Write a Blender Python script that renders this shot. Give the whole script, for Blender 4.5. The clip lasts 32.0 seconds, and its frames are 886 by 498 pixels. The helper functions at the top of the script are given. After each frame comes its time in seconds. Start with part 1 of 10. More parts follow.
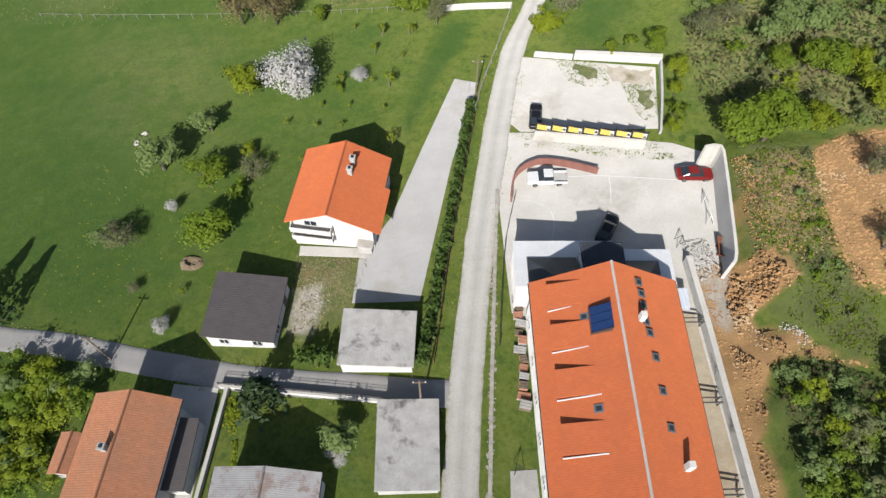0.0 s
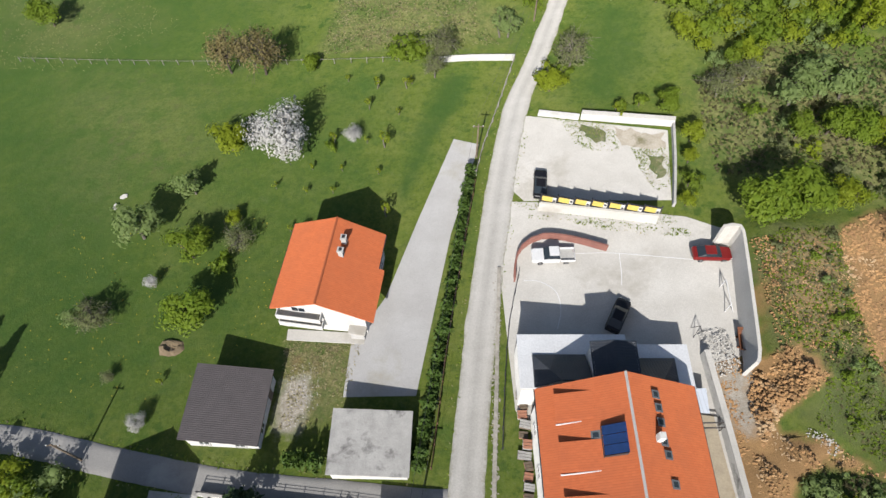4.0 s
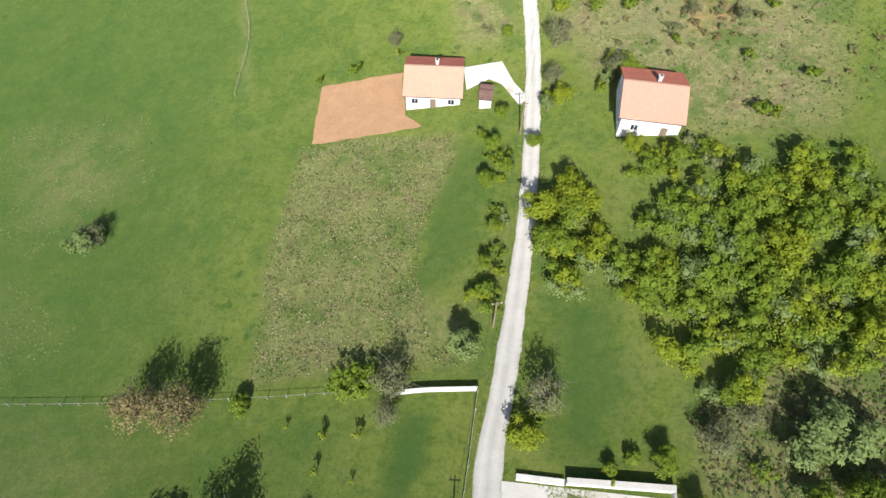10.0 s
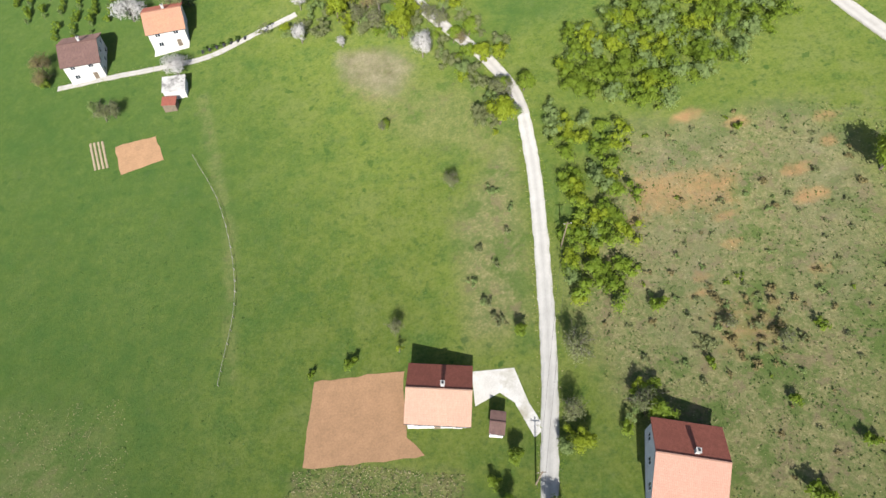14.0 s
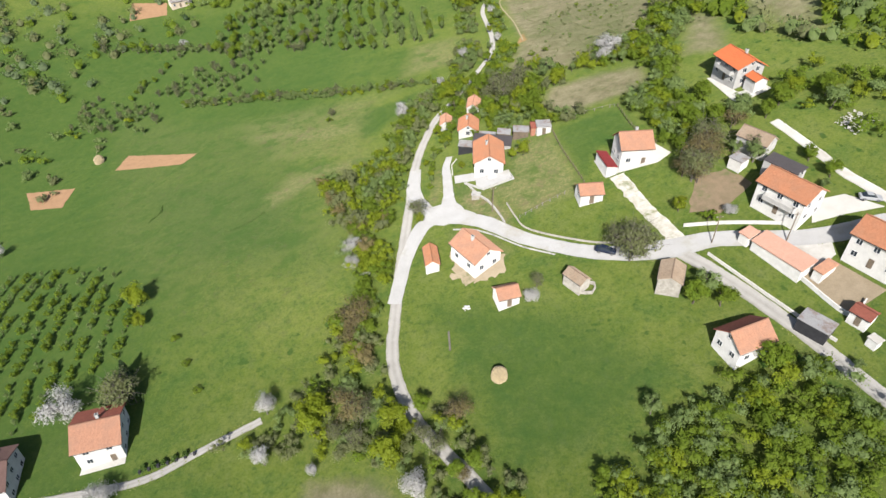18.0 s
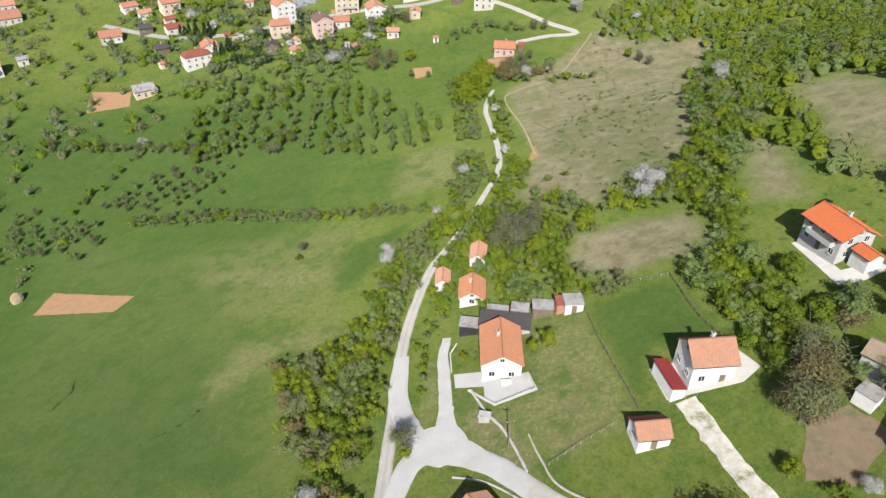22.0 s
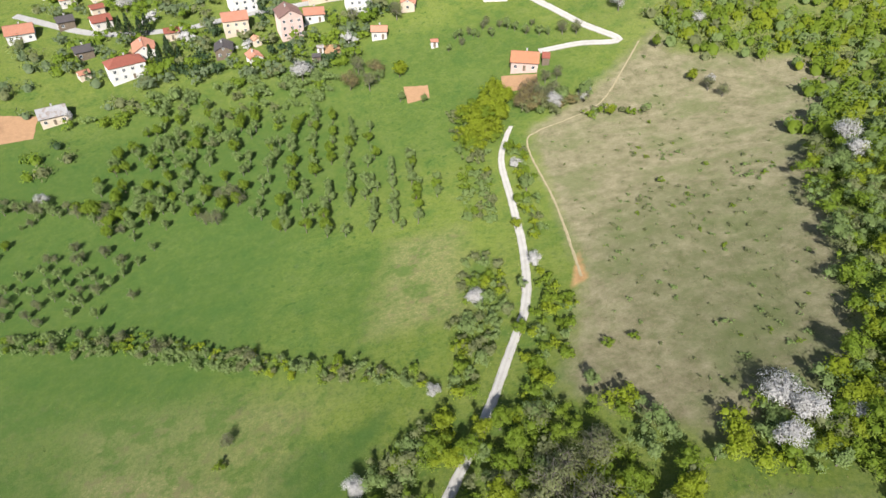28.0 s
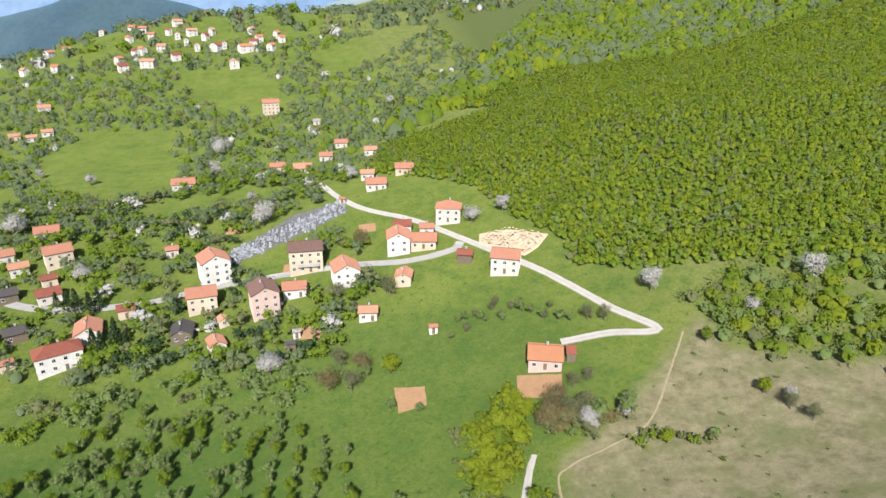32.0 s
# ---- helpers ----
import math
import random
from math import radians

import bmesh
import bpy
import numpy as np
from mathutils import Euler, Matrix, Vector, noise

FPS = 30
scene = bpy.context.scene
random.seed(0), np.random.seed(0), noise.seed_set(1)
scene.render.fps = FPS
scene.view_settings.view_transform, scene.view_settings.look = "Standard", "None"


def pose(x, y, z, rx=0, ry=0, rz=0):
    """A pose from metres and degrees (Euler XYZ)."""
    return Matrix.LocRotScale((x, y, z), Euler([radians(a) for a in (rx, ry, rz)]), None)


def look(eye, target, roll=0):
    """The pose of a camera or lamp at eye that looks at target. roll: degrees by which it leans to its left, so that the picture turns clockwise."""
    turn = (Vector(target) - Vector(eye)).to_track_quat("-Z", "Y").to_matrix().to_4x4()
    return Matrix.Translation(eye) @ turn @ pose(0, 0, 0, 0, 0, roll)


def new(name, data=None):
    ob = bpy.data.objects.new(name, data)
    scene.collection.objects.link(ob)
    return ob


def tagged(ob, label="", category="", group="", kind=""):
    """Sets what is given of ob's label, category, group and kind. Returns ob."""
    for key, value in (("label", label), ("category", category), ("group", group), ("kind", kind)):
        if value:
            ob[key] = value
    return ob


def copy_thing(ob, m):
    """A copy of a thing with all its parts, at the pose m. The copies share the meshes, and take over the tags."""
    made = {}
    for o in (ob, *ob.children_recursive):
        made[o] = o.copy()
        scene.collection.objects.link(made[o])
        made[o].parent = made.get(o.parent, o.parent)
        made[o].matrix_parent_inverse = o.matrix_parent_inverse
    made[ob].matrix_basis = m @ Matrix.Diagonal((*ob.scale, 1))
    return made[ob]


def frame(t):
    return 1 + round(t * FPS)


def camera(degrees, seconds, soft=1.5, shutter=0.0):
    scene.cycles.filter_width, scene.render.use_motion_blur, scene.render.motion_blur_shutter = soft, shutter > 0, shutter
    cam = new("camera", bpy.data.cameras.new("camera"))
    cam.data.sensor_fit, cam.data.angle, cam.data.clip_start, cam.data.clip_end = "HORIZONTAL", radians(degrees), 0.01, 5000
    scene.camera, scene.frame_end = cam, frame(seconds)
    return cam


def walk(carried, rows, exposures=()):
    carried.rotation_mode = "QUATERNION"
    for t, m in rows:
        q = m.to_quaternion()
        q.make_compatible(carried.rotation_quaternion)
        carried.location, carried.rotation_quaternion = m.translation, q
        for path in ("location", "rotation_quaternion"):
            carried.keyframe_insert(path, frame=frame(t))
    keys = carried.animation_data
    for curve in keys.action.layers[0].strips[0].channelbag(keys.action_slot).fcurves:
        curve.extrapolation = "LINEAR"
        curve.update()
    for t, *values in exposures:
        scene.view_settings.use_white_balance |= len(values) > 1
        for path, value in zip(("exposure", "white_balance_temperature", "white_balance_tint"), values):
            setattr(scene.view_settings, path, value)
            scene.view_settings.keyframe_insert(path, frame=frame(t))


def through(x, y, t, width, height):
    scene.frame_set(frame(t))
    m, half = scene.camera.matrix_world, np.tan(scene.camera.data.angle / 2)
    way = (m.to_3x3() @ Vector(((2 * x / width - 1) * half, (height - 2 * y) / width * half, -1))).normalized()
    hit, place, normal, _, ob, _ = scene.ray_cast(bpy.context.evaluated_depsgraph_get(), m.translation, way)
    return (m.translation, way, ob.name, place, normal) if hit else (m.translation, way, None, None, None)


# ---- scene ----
cam = camera(68.3, 32.0)
METRES, EYE, TILT, LEAN, TURN = 365.0, 62.0, -59.0, 0.0, 0.0
ROWS = [
    (0.0, 0.0, 0.0, 0.0, 0.0, 0.0, -0.0),
    (0.5, 0.0001, 0.0009, 0.0041, -0.01, 0.01, -0.01),
    (1.0, 0.0001, 0.0029, 0.0075, -0.03, 0.04, 0.0),
    (1.5, 0.0002, 0.005, 0.0108, -0.03, 0.06, -0.01),
    (2.0, 0.0003, 0.0071, 0.0141, -0.02, 0.07, -0.01),
    (2.5, 0.0003, 0.0093, 0.0175, -0.04, 0.06, -0.01),
    (3.0, 0.0002, 0.0116, 0.0208, -0.07, 0.11, -0.02),
    (3.5, 0.0002, 0.014, 0.0243, -0.09, 0.1, -0.02),
    (5.5, 0.0001, 0.0198, 0.0327, -0.1, 0.1, -0.05),
    (6.0, 0.0, 0.0237, 0.0387, -0.11, 0.1, -0.06),
    (6.5, -0.0001, 0.0285, 0.0468, -0.29, 0.11, 0.18),
    (7.0, -0.0, 0.0326, 0.0581, -1.15, 0.14, 1.57),
    (7.5, 0.0005, 0.0356, 0.0717, -2.21, 0.16, 3.37),
    (8.0, 0.0009, 0.0383, 0.0867, -3.4, 0.07, 5.29),
    (8.5, 0.0015, 0.0415, 0.1026, -4.38, 0.04, 6.75),
    (9.0, 0.0027, 0.0451, 0.1191, -4.38, 0.1, 6.78),
    (9.5, 0.0043, 0.0487, 0.136, -4.32, 0.21, 6.79),
    (10.0, 0.0061, 0.0525, 0.1535, -4.3, 0.27, 6.82),
    (10.5, 0.008, 0.0563, 0.1711, -4.27, 0.34, 6.84),
    (11.0, 0.01, 0.0602, 0.1889, -4.28, 0.35, 6.88),
    (11.5, 0.012, 0.064, 0.2066, -4.28, 0.38, 6.87),
    (12.0, 0.0144, 0.0678, 0.2241, -4.21, 0.45, 6.9),
    (12.5, 0.0166, 0.0717, 0.2419, -4.22, 0.46, 6.93),
    (13.0, 0.019, 0.0756, 0.2593, -4.19, 0.55, 6.96),
    (13.5, 0.0214, 0.0793, 0.2771, -4.17, 0.57, 7.0),
    (14.0, 0.0238, 0.0831, 0.2945, -4.15, 0.63, 7.03),
    (14.5, 0.0261, 0.0869, 0.3119, -4.16, 0.68, 7.05),
    (16.5, 0.0366, 0.1168, 0.3743, -4.13, 1.56, 7.16),
    (17.0, 0.0389, 0.1266, 0.39, -4.2, 7.26, 7.2),
    (17.5, 0.0416, 0.1366, 0.406, -4.23, 13.33, 7.26),
    (18.0, 0.0453, 0.147, 0.4221, -4.14, 19.33, 7.31),
    (18.5, 0.048, 0.1576, 0.4376, -4.2, 25.37, 7.31),
    (19.0, 0.0509, 0.1683, 0.4538, -4.25, 31.11, 7.3),
    (19.5, 0.0536, 0.1789, 0.47, -4.3, 36.4, 7.29),
    (20.0, 0.0565, 0.1899, 0.4855, -4.37, 38.0, 7.25),
    (20.5, 0.0595, 0.2005, 0.5015, -4.43, 37.52, 7.21),
    (21.0, 0.0625, 0.2103, 0.5171, -4.47, 33.28, 7.16),
    (21.5, 0.0652, 0.2204, 0.5324, -4.5, 28.63, 7.13),
    (22.0, 0.0678, 0.23, 0.5477, -4.53, 23.85, 7.11),
    (22.5, 0.0703, 0.2398, 0.563, -4.58, 19.12, 7.05),
    (23.0, 0.0734, 0.2492, 0.5792, -4.53, 16.25, 7.06),
    (23.5, 0.076, 0.2589, 0.5947, -4.55, 16.27, 7.05),
    (24.0, 0.0789, 0.2694, 0.6114, -4.55, 16.28, 7.04),
    (24.5, 0.0814, 0.2793, 0.6272, -4.55, 16.29, 7.06),
    (26.5, 0.0926, 0.3192, 0.6926, -4.6, 16.27, 7.0),
    (27.0, 0.0954, 0.3292, 0.7098, -4.6, 16.73, 7.03),
    (27.5, 0.098, 0.3397, 0.7258, -4.63, 19.04, 7.0),
    (28.0, 0.1008, 0.3498, 0.7426, -4.65, 19.05, 6.98),
    (28.5, 0.1037, 0.3601, 0.7595, -4.65, 19.58, 6.98),
    (29.0, 0.1065, 0.3705, 0.7766, -4.63, 21.76, 7.0),
    (29.5, 0.109, 0.3808, 0.7935, -4.66, 24.68, 7.02),
    (30.0, 0.1117, 0.3913, 0.8104, -4.68, 27.6, 7.01),
    (30.5, 0.1148, 0.402, 0.8274, -4.66, 30.5, 7.0),
    (31.0, 0.1178, 0.4125, 0.8442, -4.66, 33.12, 6.99),
    (31.5, 0.1209, 0.423, 0.8614, -4.65, 35.54, 6.97),
    (32.0, 0.1239, 0.4336, 0.8784, -4.64, 37.69, 6.94),
]
walk(cam, [(t, pose(0, 0, EYE, TILT, LEAN, TURN) @ pose(METRES * x, METRES * y, METRES * z, 90 + pitch, roll, yaw)) for t, x, y, z, yaw, pitch, roll in ROWS],
     exposures=[(0, 0.15), (6.5, 0.15), (8.5, 0.38), (10, 0.62), (14.3, 0.65), (16.3, 0.45), (17.5, 0.36), (18.5, 0.3), (22, 0.26), (24, 0.36), (28, 0.56), (32, 0.4)])

# ---- daylight ----
SUN_UP, SUN_TURN = 38.0, 191.5
world = bpy.data.worlds.new("sky")
scene.world = world
world.use_nodes = True
sky = world.node_tree.nodes.new("ShaderNodeTexSky")
sky.sky_type, sky.sun_disc = "NISHITA", False
sky.sun_elevation, sky.sun_rotation = radians(SUN_UP), radians(SUN_TURN)
sky.air_density, sky.dust_density = 1.0, 1.5
back = world.node_tree.nodes["Background"]
back.inputs["Strength"].default_value = 0.092
world.node_tree.links.new(sky.outputs[0], back.inputs["Color"])
sun = new("sun", bpy.data.lights.new("sun", "SUN"))
sun.data.energy, sun.data.angle, sun.data.color = 4.7, radians(0.55), (1.0, 0.965, 0.92)
sun.matrix_world = look((0, 0, 0), (math.cos(radians(SUN_UP)) * -math.sin(radians(SUN_TURN)),
                                    math.cos(radians(SUN_UP)) * -math.cos(radians(SUN_TURN)), -math.sin(radians(SUN_UP))))

# ---- materials ----
def nodes_of(name, rough=0.85, metal=0.0):
    m = bpy.data.materials.new(name)
    m.use_nodes = True
    t = m.node_tree
    b = t.nodes["Principled BSDF"]
    b.inputs["Roughness"].default_value = rough
    b.inputs["Metallic"].default_value = metal
    b.inputs["Specular IOR Level"].default_value = 0.3
    b.inputs["Diffuse Roughness"].default_value = 1.0 if rough > 0.75 else 0.3
    return m, t, b


def add(t, kind, **inputs):
    n = t.nodes.new(kind)
    for k, v in inputs.items():
        n.inputs[k].default_value = v
    return n


def place(t):
    n = t.nodes.new("ShaderNodeNewGeometry")
    return n.outputs["Position"]


def own(t):
    return t.nodes.new("ShaderNodeTexCoord").outputs["Object"]


def noise_of(t, scale, where, detail=4.0, rough=0.6):
    n = add(t, "ShaderNodeTexNoise", Scale=scale, Detail=detail, Roughness=rough)
    t.links.new(where, n.inputs["Vector"])
    return n.outputs["Fac"]


def ramp(t, fac, lo, hi):
    n = add(t, "ShaderNodeMapRange")
    n.inputs["From Min"].default_value, n.inputs["From Max"].default_value = lo, hi
    t.links.new(fac, n.inputs["Value"])
    return n.outputs["Result"]


def mix(t, fac, a, b, how="MIX"):
    n = t.nodes.new("ShaderNodeMix")
    n.data_type, n.blend_type = "RGBA", how
    for i, v in ((0, fac), (6, a), (7, b)):
        if isinstance(v, (int, float)):
            n.inputs[i].default_value = v
        elif isinstance(v, tuple):
            n.inputs[i].default_value = (*v, 1)
        else:
            t.links.new(v, n.inputs[i])
    return n.outputs[2]


def calc(t, how, a, b):
    n = t.nodes.new("ShaderNodeMath")
    n.operation, n.use_clamp = how, how != "SUBTRACT"
    for i, v in ((0, a), (1, b)):
        if isinstance(v, (int, float)):
            n.inputs[i].default_value = v
        else:
            t.links.new(v, n.inputs[i])
    return n.outputs[0]


def relief(t, b, height, strength, distance):
    n = add(t, "ShaderNodeBump", Strength=strength, Distance=distance)
    t.links.new(height, n.inputs["Height"])
    t.links.new(n.outputs[0], b.inputs["Normal"])


def rough_surface(name, col, col2, scale=1.5, grain=18.0, bump=0.4, rough=0.9, stain=None, metal=0.0):
    """A weathered surface: two tones in patches, a fine grain and stains."""
    m, t, b = nodes_of(name, rough, metal)
    w = place(t)
    c = mix(t, ramp(t, noise_of(t, scale, w), 0.35, 0.65), col, col2)
    fine = noise_of(t, grain, w, 3)
    c = mix(t, ramp(t, fine, 0.3, 0.7), c, mix(t, 0.22, c, (0.02, 0.02, 0.02)))
    if stain:
        c = mix(t, ramp(t, noise_of(t, scale * 0.35, w, 6, 0.7), 0.55, 0.68), c, stain)
    t.links.new(c, b.inputs["Base Color"])
    if bump:
        relief(t, b, fine, bump, 0.03)
    return m


def tile_roof(name, col, col2, rib=0.24, course=0.36, faded=None, depth=0.9):
    """Clay tiles: ribs down the slope and courses across it, in the slope's own coordinates."""
    m, t, b = nodes_of(name, 0.8)
    uv = t.nodes.new("ShaderNodeUVMap").outputs[0]
    sep = t.nodes.new("ShaderNodeSeparateXYZ")
    t.links.new(uv, sep.inputs[0])

    def saw(axis, size):
        n = calc(t, "DIVIDE", sep.outputs[axis], size)
        n.node.use_clamp = False
        f = calc(t, "FRACT", n, 0.0)
        return n, f

    nx, fx = saw(0, rib)
    ny, fy = saw(1, course)
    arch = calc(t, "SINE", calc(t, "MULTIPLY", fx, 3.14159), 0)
    height = calc(t, "ADD", calc(t, "MULTIPLY", arch, 0.6), calc(t, "MULTIPLY", fy, 0.4))
    cell = t.nodes.new("ShaderNodeCombineXYZ")
    for i, n in ((0, nx), (1, ny)):
        t.links.new(calc(t, "FLOOR", n, 0.0), cell.inputs[i])
        cell.inputs[i].links[0].from_node.use_clamp = False
    w = t.nodes.new("ShaderNodeTexWhiteNoise")
    t.links.new(cell.outputs[0], w.inputs["Vector"])
    c = mix(t, w.outputs["Value"], col, col2)
    p = place(t)
    c = mix(t, calc(t, "MULTIPLY", ramp(t, noise_of(t, 0.45, p, 5), 0.42, 0.7), 0.55), c, faded or tuple(v * 0.72 for v in col))
    # The tile colour darkens in the troughs between ribs.
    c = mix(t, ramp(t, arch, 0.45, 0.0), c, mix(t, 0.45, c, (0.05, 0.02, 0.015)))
    t.links.new(c, b.inputs["Base Color"])
    relief(t, b, height, depth, 0.05)
    return m


def sheet_roof(name, col, col2, rib=0.25, metal=0.0, rough=0.5, stain=None):
    """Ribbed sheet: narrow ribs down the slope."""
    m, t, b = nodes_of(name, rough, metal)
    sep = t.nodes.new("ShaderNodeSeparateXYZ")
    t.links.new(t.nodes.new("ShaderNodeUVMap").outputs[0], sep.inputs[0])
    n = calc(t, "DIVIDE", sep.outputs[0], rib)
    n.node.use_clamp = False
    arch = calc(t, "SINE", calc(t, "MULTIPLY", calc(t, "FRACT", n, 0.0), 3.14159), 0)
    p = place(t)
    c = mix(t, ramp(t, noise_of(t, 0.8, p, 5), 0.35, 0.7), col, col2)
    if stain:
        c = mix(t, ramp(t, noise_of(t, 0.5, p, 7, 0.7), 0.5, 0.6), c, stain)
    # The sheet colour darkens at the foot of each rib.
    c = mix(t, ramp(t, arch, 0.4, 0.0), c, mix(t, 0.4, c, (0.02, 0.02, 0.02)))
    t.links.new(c, b.inputs["Base Color"])
    relief(t, b, arch, 0.7, 0.04)
    return m


def leaf_mat(name, col, col2, through=0.5):
    """Leaves: hue by tree and by leaf, some light coming through."""
    m, t, b = nodes_of(name, 0.6)
    r = t.nodes.new("ShaderNodeObjectInfo").outputs["Random"]
    tint = t.nodes.new("ShaderNodeVertexColor")
    tint.layer_name = "tint"
    sep = t.nodes.new("ShaderNodeSeparateColor")
    t.links.new(tint.outputs[0], sep.inputs[0])
    c = mix(t, sep.outputs[0], col, col2)
    c = mix(t, calc(t, "MULTIPLY", sep.outputs[1], 0.15), c, tuple(0.35 * v for v in col))
    c = mix(t, calc(t, "MULTIPLY", r, 0.35), c, tuple(0.6 * v for v in col2))
    t.links.new(c, b.inputs["Base Color"])
    tr = t.nodes.new("ShaderNodeBsdfTranslucent")
    t.links.new(c, tr.inputs["Color"])
    ms = add(t, "ShaderNodeMixShader", Fac=through)
    t.links.new(b.outputs[0], ms.inputs[1])
    t.links.new(tr.outputs[0], ms.inputs[2])
    t.links.new(ms.outputs[0], t.nodes["Material Output"].inputs["Surface"])
    return m


def glass_mat():
    m, t, b = nodes_of("window_glass", 0.15)
    b.inputs["Base Color"].default_value = (0.03, 0.04, 0.05, 1)
    b.inputs["Specular IOR Level"].default_value = 0.3
    return m


def ground_mat():
    """Meadow, straw, soil, stone and woodland floor, blended by the land's own cover."""
    m, t, b = nodes_of("ground_cover", 0.95)
    b.inputs["Specular IOR Level"].default_value = 0.1
    p = place(t)
    one, two = t.nodes.new("ShaderNodeVertexColor"), t.nodes.new("ShaderNodeVertexColor")
    one.layer_name, two.layer_name = "cover", "cover_more"
    s1, s2 = t.nodes.new("ShaderNodeSeparateColor"), t.nodes.new("ShaderNodeSeparateColor")
    t.links.new(one.outputs[0], s1.inputs[0])
    t.links.new(two.outputs[0], s2.inputs[0])
    big, mid = noise_of(t, 0.035, p, 5), noise_of(t, 0.35, p, 6, 0.65)
    fine, tiny = noise_of(t, 2.2, p, 5, 0.7), noise_of(t, 9.0, p, 3, 0.7)
    c = mix(t, ramp(t, big, 0.35, 0.65), GRASS, GRASS_2)
    c = mix(t, calc(t, "MULTIPLY", ramp(t, mid, 0.45, 0.75), 0.5), c, GRASS_3)
    streak = noise_of(t, 0.12, p, 7, 0.72)
    c = mix(t, calc(t, "MULTIPLY", ramp(t, streak, 0.48, 0.66), 0.6), c, (0.05, 0.118, 0.026))
    c = mix(t, calc(t, "MULTIPLY", ramp(t, streak, 0.48, 0.36), 0.45), c, (0.165, 0.195, 0.062))
    rank = noise_of(t, 0.9, p, 7, 0.75)
    c = mix(t, calc(t, "MULTIPLY", ramp(t, rank, 0.5, 0.64), 0.6), c, (0.042, 0.095, 0.02))
    c = mix(t, calc(t, "MULTIPLY", ramp(t, rank, 0.47, 0.34), 0.35), c, (0.16, 0.205, 0.06))
    c = mix(t, calc(t, "MULTIPLY", ramp(t, fine, 0.5, 0.7), 0.5), c, (0.04, 0.08, 0.016))
    c = mix(t, calc(t, "MULTIPLY", ramp(t, fine, 0.46, 0.33), 0.35), c, (0.19, 0.21, 0.09))
    tuft = calc(t, "MULTIPLY", ramp(t, noise_of(t, 0.42, p, 3, 0.5), 0.63, 0.69), ramp(t, noise_of(t, 0.018, p, 3), 0.42, 0.58))
    c = mix(t, calc(t, "MULTIPLY", tuft, 0.75), c, (0.03, 0.085, 0.016))

    def layer(c, amount, colour, edge, soft=0.35):
        k = calc(t, "ADD", amount, calc(t, "SUBTRACT", edge, 0.5))
        k.node.use_clamp = False
        return mix(t, ramp(t, k, 0.5 - soft, 0.5 + soft), c, colour)

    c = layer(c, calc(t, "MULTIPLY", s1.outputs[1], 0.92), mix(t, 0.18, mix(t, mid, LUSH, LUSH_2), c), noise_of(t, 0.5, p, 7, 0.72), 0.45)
    straw = mix(t, ramp(t, rank, 0.4, 0.6), mix(t, ramp(t, fine, 0.35, 0.65), STRAW, STRAW_2), mix(t, fine, (0.09, 0.145, 0.035), (0.16, 0.17, 0.07)))
    straw = mix(t, calc(t, "MULTIPLY", ramp(t, streak, 0.50, 0.58), 0.8), straw, (0.085, 0.135, 0.032))
    straw = mix(t, calc(t, "MULTIPLY", ramp(t, noise_of(t, 0.3, p, 8, 0.75), 0.53, 0.60), 0.7), straw, (0.19, 0.15, 0.09))
    c = layer(c, s1.outputs[0], straw, noise_of(t, 0.9, p, 6, 0.7), 0.45)
    heath_green = calc(t, "MULTIPLY", ramp(t, noise_of(t, 0.05, p, 8, 0.7), 0.49, 0.6), 0.62)
    c = layer(c, s2.outputs[2], mix(t, heath_green, mix(t, ramp(t, noise_of(t, 0.22, p, 8, 0.75), 0.37, 0.63), mix(t, ramp(t, fine, 0.35, 0.65), HEATH, HEATH_2), mix(t, ramp(t, rank, 0.4, 0.6), (0.125, 0.125, 0.06), (0.17, 0.15, 0.09))), mix(t, fine, (0.10, 0.135, 0.045), (0.16, 0.17, 0.075))), noise_of(t, 0.25, p, 7, 0.7), 0.4)
    c = layer(c, s2.outputs[1], mix(t, fine, (0.065, 0.10, 0.03), (0.105, 0.12, 0.045)), mid)
    c = layer(c, s1.outputs[2], mix(t, ramp(t, mid, 0.3, 0.7), SOIL, SOIL_2), noise_of(t, 0.55, p, 7, 0.7), 0.25)
    c = layer(c, s2.outputs[0], mix(t, ramp(t, fine, 0.3, 0.7), (0.50, 0.46, 0.40), (0.36, 0.32, 0.26)), noise_of(t, 0.7, p, 7, 0.7), 0.25)
    c = mix(t, ramp(t, tiny, 0.35, 0.7), c, mix(t, 0.28, c, (0.02, 0.02, 0.01)))
    t.links.new(c, b.inputs["Base Color"])
    h = calc(t, "ADD", calc(t, "MULTIPLY", fine, 0.6), calc(t, "MULTIPLY", tiny, 0.4))
    relief(t, b, h, 0.6, 0.25)
    return m


GRASS, GRASS_2, GRASS_3 = (0.112, 0.154, 0.025), (0.158, 0.198, 0.037), (0.21, 0.222, 0.065)
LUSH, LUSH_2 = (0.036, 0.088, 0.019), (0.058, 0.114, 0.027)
STRAW, STRAW_2 = (0.34, 0.295, 0.155), (0.145, 0.15, 0.055)
HEATH, HEATH_2 = (0.31, 0.275, 0.18), (0.225, 0.205, 0.12)
SOIL, SOIL_2 = (0.43, 0.27, 0.125), (0.27, 0.165, 0.08)


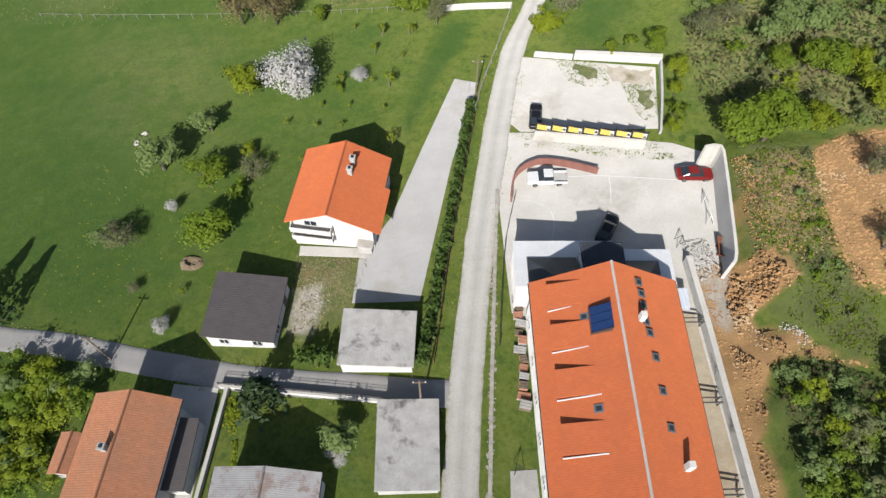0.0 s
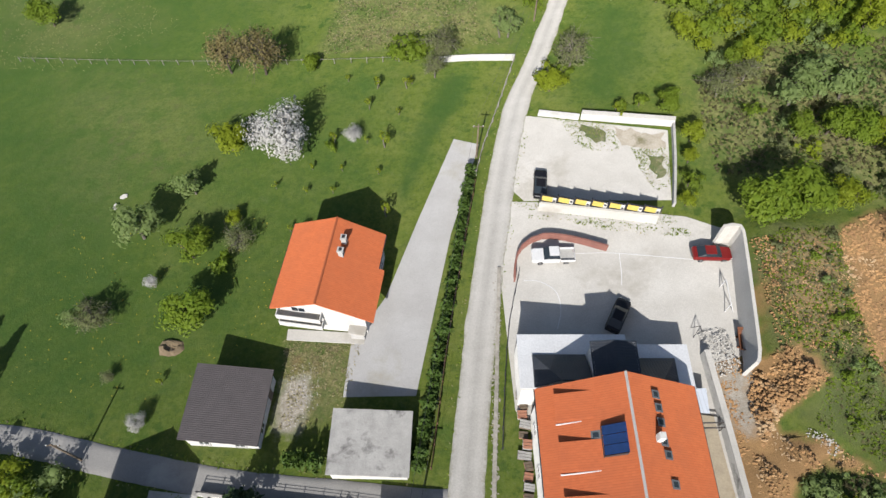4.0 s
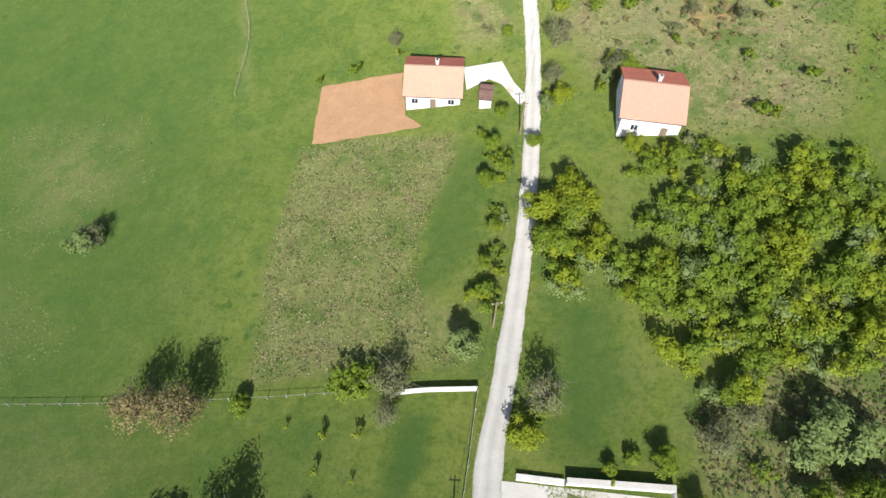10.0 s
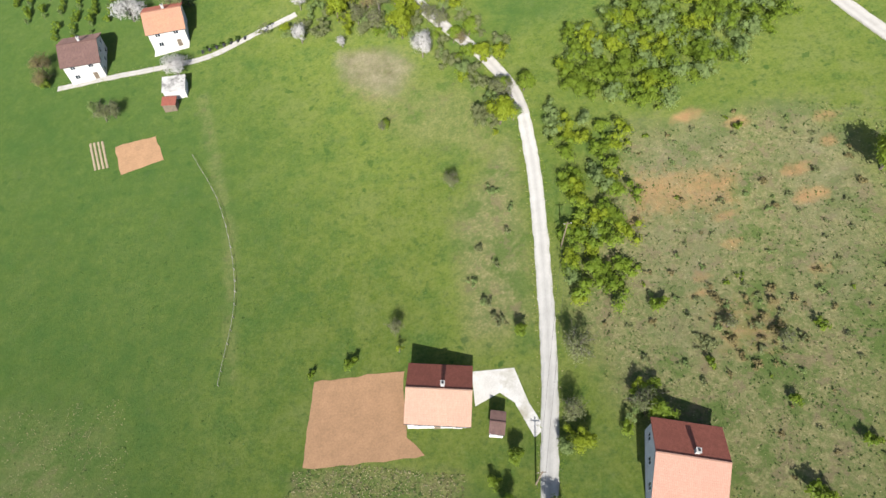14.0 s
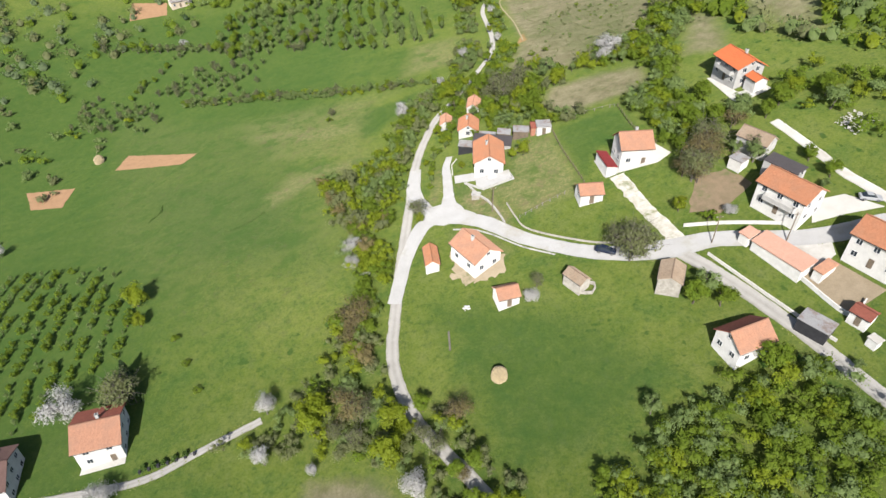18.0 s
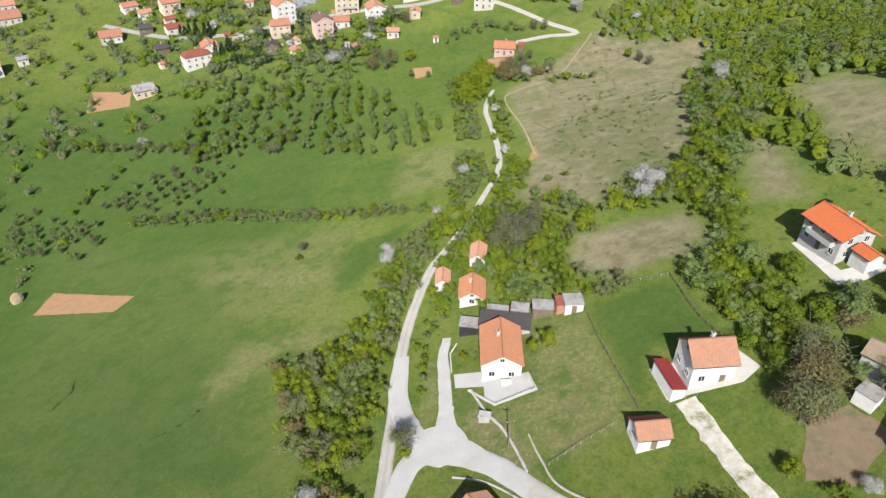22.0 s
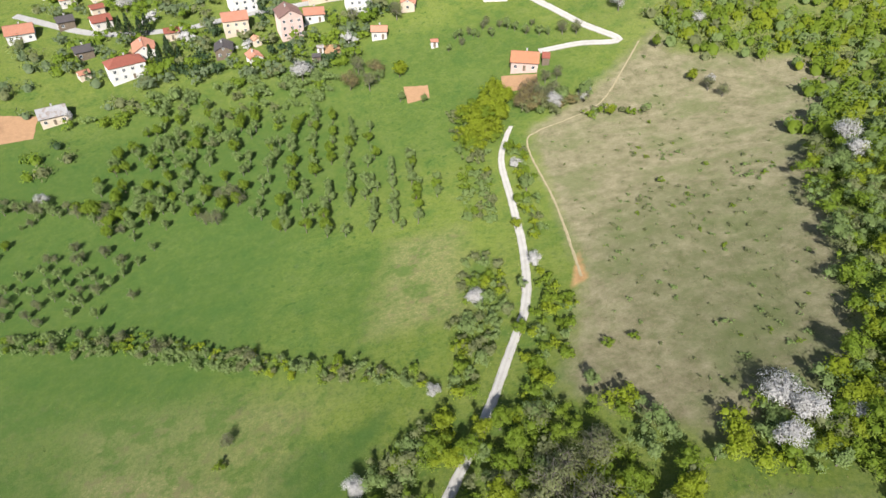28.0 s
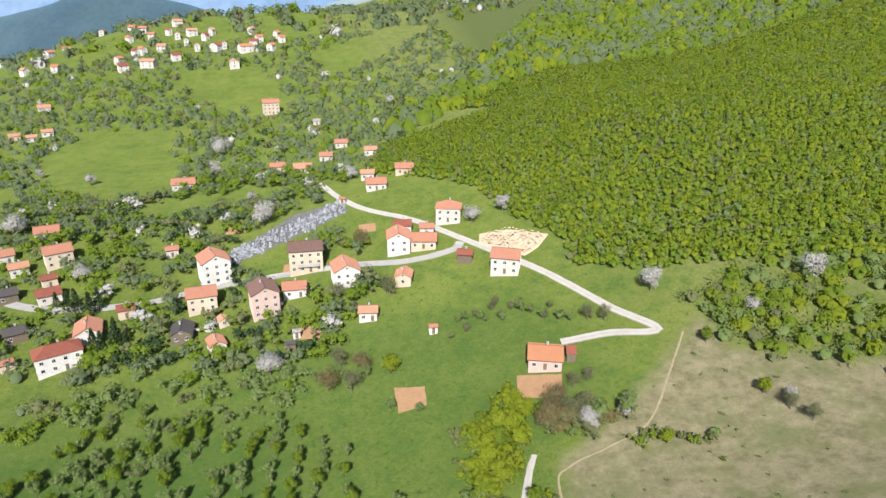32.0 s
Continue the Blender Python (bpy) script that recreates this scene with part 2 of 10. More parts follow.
def lane_mat(name, col, col2, verge=(0.20, 0.20, 0.11)):
    """A lane: paler wheel tracks, a duller crown and grit thinning into its verges."""
    m, t, b = nodes_of(name, 0.95)
    sep = t.nodes.new("ShaderNodeSeparateXYZ")
    t.links.new(t.nodes.new("ShaderNodeUVMap").outputs[0], sep.inputs[0])
    p = place(t)
    far = calc(t, "ABSOLUTE", sep.outputs[0], 0.0)
    c = mix(t, ramp(t, noise_of(t, 0.4, p), 0.35, 0.65), col, col2)
    off = calc(t, "ABSOLUTE", calc(t, "SUBTRACT", far, 0.24), 0.0)
    c = mix(t, calc(t, "MULTIPLY", ramp(t, off, 0.12, 0.04), 0.3), c, tuple(min(0.8, 1.18 * v) for v in col))
    c = mix(t, calc(t, "MULTIPLY", ramp(t, far, 0.09, 0.02), 0.22), c, tuple(0.72 * v for v in col2))
    worn = calc(t, "ADD", far, calc(t, "MULTIPLY", noise_of(t, 1.6, p, 6, 0.7), 0.3))
    c = mix(t, calc(t, "MULTIPLY", ramp(t, worn, 0.56, 0.66), 0.6), c, verge)
    fine = noise_of(t, 6.0, p, 4)
    c = mix(t, ramp(t, fine, 0.3, 0.7), c, mix(t, 0.2, c, (0.02, 0.02, 0.02)))
    t.links.new(c, b.inputs["Base Color"])
    relief(t, b, fine, 0.4, 0.03)
    return m


GROUND = ground_mat()
LANE_PALE = lane_mat("pale_lane", (0.50, 0.485, 0.455), (0.43, 0.415, 0.385))
LANE_WORN = lane_mat("worn_lane", (0.44, 0.42, 0.39), (0.37, 0.355, 0.325))
GRAVEL = rough_surface("pale_gravel", (0.66, 0.645, 0.61), (0.58, 0.56, 0.52), 0.4, 6.0, 0.5, 0.95, (0.36, 0.335, 0.27))
ASPHALT = rough_surface("worn_asphalt", (0.37, 0.36, 0.345), (0.32, 0.312, 0.30), 0.3, 9.0, 0.3, 0.92, (0.42, 0.405, 0.38))
CONCRETE = rough_surface("pale_concrete", (0.62, 0.60, 0.56), (0.54, 0.52, 0.48), 0.25, 8.0, 0.25, 0.9, (0.39, 0.365, 0.32))
OLD_CONCRETE = rough_surface("stained_concrete", (0.50, 0.49, 0.465), (0.40, 0.39, 0.37), 0.9, 9.0, 0.4, 0.95, (0.13, 0.125, 0.12))
PLASTER = rough_surface("village_plaster", (0.66, 0.63, 0.585), (0.58, 0.55, 0.50), 0.25, 10.0, 0.2, 0.92)
CREAM = rough_surface("cream_plaster", (0.66, 0.57, 0.45), (0.58, 0.49, 0.38), 0.25, 10.0, 0.2, 0.92)
PALE_ASPHALT = rough_surface("pale_asphalt", (0.50, 0.495, 0.485), (0.45, 0.44, 0.43), 0.3, 9.0, 0.3, 0.92, (0.36, 0.34, 0.29))
STONY = rough_surface("stony_track", (0.64, 0.61, 0.56), (0.48, 0.45, 0.37), 0.9, 5.0, 0.9, 0.95, (0.20, 0.215, 0.10))
WHITE = rough_surface("white_render", (0.70, 0.69, 0.66), (0.60, 0.59, 0.56), 0.6, 14.0, 0.2, 0.9, (0.50, 0.48, 0.44))
GREY_WALL = rough_surface("grey_render", (0.50, 0.49, 0.47), (0.42, 0.41, 0.39), 0.6, 14.0, 0.3, 0.92)
PINK_WALL = rough_surface("pale_pink_render", (0.62, 0.47, 0.42), (0.55, 0.41, 0.36), 0.6, 14.0, 0.3, 0.92)
BRICK = rough_surface("hollow_brick", (0.50, 0.25, 0.16), (0.42, 0.20, 0.13), 0.8, 10.0, 0.5, 0.92)
STONE = rough_surface("rough_stone", (0.46, 0.43, 0.38), (0.32, 0.30, 0.26), 1.2, 5.0, 0.9, 0.95)
WOOD = rough_surface("weathered_wood", (0.22, 0.17, 0.12), (0.15, 0.12, 0.09), 2.0, 20.0, 0.5, 0.9)
BARK = rough_surface("bark", (0.16, 0.13, 0.10), (0.09, 0.075, 0.06), 3.0, 16.0, 0.7, 0.95)
PALE_BARK = rough_surface("pale_bark", (0.20, 0.18, 0.15), (0.14, 0.125, 0.10), 3.0, 16.0, 0.7, 0.95)
DARK_METAL = rough_surface("dark_painted_metal", (0.05, 0.05, 0.055), (0.035, 0.035, 0.04), 1.0, 12.0, 0.1, 0.5)
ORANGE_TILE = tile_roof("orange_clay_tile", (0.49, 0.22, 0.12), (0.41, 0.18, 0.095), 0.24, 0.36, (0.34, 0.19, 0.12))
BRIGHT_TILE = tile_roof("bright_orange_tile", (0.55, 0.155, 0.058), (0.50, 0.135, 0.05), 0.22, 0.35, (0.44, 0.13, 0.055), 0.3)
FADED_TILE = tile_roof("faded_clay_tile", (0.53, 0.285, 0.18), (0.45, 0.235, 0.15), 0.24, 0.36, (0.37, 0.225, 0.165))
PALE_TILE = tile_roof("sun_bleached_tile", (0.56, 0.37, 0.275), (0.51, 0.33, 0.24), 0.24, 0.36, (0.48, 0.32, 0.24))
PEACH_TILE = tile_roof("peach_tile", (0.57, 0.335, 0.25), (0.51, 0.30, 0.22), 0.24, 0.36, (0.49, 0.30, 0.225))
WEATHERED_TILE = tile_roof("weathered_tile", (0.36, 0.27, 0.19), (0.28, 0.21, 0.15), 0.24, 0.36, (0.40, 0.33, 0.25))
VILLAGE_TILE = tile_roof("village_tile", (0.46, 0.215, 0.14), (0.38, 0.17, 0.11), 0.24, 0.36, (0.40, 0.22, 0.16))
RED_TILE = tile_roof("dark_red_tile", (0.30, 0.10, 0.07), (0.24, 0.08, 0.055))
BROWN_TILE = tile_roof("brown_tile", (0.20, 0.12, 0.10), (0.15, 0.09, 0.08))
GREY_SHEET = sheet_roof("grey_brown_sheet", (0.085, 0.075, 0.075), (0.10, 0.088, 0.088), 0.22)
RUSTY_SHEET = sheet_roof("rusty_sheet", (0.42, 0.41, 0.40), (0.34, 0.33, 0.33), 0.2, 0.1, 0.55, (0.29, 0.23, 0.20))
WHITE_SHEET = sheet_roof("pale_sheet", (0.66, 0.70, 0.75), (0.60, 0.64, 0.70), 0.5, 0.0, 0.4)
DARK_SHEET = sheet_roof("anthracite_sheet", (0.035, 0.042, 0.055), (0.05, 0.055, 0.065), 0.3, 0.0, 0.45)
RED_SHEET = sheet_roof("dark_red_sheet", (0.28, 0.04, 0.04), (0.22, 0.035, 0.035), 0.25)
GLASS = glass_mat()
FRAME_WHITE = rough_surface("white_plastic", (0.78, 0.78, 0.78), (0.74, 0.74, 0.74), 1.0, 10.0, 0.0, 0.5)
LEAF_GREEN = leaf_mat("fresh_leaves", (0.19, 0.29, 0.03), (0.28, 0.372, 0.04))
LEAF_LIME = leaf_mat("lime_leaves", (0.272, 0.348, 0.025), (0.36, 0.425, 0.035))
LEAF_OLIVE = leaf_mat("olive_leaves", (0.26, 0.355, 0.115), (0.345, 0.44, 0.165), 0.55)
LEAF_GREY = leaf_mat("opening_buds", (0.235, 0.265, 0.11), (0.305, 0.33, 0.15), 0.5)
LEAF_DARK = leaf_mat("dark_needles", (0.03, 0.06, 0.022), (0.05, 0.085, 0.028), 0.1)
BLOSSOM = leaf_mat("white_blossom", (0.60, 0.585, 0.56), (0.72, 0.70, 0.68), 0.35)
LEAF_THUJA = leaf_mat("thuja_sprays", (0.075, 0.14, 0.024), (0.115, 0.19, 0.034), 0.25)
# Leaves of the far trees: distance haze is mixed into their greens.
LEAF_HAZY = leaf_mat("haze_tinted_leaves", (0.20, 0.275, 0.125), (0.28, 0.345, 0.185), 0.5)
LEAF_RUSSET = leaf_mat("russet_buds", (0.245, 0.20, 0.08), (0.30, 0.255, 0.11), 0.35)


# ---- land form ----
KNOTS = np.array([-60, 30, 100, 160, 220, 280, 340, 400, 470, 550, 650.0])


def curve(v, values):
    """A smooth line through the knots along the lane."""
    g = np.gradient(values, KNOTS)
    v = np.clip(v, KNOTS[0], KNOTS[-1])
    i = np.clip(np.searchsorted(KNOTS, v, side="right") - 1, 0, len(KNOTS) - 2)
    w = KNOTS[i + 1] - KNOTS[i]
    f = (v - KNOTS[i]) / w
    return ((1 + 2 * f) * (1 - f) ** 2 * values[i] + f * f * (3 - 2 * f) * values[i + 1]
            + w * (f * (1 - f) ** 2 * g[i] - f * f * (1 - f) * g[i + 1]))


LANE = np.array([-4.5, -6.0, -9.0, -12.4, -11.7, -7.4, -14.3, -21.9, -27.0, -20.7, -7.5])
CROSS = np.array([7.5, 9.2, 17.7, 17.4, 16.2, 20.9, 23.4, 19.8, 10.5, 8.0, 7.1])
BEND = np.array([5.7, 6.2, 6.7, 7.2, 7.4, 7.2, 7.6, 5.9, 4.9, 6.5, 8.1])


def hill(x, y, cx, cy, rx, ry, turn=0.0):
    c, s = math.cos(radians(turn)), math.sin(radians(turn))
    u, v = (x - cx) * c + (y - cy) * s, (y - cy) * c - (x - cx) * s
    return np.exp(-(u / rx) ** 2 - (v / ry) ** 2)


def land(x, y):
    """The height of the ground."""
    x, y = np.asarray(x, float), np.asarray(y, float)
    u = np.clip(x, -120, 190) / 100
    fade = np.exp(-np.maximum(0, y - 650) / 500)
    z = curve(y, LANE) + curve(y, CROSS) * u + 0.5 * curve(y, BEND) * u * u
    z = z * fade + (1 - fade) * (-12 + 4 * u)
    near = 1 / (1 + np.exp((y - 520) / 40))
    z = z + near * (0.21 * np.clip(x - 190, 0, 500)) - 0.035 * np.clip(-120 - x, 0, 700)
    z = z + 80 * hill(x, y, 620, 860, 380, np.where((y - 860) * 0.951 - (x - 620) * 0.309 < 0, 220, 110), 18)
    z = z + 235 * hill(x, y, 900, 1500, 480, 420) + 330 * hill(x, y, 1500, 1300, 600, 700)
    z = z + 84 * hill(x, y, -120, 1240, 420, 270) + 150 * hill(x, y, 500, 2350, 800, 600)
    z = z - 85 * (1 / (1 + np.exp((x + 480 - 0.1 * (y - 600)) / 110))) * (1 / (1 + np.exp(-(y - 600) / 200)))
    z = z - 70 * (1 / (1 + np.exp(-(y - 1750) / 120))) * (1 / (1 + np.exp((x + 150) / 120)))
    bank = 1 / (1 + np.exp(-np.clip((x - 34.7) / 0.4, -40, 40))) / (1 + np.exp(-(y - 31) / 1.5)) / (1 + np.exp(np.clip((y - 53) / 1.0, -40, 40)))
    z = z + 3.3 * bank * np.exp(-np.maximum(0, x - 35) / 22)
    cut = np.exp(-((x - 34.5) / 4.5) ** 2) / (1 + np.exp(-(y - 8) / 1.5)) / (1 + np.exp(np.clip((y - 36) / 1.0, -40, 40))) / (1 + np.exp(-np.clip((x - 30.6) / 0.4, -40, 40)))
    z = z + cut * (0.7 * np.sin(1.5 * x + 0.5 * y + 1.2 * np.sin(0.7 * y)) + 0.5 * np.sin(1.1 * y - 0.6 * x) + 0.6)
    return z


# ---- shared builders ----
def mesh_of(name, verts, faces, mats, parent=None, uv=None, smooth=False, tags=None, slots=None):
    """One mesh object from arrays of corners and faces."""
    me = bpy.data.meshes.new(name)
    me.from_pydata([tuple(v) for v in verts], [], [tuple(f) for f in faces])
    for m in mats if isinstance(mats, (list, tuple)) else [mats]:
        me.materials.append(m)
    if uv is not None:
        layer = me.uv_layers.new(name="UVMap")
        layer.data.foreach_set("uv", np.asarray(uv, np.float32).ravel())
    if slots is not None:
        me.polygons.foreach_set("material_index", slots)
    if smooth:
        me.polygons.foreach_set("use_smooth", [True] * len(me.polygons))
    ob = new(name, me)
    if parent is not None:
        ob.parent = parent
    return ob


def quad_mesh(name, corners, mat, tint=None):
    """A mesh of loose four-sided faces; corners is n x 4 x 3, tint n x 2, or n x 14 with soft normals."""
    n = len(corners)
    if tint is not None and tint.shape[1] > 2:
        corners, tint = np.array(corners, np.float32), np.array(tint, np.float32)
        facing = np.cross(corners[:, 2] - corners[:, 0], corners[:, 3] - corners[:, 1])
        back = (facing * tint[:, 2:].reshape(n, 4, 3).mean(axis=1)).sum(axis=1) < 0
        corners[back] = corners[back][:, ::-1]
        tint[back, 2:] = tint[back, 2:].reshape(-1, 4, 3)[:, ::-1].reshape(-1, 12)
    me = bpy.data.meshes.new(name)
    me.vertices.add(4 * n)
    me.vertices.foreach_set("co", np.asarray(corners, np.float32).ravel())
    me.loops.add(4 * n)
    me.loops.foreach_set("vertex_index", np.arange(4 * n, dtype=np.int32))
    me.polygons.add(n)
    me.polygons.foreach_set("loop_start", np.arange(0, 4 * n, 4, dtype=np.int32))
    me.update(calc_edges=True)
    if tint is not None:
        a = me.color_attributes.new("tint", "FLOAT_COLOR", "POINT")
        c = np.ones((4 * n, 4), np.float32)
        c[:, :2] = np.repeat(tint[:, :2], 4, axis=0)
        a.data.foreach_set("color", c.ravel())
        if tint.shape[1] > 2:
            soft = me.attributes.new("custom_normal", "FLOAT_VECTOR", "POINT")
            soft.data.foreach_set("vector", np.ascontiguousarray(tint[:, 2:], np.float32).ravel())
    me.materials.append(mat)
    return me


def box_into(vs, fs, x0, x1, y0, y1, z0, z1):
    k = len(vs)
    vs += [(x, y, z) for z in (z0, z1) for x, y in ((x0, y0), (x1, y0), (x1, y1), (x0, y1))]
    fs += [[k + i for i in f] for f in ((3, 2, 1, 0), (4, 5, 6, 7), (0, 1, 5, 4), (1, 2, 6, 5), (2, 3, 7, 6), (3, 0, 4, 7))]


def box(name, x0, x1, y0, y1, z0, z1, mat, parent=None):
    vs, fs = [], []
    box_into(vs, fs, x0, x1, y0, y1, z0, z1)
    return mesh_of(name, vs, fs, mat, parent)


def tube(name, line, radius, mat, parent=None, sides=6, tip=None):
    """A round bar along a line of points, tapering to tip."""
    vs, fs = [], []
    line = [Vector(p) for p in line]
    for i, p in enumerate(line):
        d = (line[min(i + 1, len(line) - 1)] - line[max(i - 1, 0)]).normalized()
        q = d.to_track_quat("Z", "Y")
        r = radius + ((radius if tip is None else tip) - radius) * i / (len(line) - 1)
        for k in range(sides):
            a = 2 * math.pi * k / sides
            vs.append(p + q @ Vector((r * math.cos(a), r * math.sin(a), 0)))
    for i in range(len(line) - 1):
        for k in range(sides):
            a, b = i * sides + k, i * sides + (k + 1) % sides
            fs.append((a, b, b + sides, a + sides))
    fs.append(tuple(range(sides))[::-1])
    fs.append(tuple(range(len(vs) - sides, len(vs))))
    return mesh_of(name, vs, fs, mat, parent)


def inside(px, py, poly):
    hit = np.zeros(px.shape, bool)
    for (ax, ay), (bx, by) in zip(poly, poly[1:] + poly[:1]):
        if ay != by:
            hit ^= ((ay > py) != (by > py)) & (px < (bx - ax) * (py - ay) / (by - ay) + ax)
    return hit


def depth_in(px, py, poly):
    """Metres inside the polygon (negative outside)."""
    d = np.full(px.shape, 1e9)
    for (ax, ay), (bx, by) in zip(poly, poly[1:] + poly[:1]):
        ex, ey = bx - ax, by - ay
        f = np.clip(((px - ax) * ex + (py - ay) * ey) / max(ex * ex + ey * ey, 1e-9), 0, 1)
        d = np.minimum(d, np.hypot(px - ax - f * ex, py - ay - f * ey))
    return np.where(inside(px, py, poly), d, -d)


def height(x, y):
    return float(land(x, y))


# ---- the ground ----
def steps(*runs):
    """Grid lines: runs of (from, to, step)."""
    out = []
    for a, b, s in runs:
        out += list(np.arange(a, b, s))
    return np.array(out + [runs[-1][1]])


GX = steps((-3600, -900, 90), (-900, -320, 20), (-320, -110, 5), (-110, 170, 1.3), (170, 420, 5), (420, 1000, 20), (1000, 3800, 100))
GY = steps((-400, -60, 20), (-60, 430, 1.3), (430, 640, 2.2), (640, 1000, 7), (1000, 1800, 20), (1800, 4800, 60))
COVER = []


def cover(channel, poly, soft=1.5, amount=1.0):
    COVER.append((channel, poly, soft, amount))


cover("straw", [(-11.3, 135), (-2, 134.4), (15.2, 129.6), (13.4, 123.8), (6.6, 112.5), (3.2, 104.6), (-3, 91.4), (-19.9, 92.2), (-17, 114.3)], 1.2, 0.62)
cover("straw", [(2.9, 102.0), (12.6, 97.0), (11.2, 88.3), (-4, 91.4)], 2.5, 0.6)
cover("lush", [(15.0, 128.1), (20.0, 125.4), (15.2, 108.3), (5.7, 98.7), (-0.3, 97.9), (5.2, 106.3), (9.8, 118.2)], 1.8, 0.8)
cover("straw", [(19.8, 174.4), (31.1, 190.3), (33.8, 192.4), (32.6, 170.8), (30.3, 152.9), (25.4, 149.8), (19.1, 151.3), (19.5, 162.3)], 2.5, 0.85)
cover("straw", [(1.6, 225.1), (16.8, 222.0), (18.4, 214.7), (11.2, 205.5), (2.1, 214.7)], 2.5, 0.8)
cover("straw", [(-25.4, 379.4), (-5.1, 375.7), (16.0, 365.6), (17.5, 350.8), (0.1, 354.4), (-22.1, 370.7)], 5, 0.75)
cover("straw", [(-5.4, 335.6), (16.4, 334.0), (19.9, 327.4), (5.2, 325.1), (-10.9, 314.9), (-14.5, 321.5)], 4, 0.8)
cover("straw", [(60.6, 310.8), (67.6, 308.9), (67.6, 285.7), (65.4, 279.6), (53.1, 284.9), (56.5, 299.8)], 2, 0.8)
cover("heath", [(55.5, 190.2), (74.3, 184.9), (70.0, 171.2), (63.0, 154.8), (56.8, 138.4), (46.2, 141.9), (48.8, 157.4), (52.8, 178.1)], 4, 0.36)
cover("heath", [(82.9, 184.2), (96.8, 178.8), (80.6, 143.8), (68.5, 143.1), (71.1, 157.3), (74.6, 170.6)], 5, 0.36)
cover("lush", [(76.9, 186.5), (82.4, 182.9), (77.1, 169.8), (72.6, 172.6)], 2, 0.8)
for px, py, pr in ((66.2, 186.7, 2.6), (73.9, 182.5, 2.2), (87.5, 178.9, 1.8), (85.6, 173.4, 1.8), (78.7, 169.3, 2.4), (78.6, 163.7, 2.6), (63.9, 158.2, 1.6), (64.5, 172.7, 1.3), (64.6, 163.9, 1.8), (50.5, 166.9, 1.5), (57.3, 153.4, 1.2), (74.1, 150.3, 1.5), (56.2, 150.5, 1.3)):
    cover("soil", [(px + pr * 1.3 * math.cos(a), py + pr * 0.7 * math.sin(a)) for a in (0.2, 1.3, 2.2, 3.4, 4.4, 5.5)], 1.2, 0.72)
cover("soil", [(52.7, 177.8), (71.7, 172.9), (67.9, 165.3), (57.7, 165.4), (49.8, 167.7)], 3.5, 0.55)
cover("soil", [(55.4, 150.7), (68.6, 147.1), (64.1, 136.6), (53.1, 139.3)], 4, 0.42)
cover("straw", [(34.4, 77.7), (42.4, 81.1), (50.1, 81.7), (63.3, 79.0), (56, 54.5), (46.1, 55.1), (44.9, 60.3), (34.0, 60.8)], 2.5, 0.75)
cover("straw", [(35.7, 151.5), (54.0, 186.8), (85.4, 183.8), (90.9, 160.9), (67.8, 114.3), (50.4, 118.1), (40.2, 135.0)], 4, 1.0)
cover("straw", [(20.7, 179.7), (30.5, 173.8), (28.3, 147.8), (19.2, 150.2)], 3, 0.6)
cover("straw", [(39.1, 81.2), (49.2, 78.8), (59.2, 76.3), (52.9, 62.3), (44.7, 70.7), (34.6, 65.9)], 3, 0.7)
cover("straw", [(-86.4, 122.3), (-67.7, 119.1), (-51.7, 106.3), (-66.2, 99.6), (-77.4, 101.2)], 8, 0.42)
cover("straw", [(-65.3, 152.5), (-44.8, 148.3), (-44.5, 134.0), (-59.2, 127.6)], 7, 0.5)
cover("heath", [(93.0, 479.4), (106.7, 488.4), (148.6, 507.8), (195.9, 478.7), (150.7, 428.8), (116.9, 363.6), (106.9, 351.4), (86.9, 348.1), (69.2, 366.7), (82.9, 399.1)], 3, 1)
cover("heath", [(75.8, 338.1), (90.6, 337.0), (99.7, 331.6), (97.2, 318.4), (76.4, 319.0), (68.9, 326.6)], 2.5, 1)
cover("heath", [(94.2, 476.6), (149.7, 522.0), (150.2, 495.0), (181.8, 486.6), (145.0, 443.2), (89.9, 467.7)], 4, 1)
cover("heath", [(127.2, 362.5), (130.1, 348.1), (120.9, 323.7), (112.5, 329.4)], 3, 0.8)
cover("straw", [(43.1, 432.7), (62.7, 432.4), (57.2, 394.4), (35.3, 396.0)], 4, 0.7)
cover("straw", [(-32.1, 392.1), (7.4, 388.9), (28.9, 382.8), (18.7, 362.8), (-20.6, 374.7)], 5, 0.5)
cover("straw", [(-24.5, 385.4), (20.1, 375.0), (18.1, 330.4), (-15.4, 349.4)], 5, 0.45)
cover("lush", [(-11.6, 455.8), (43.1, 432.7), (38.8, 392.7), (-21.3, 424.8)], 6, 0.62)
cover("lush", [(-32.8, 437.3), (39.1, 413.2), (34.6, 379.7), (6.8, 392.6), (-36.4, 423.8)], 6, 0.5)
cover("lush", [(-30, 520), (10, 545), (60, 560), (105, 556), (122, 505), (100, 492), (84, 474), (60, 470), (20, 448), (-30, 470)], 9, 0.55)
cover("lush", [(12.8, 368.3), (32.7, 372.0), (40.4, 376.0), (29.7, 356.0), (17.9, 345.3)], 2, 0.8)
cover("lush", [(22.2, 94.6), (30.4, 96.3), (29.5, 81.9), (22.8, 72.5), (18.2, 76.4)], 3, 0.9)
cover("lush", [(1.0, 83.9), (3.8, 83.4), (3.2, 78.2), (-0.6, 71.7), (-3.5, 63.8), (-5.4, 58.9), (-5.6, 63.1), (-2.9, 72.0)], 0.7, 1.0)
cover("lush", [(-0.4, 83.8), (4.0, 82.8), (2.5, 76.6), (-1.6, 71.4), (-4.4, 62.5), (-5.7, 62.7), (-3.5, 73.3)], 1.2, 0.9)
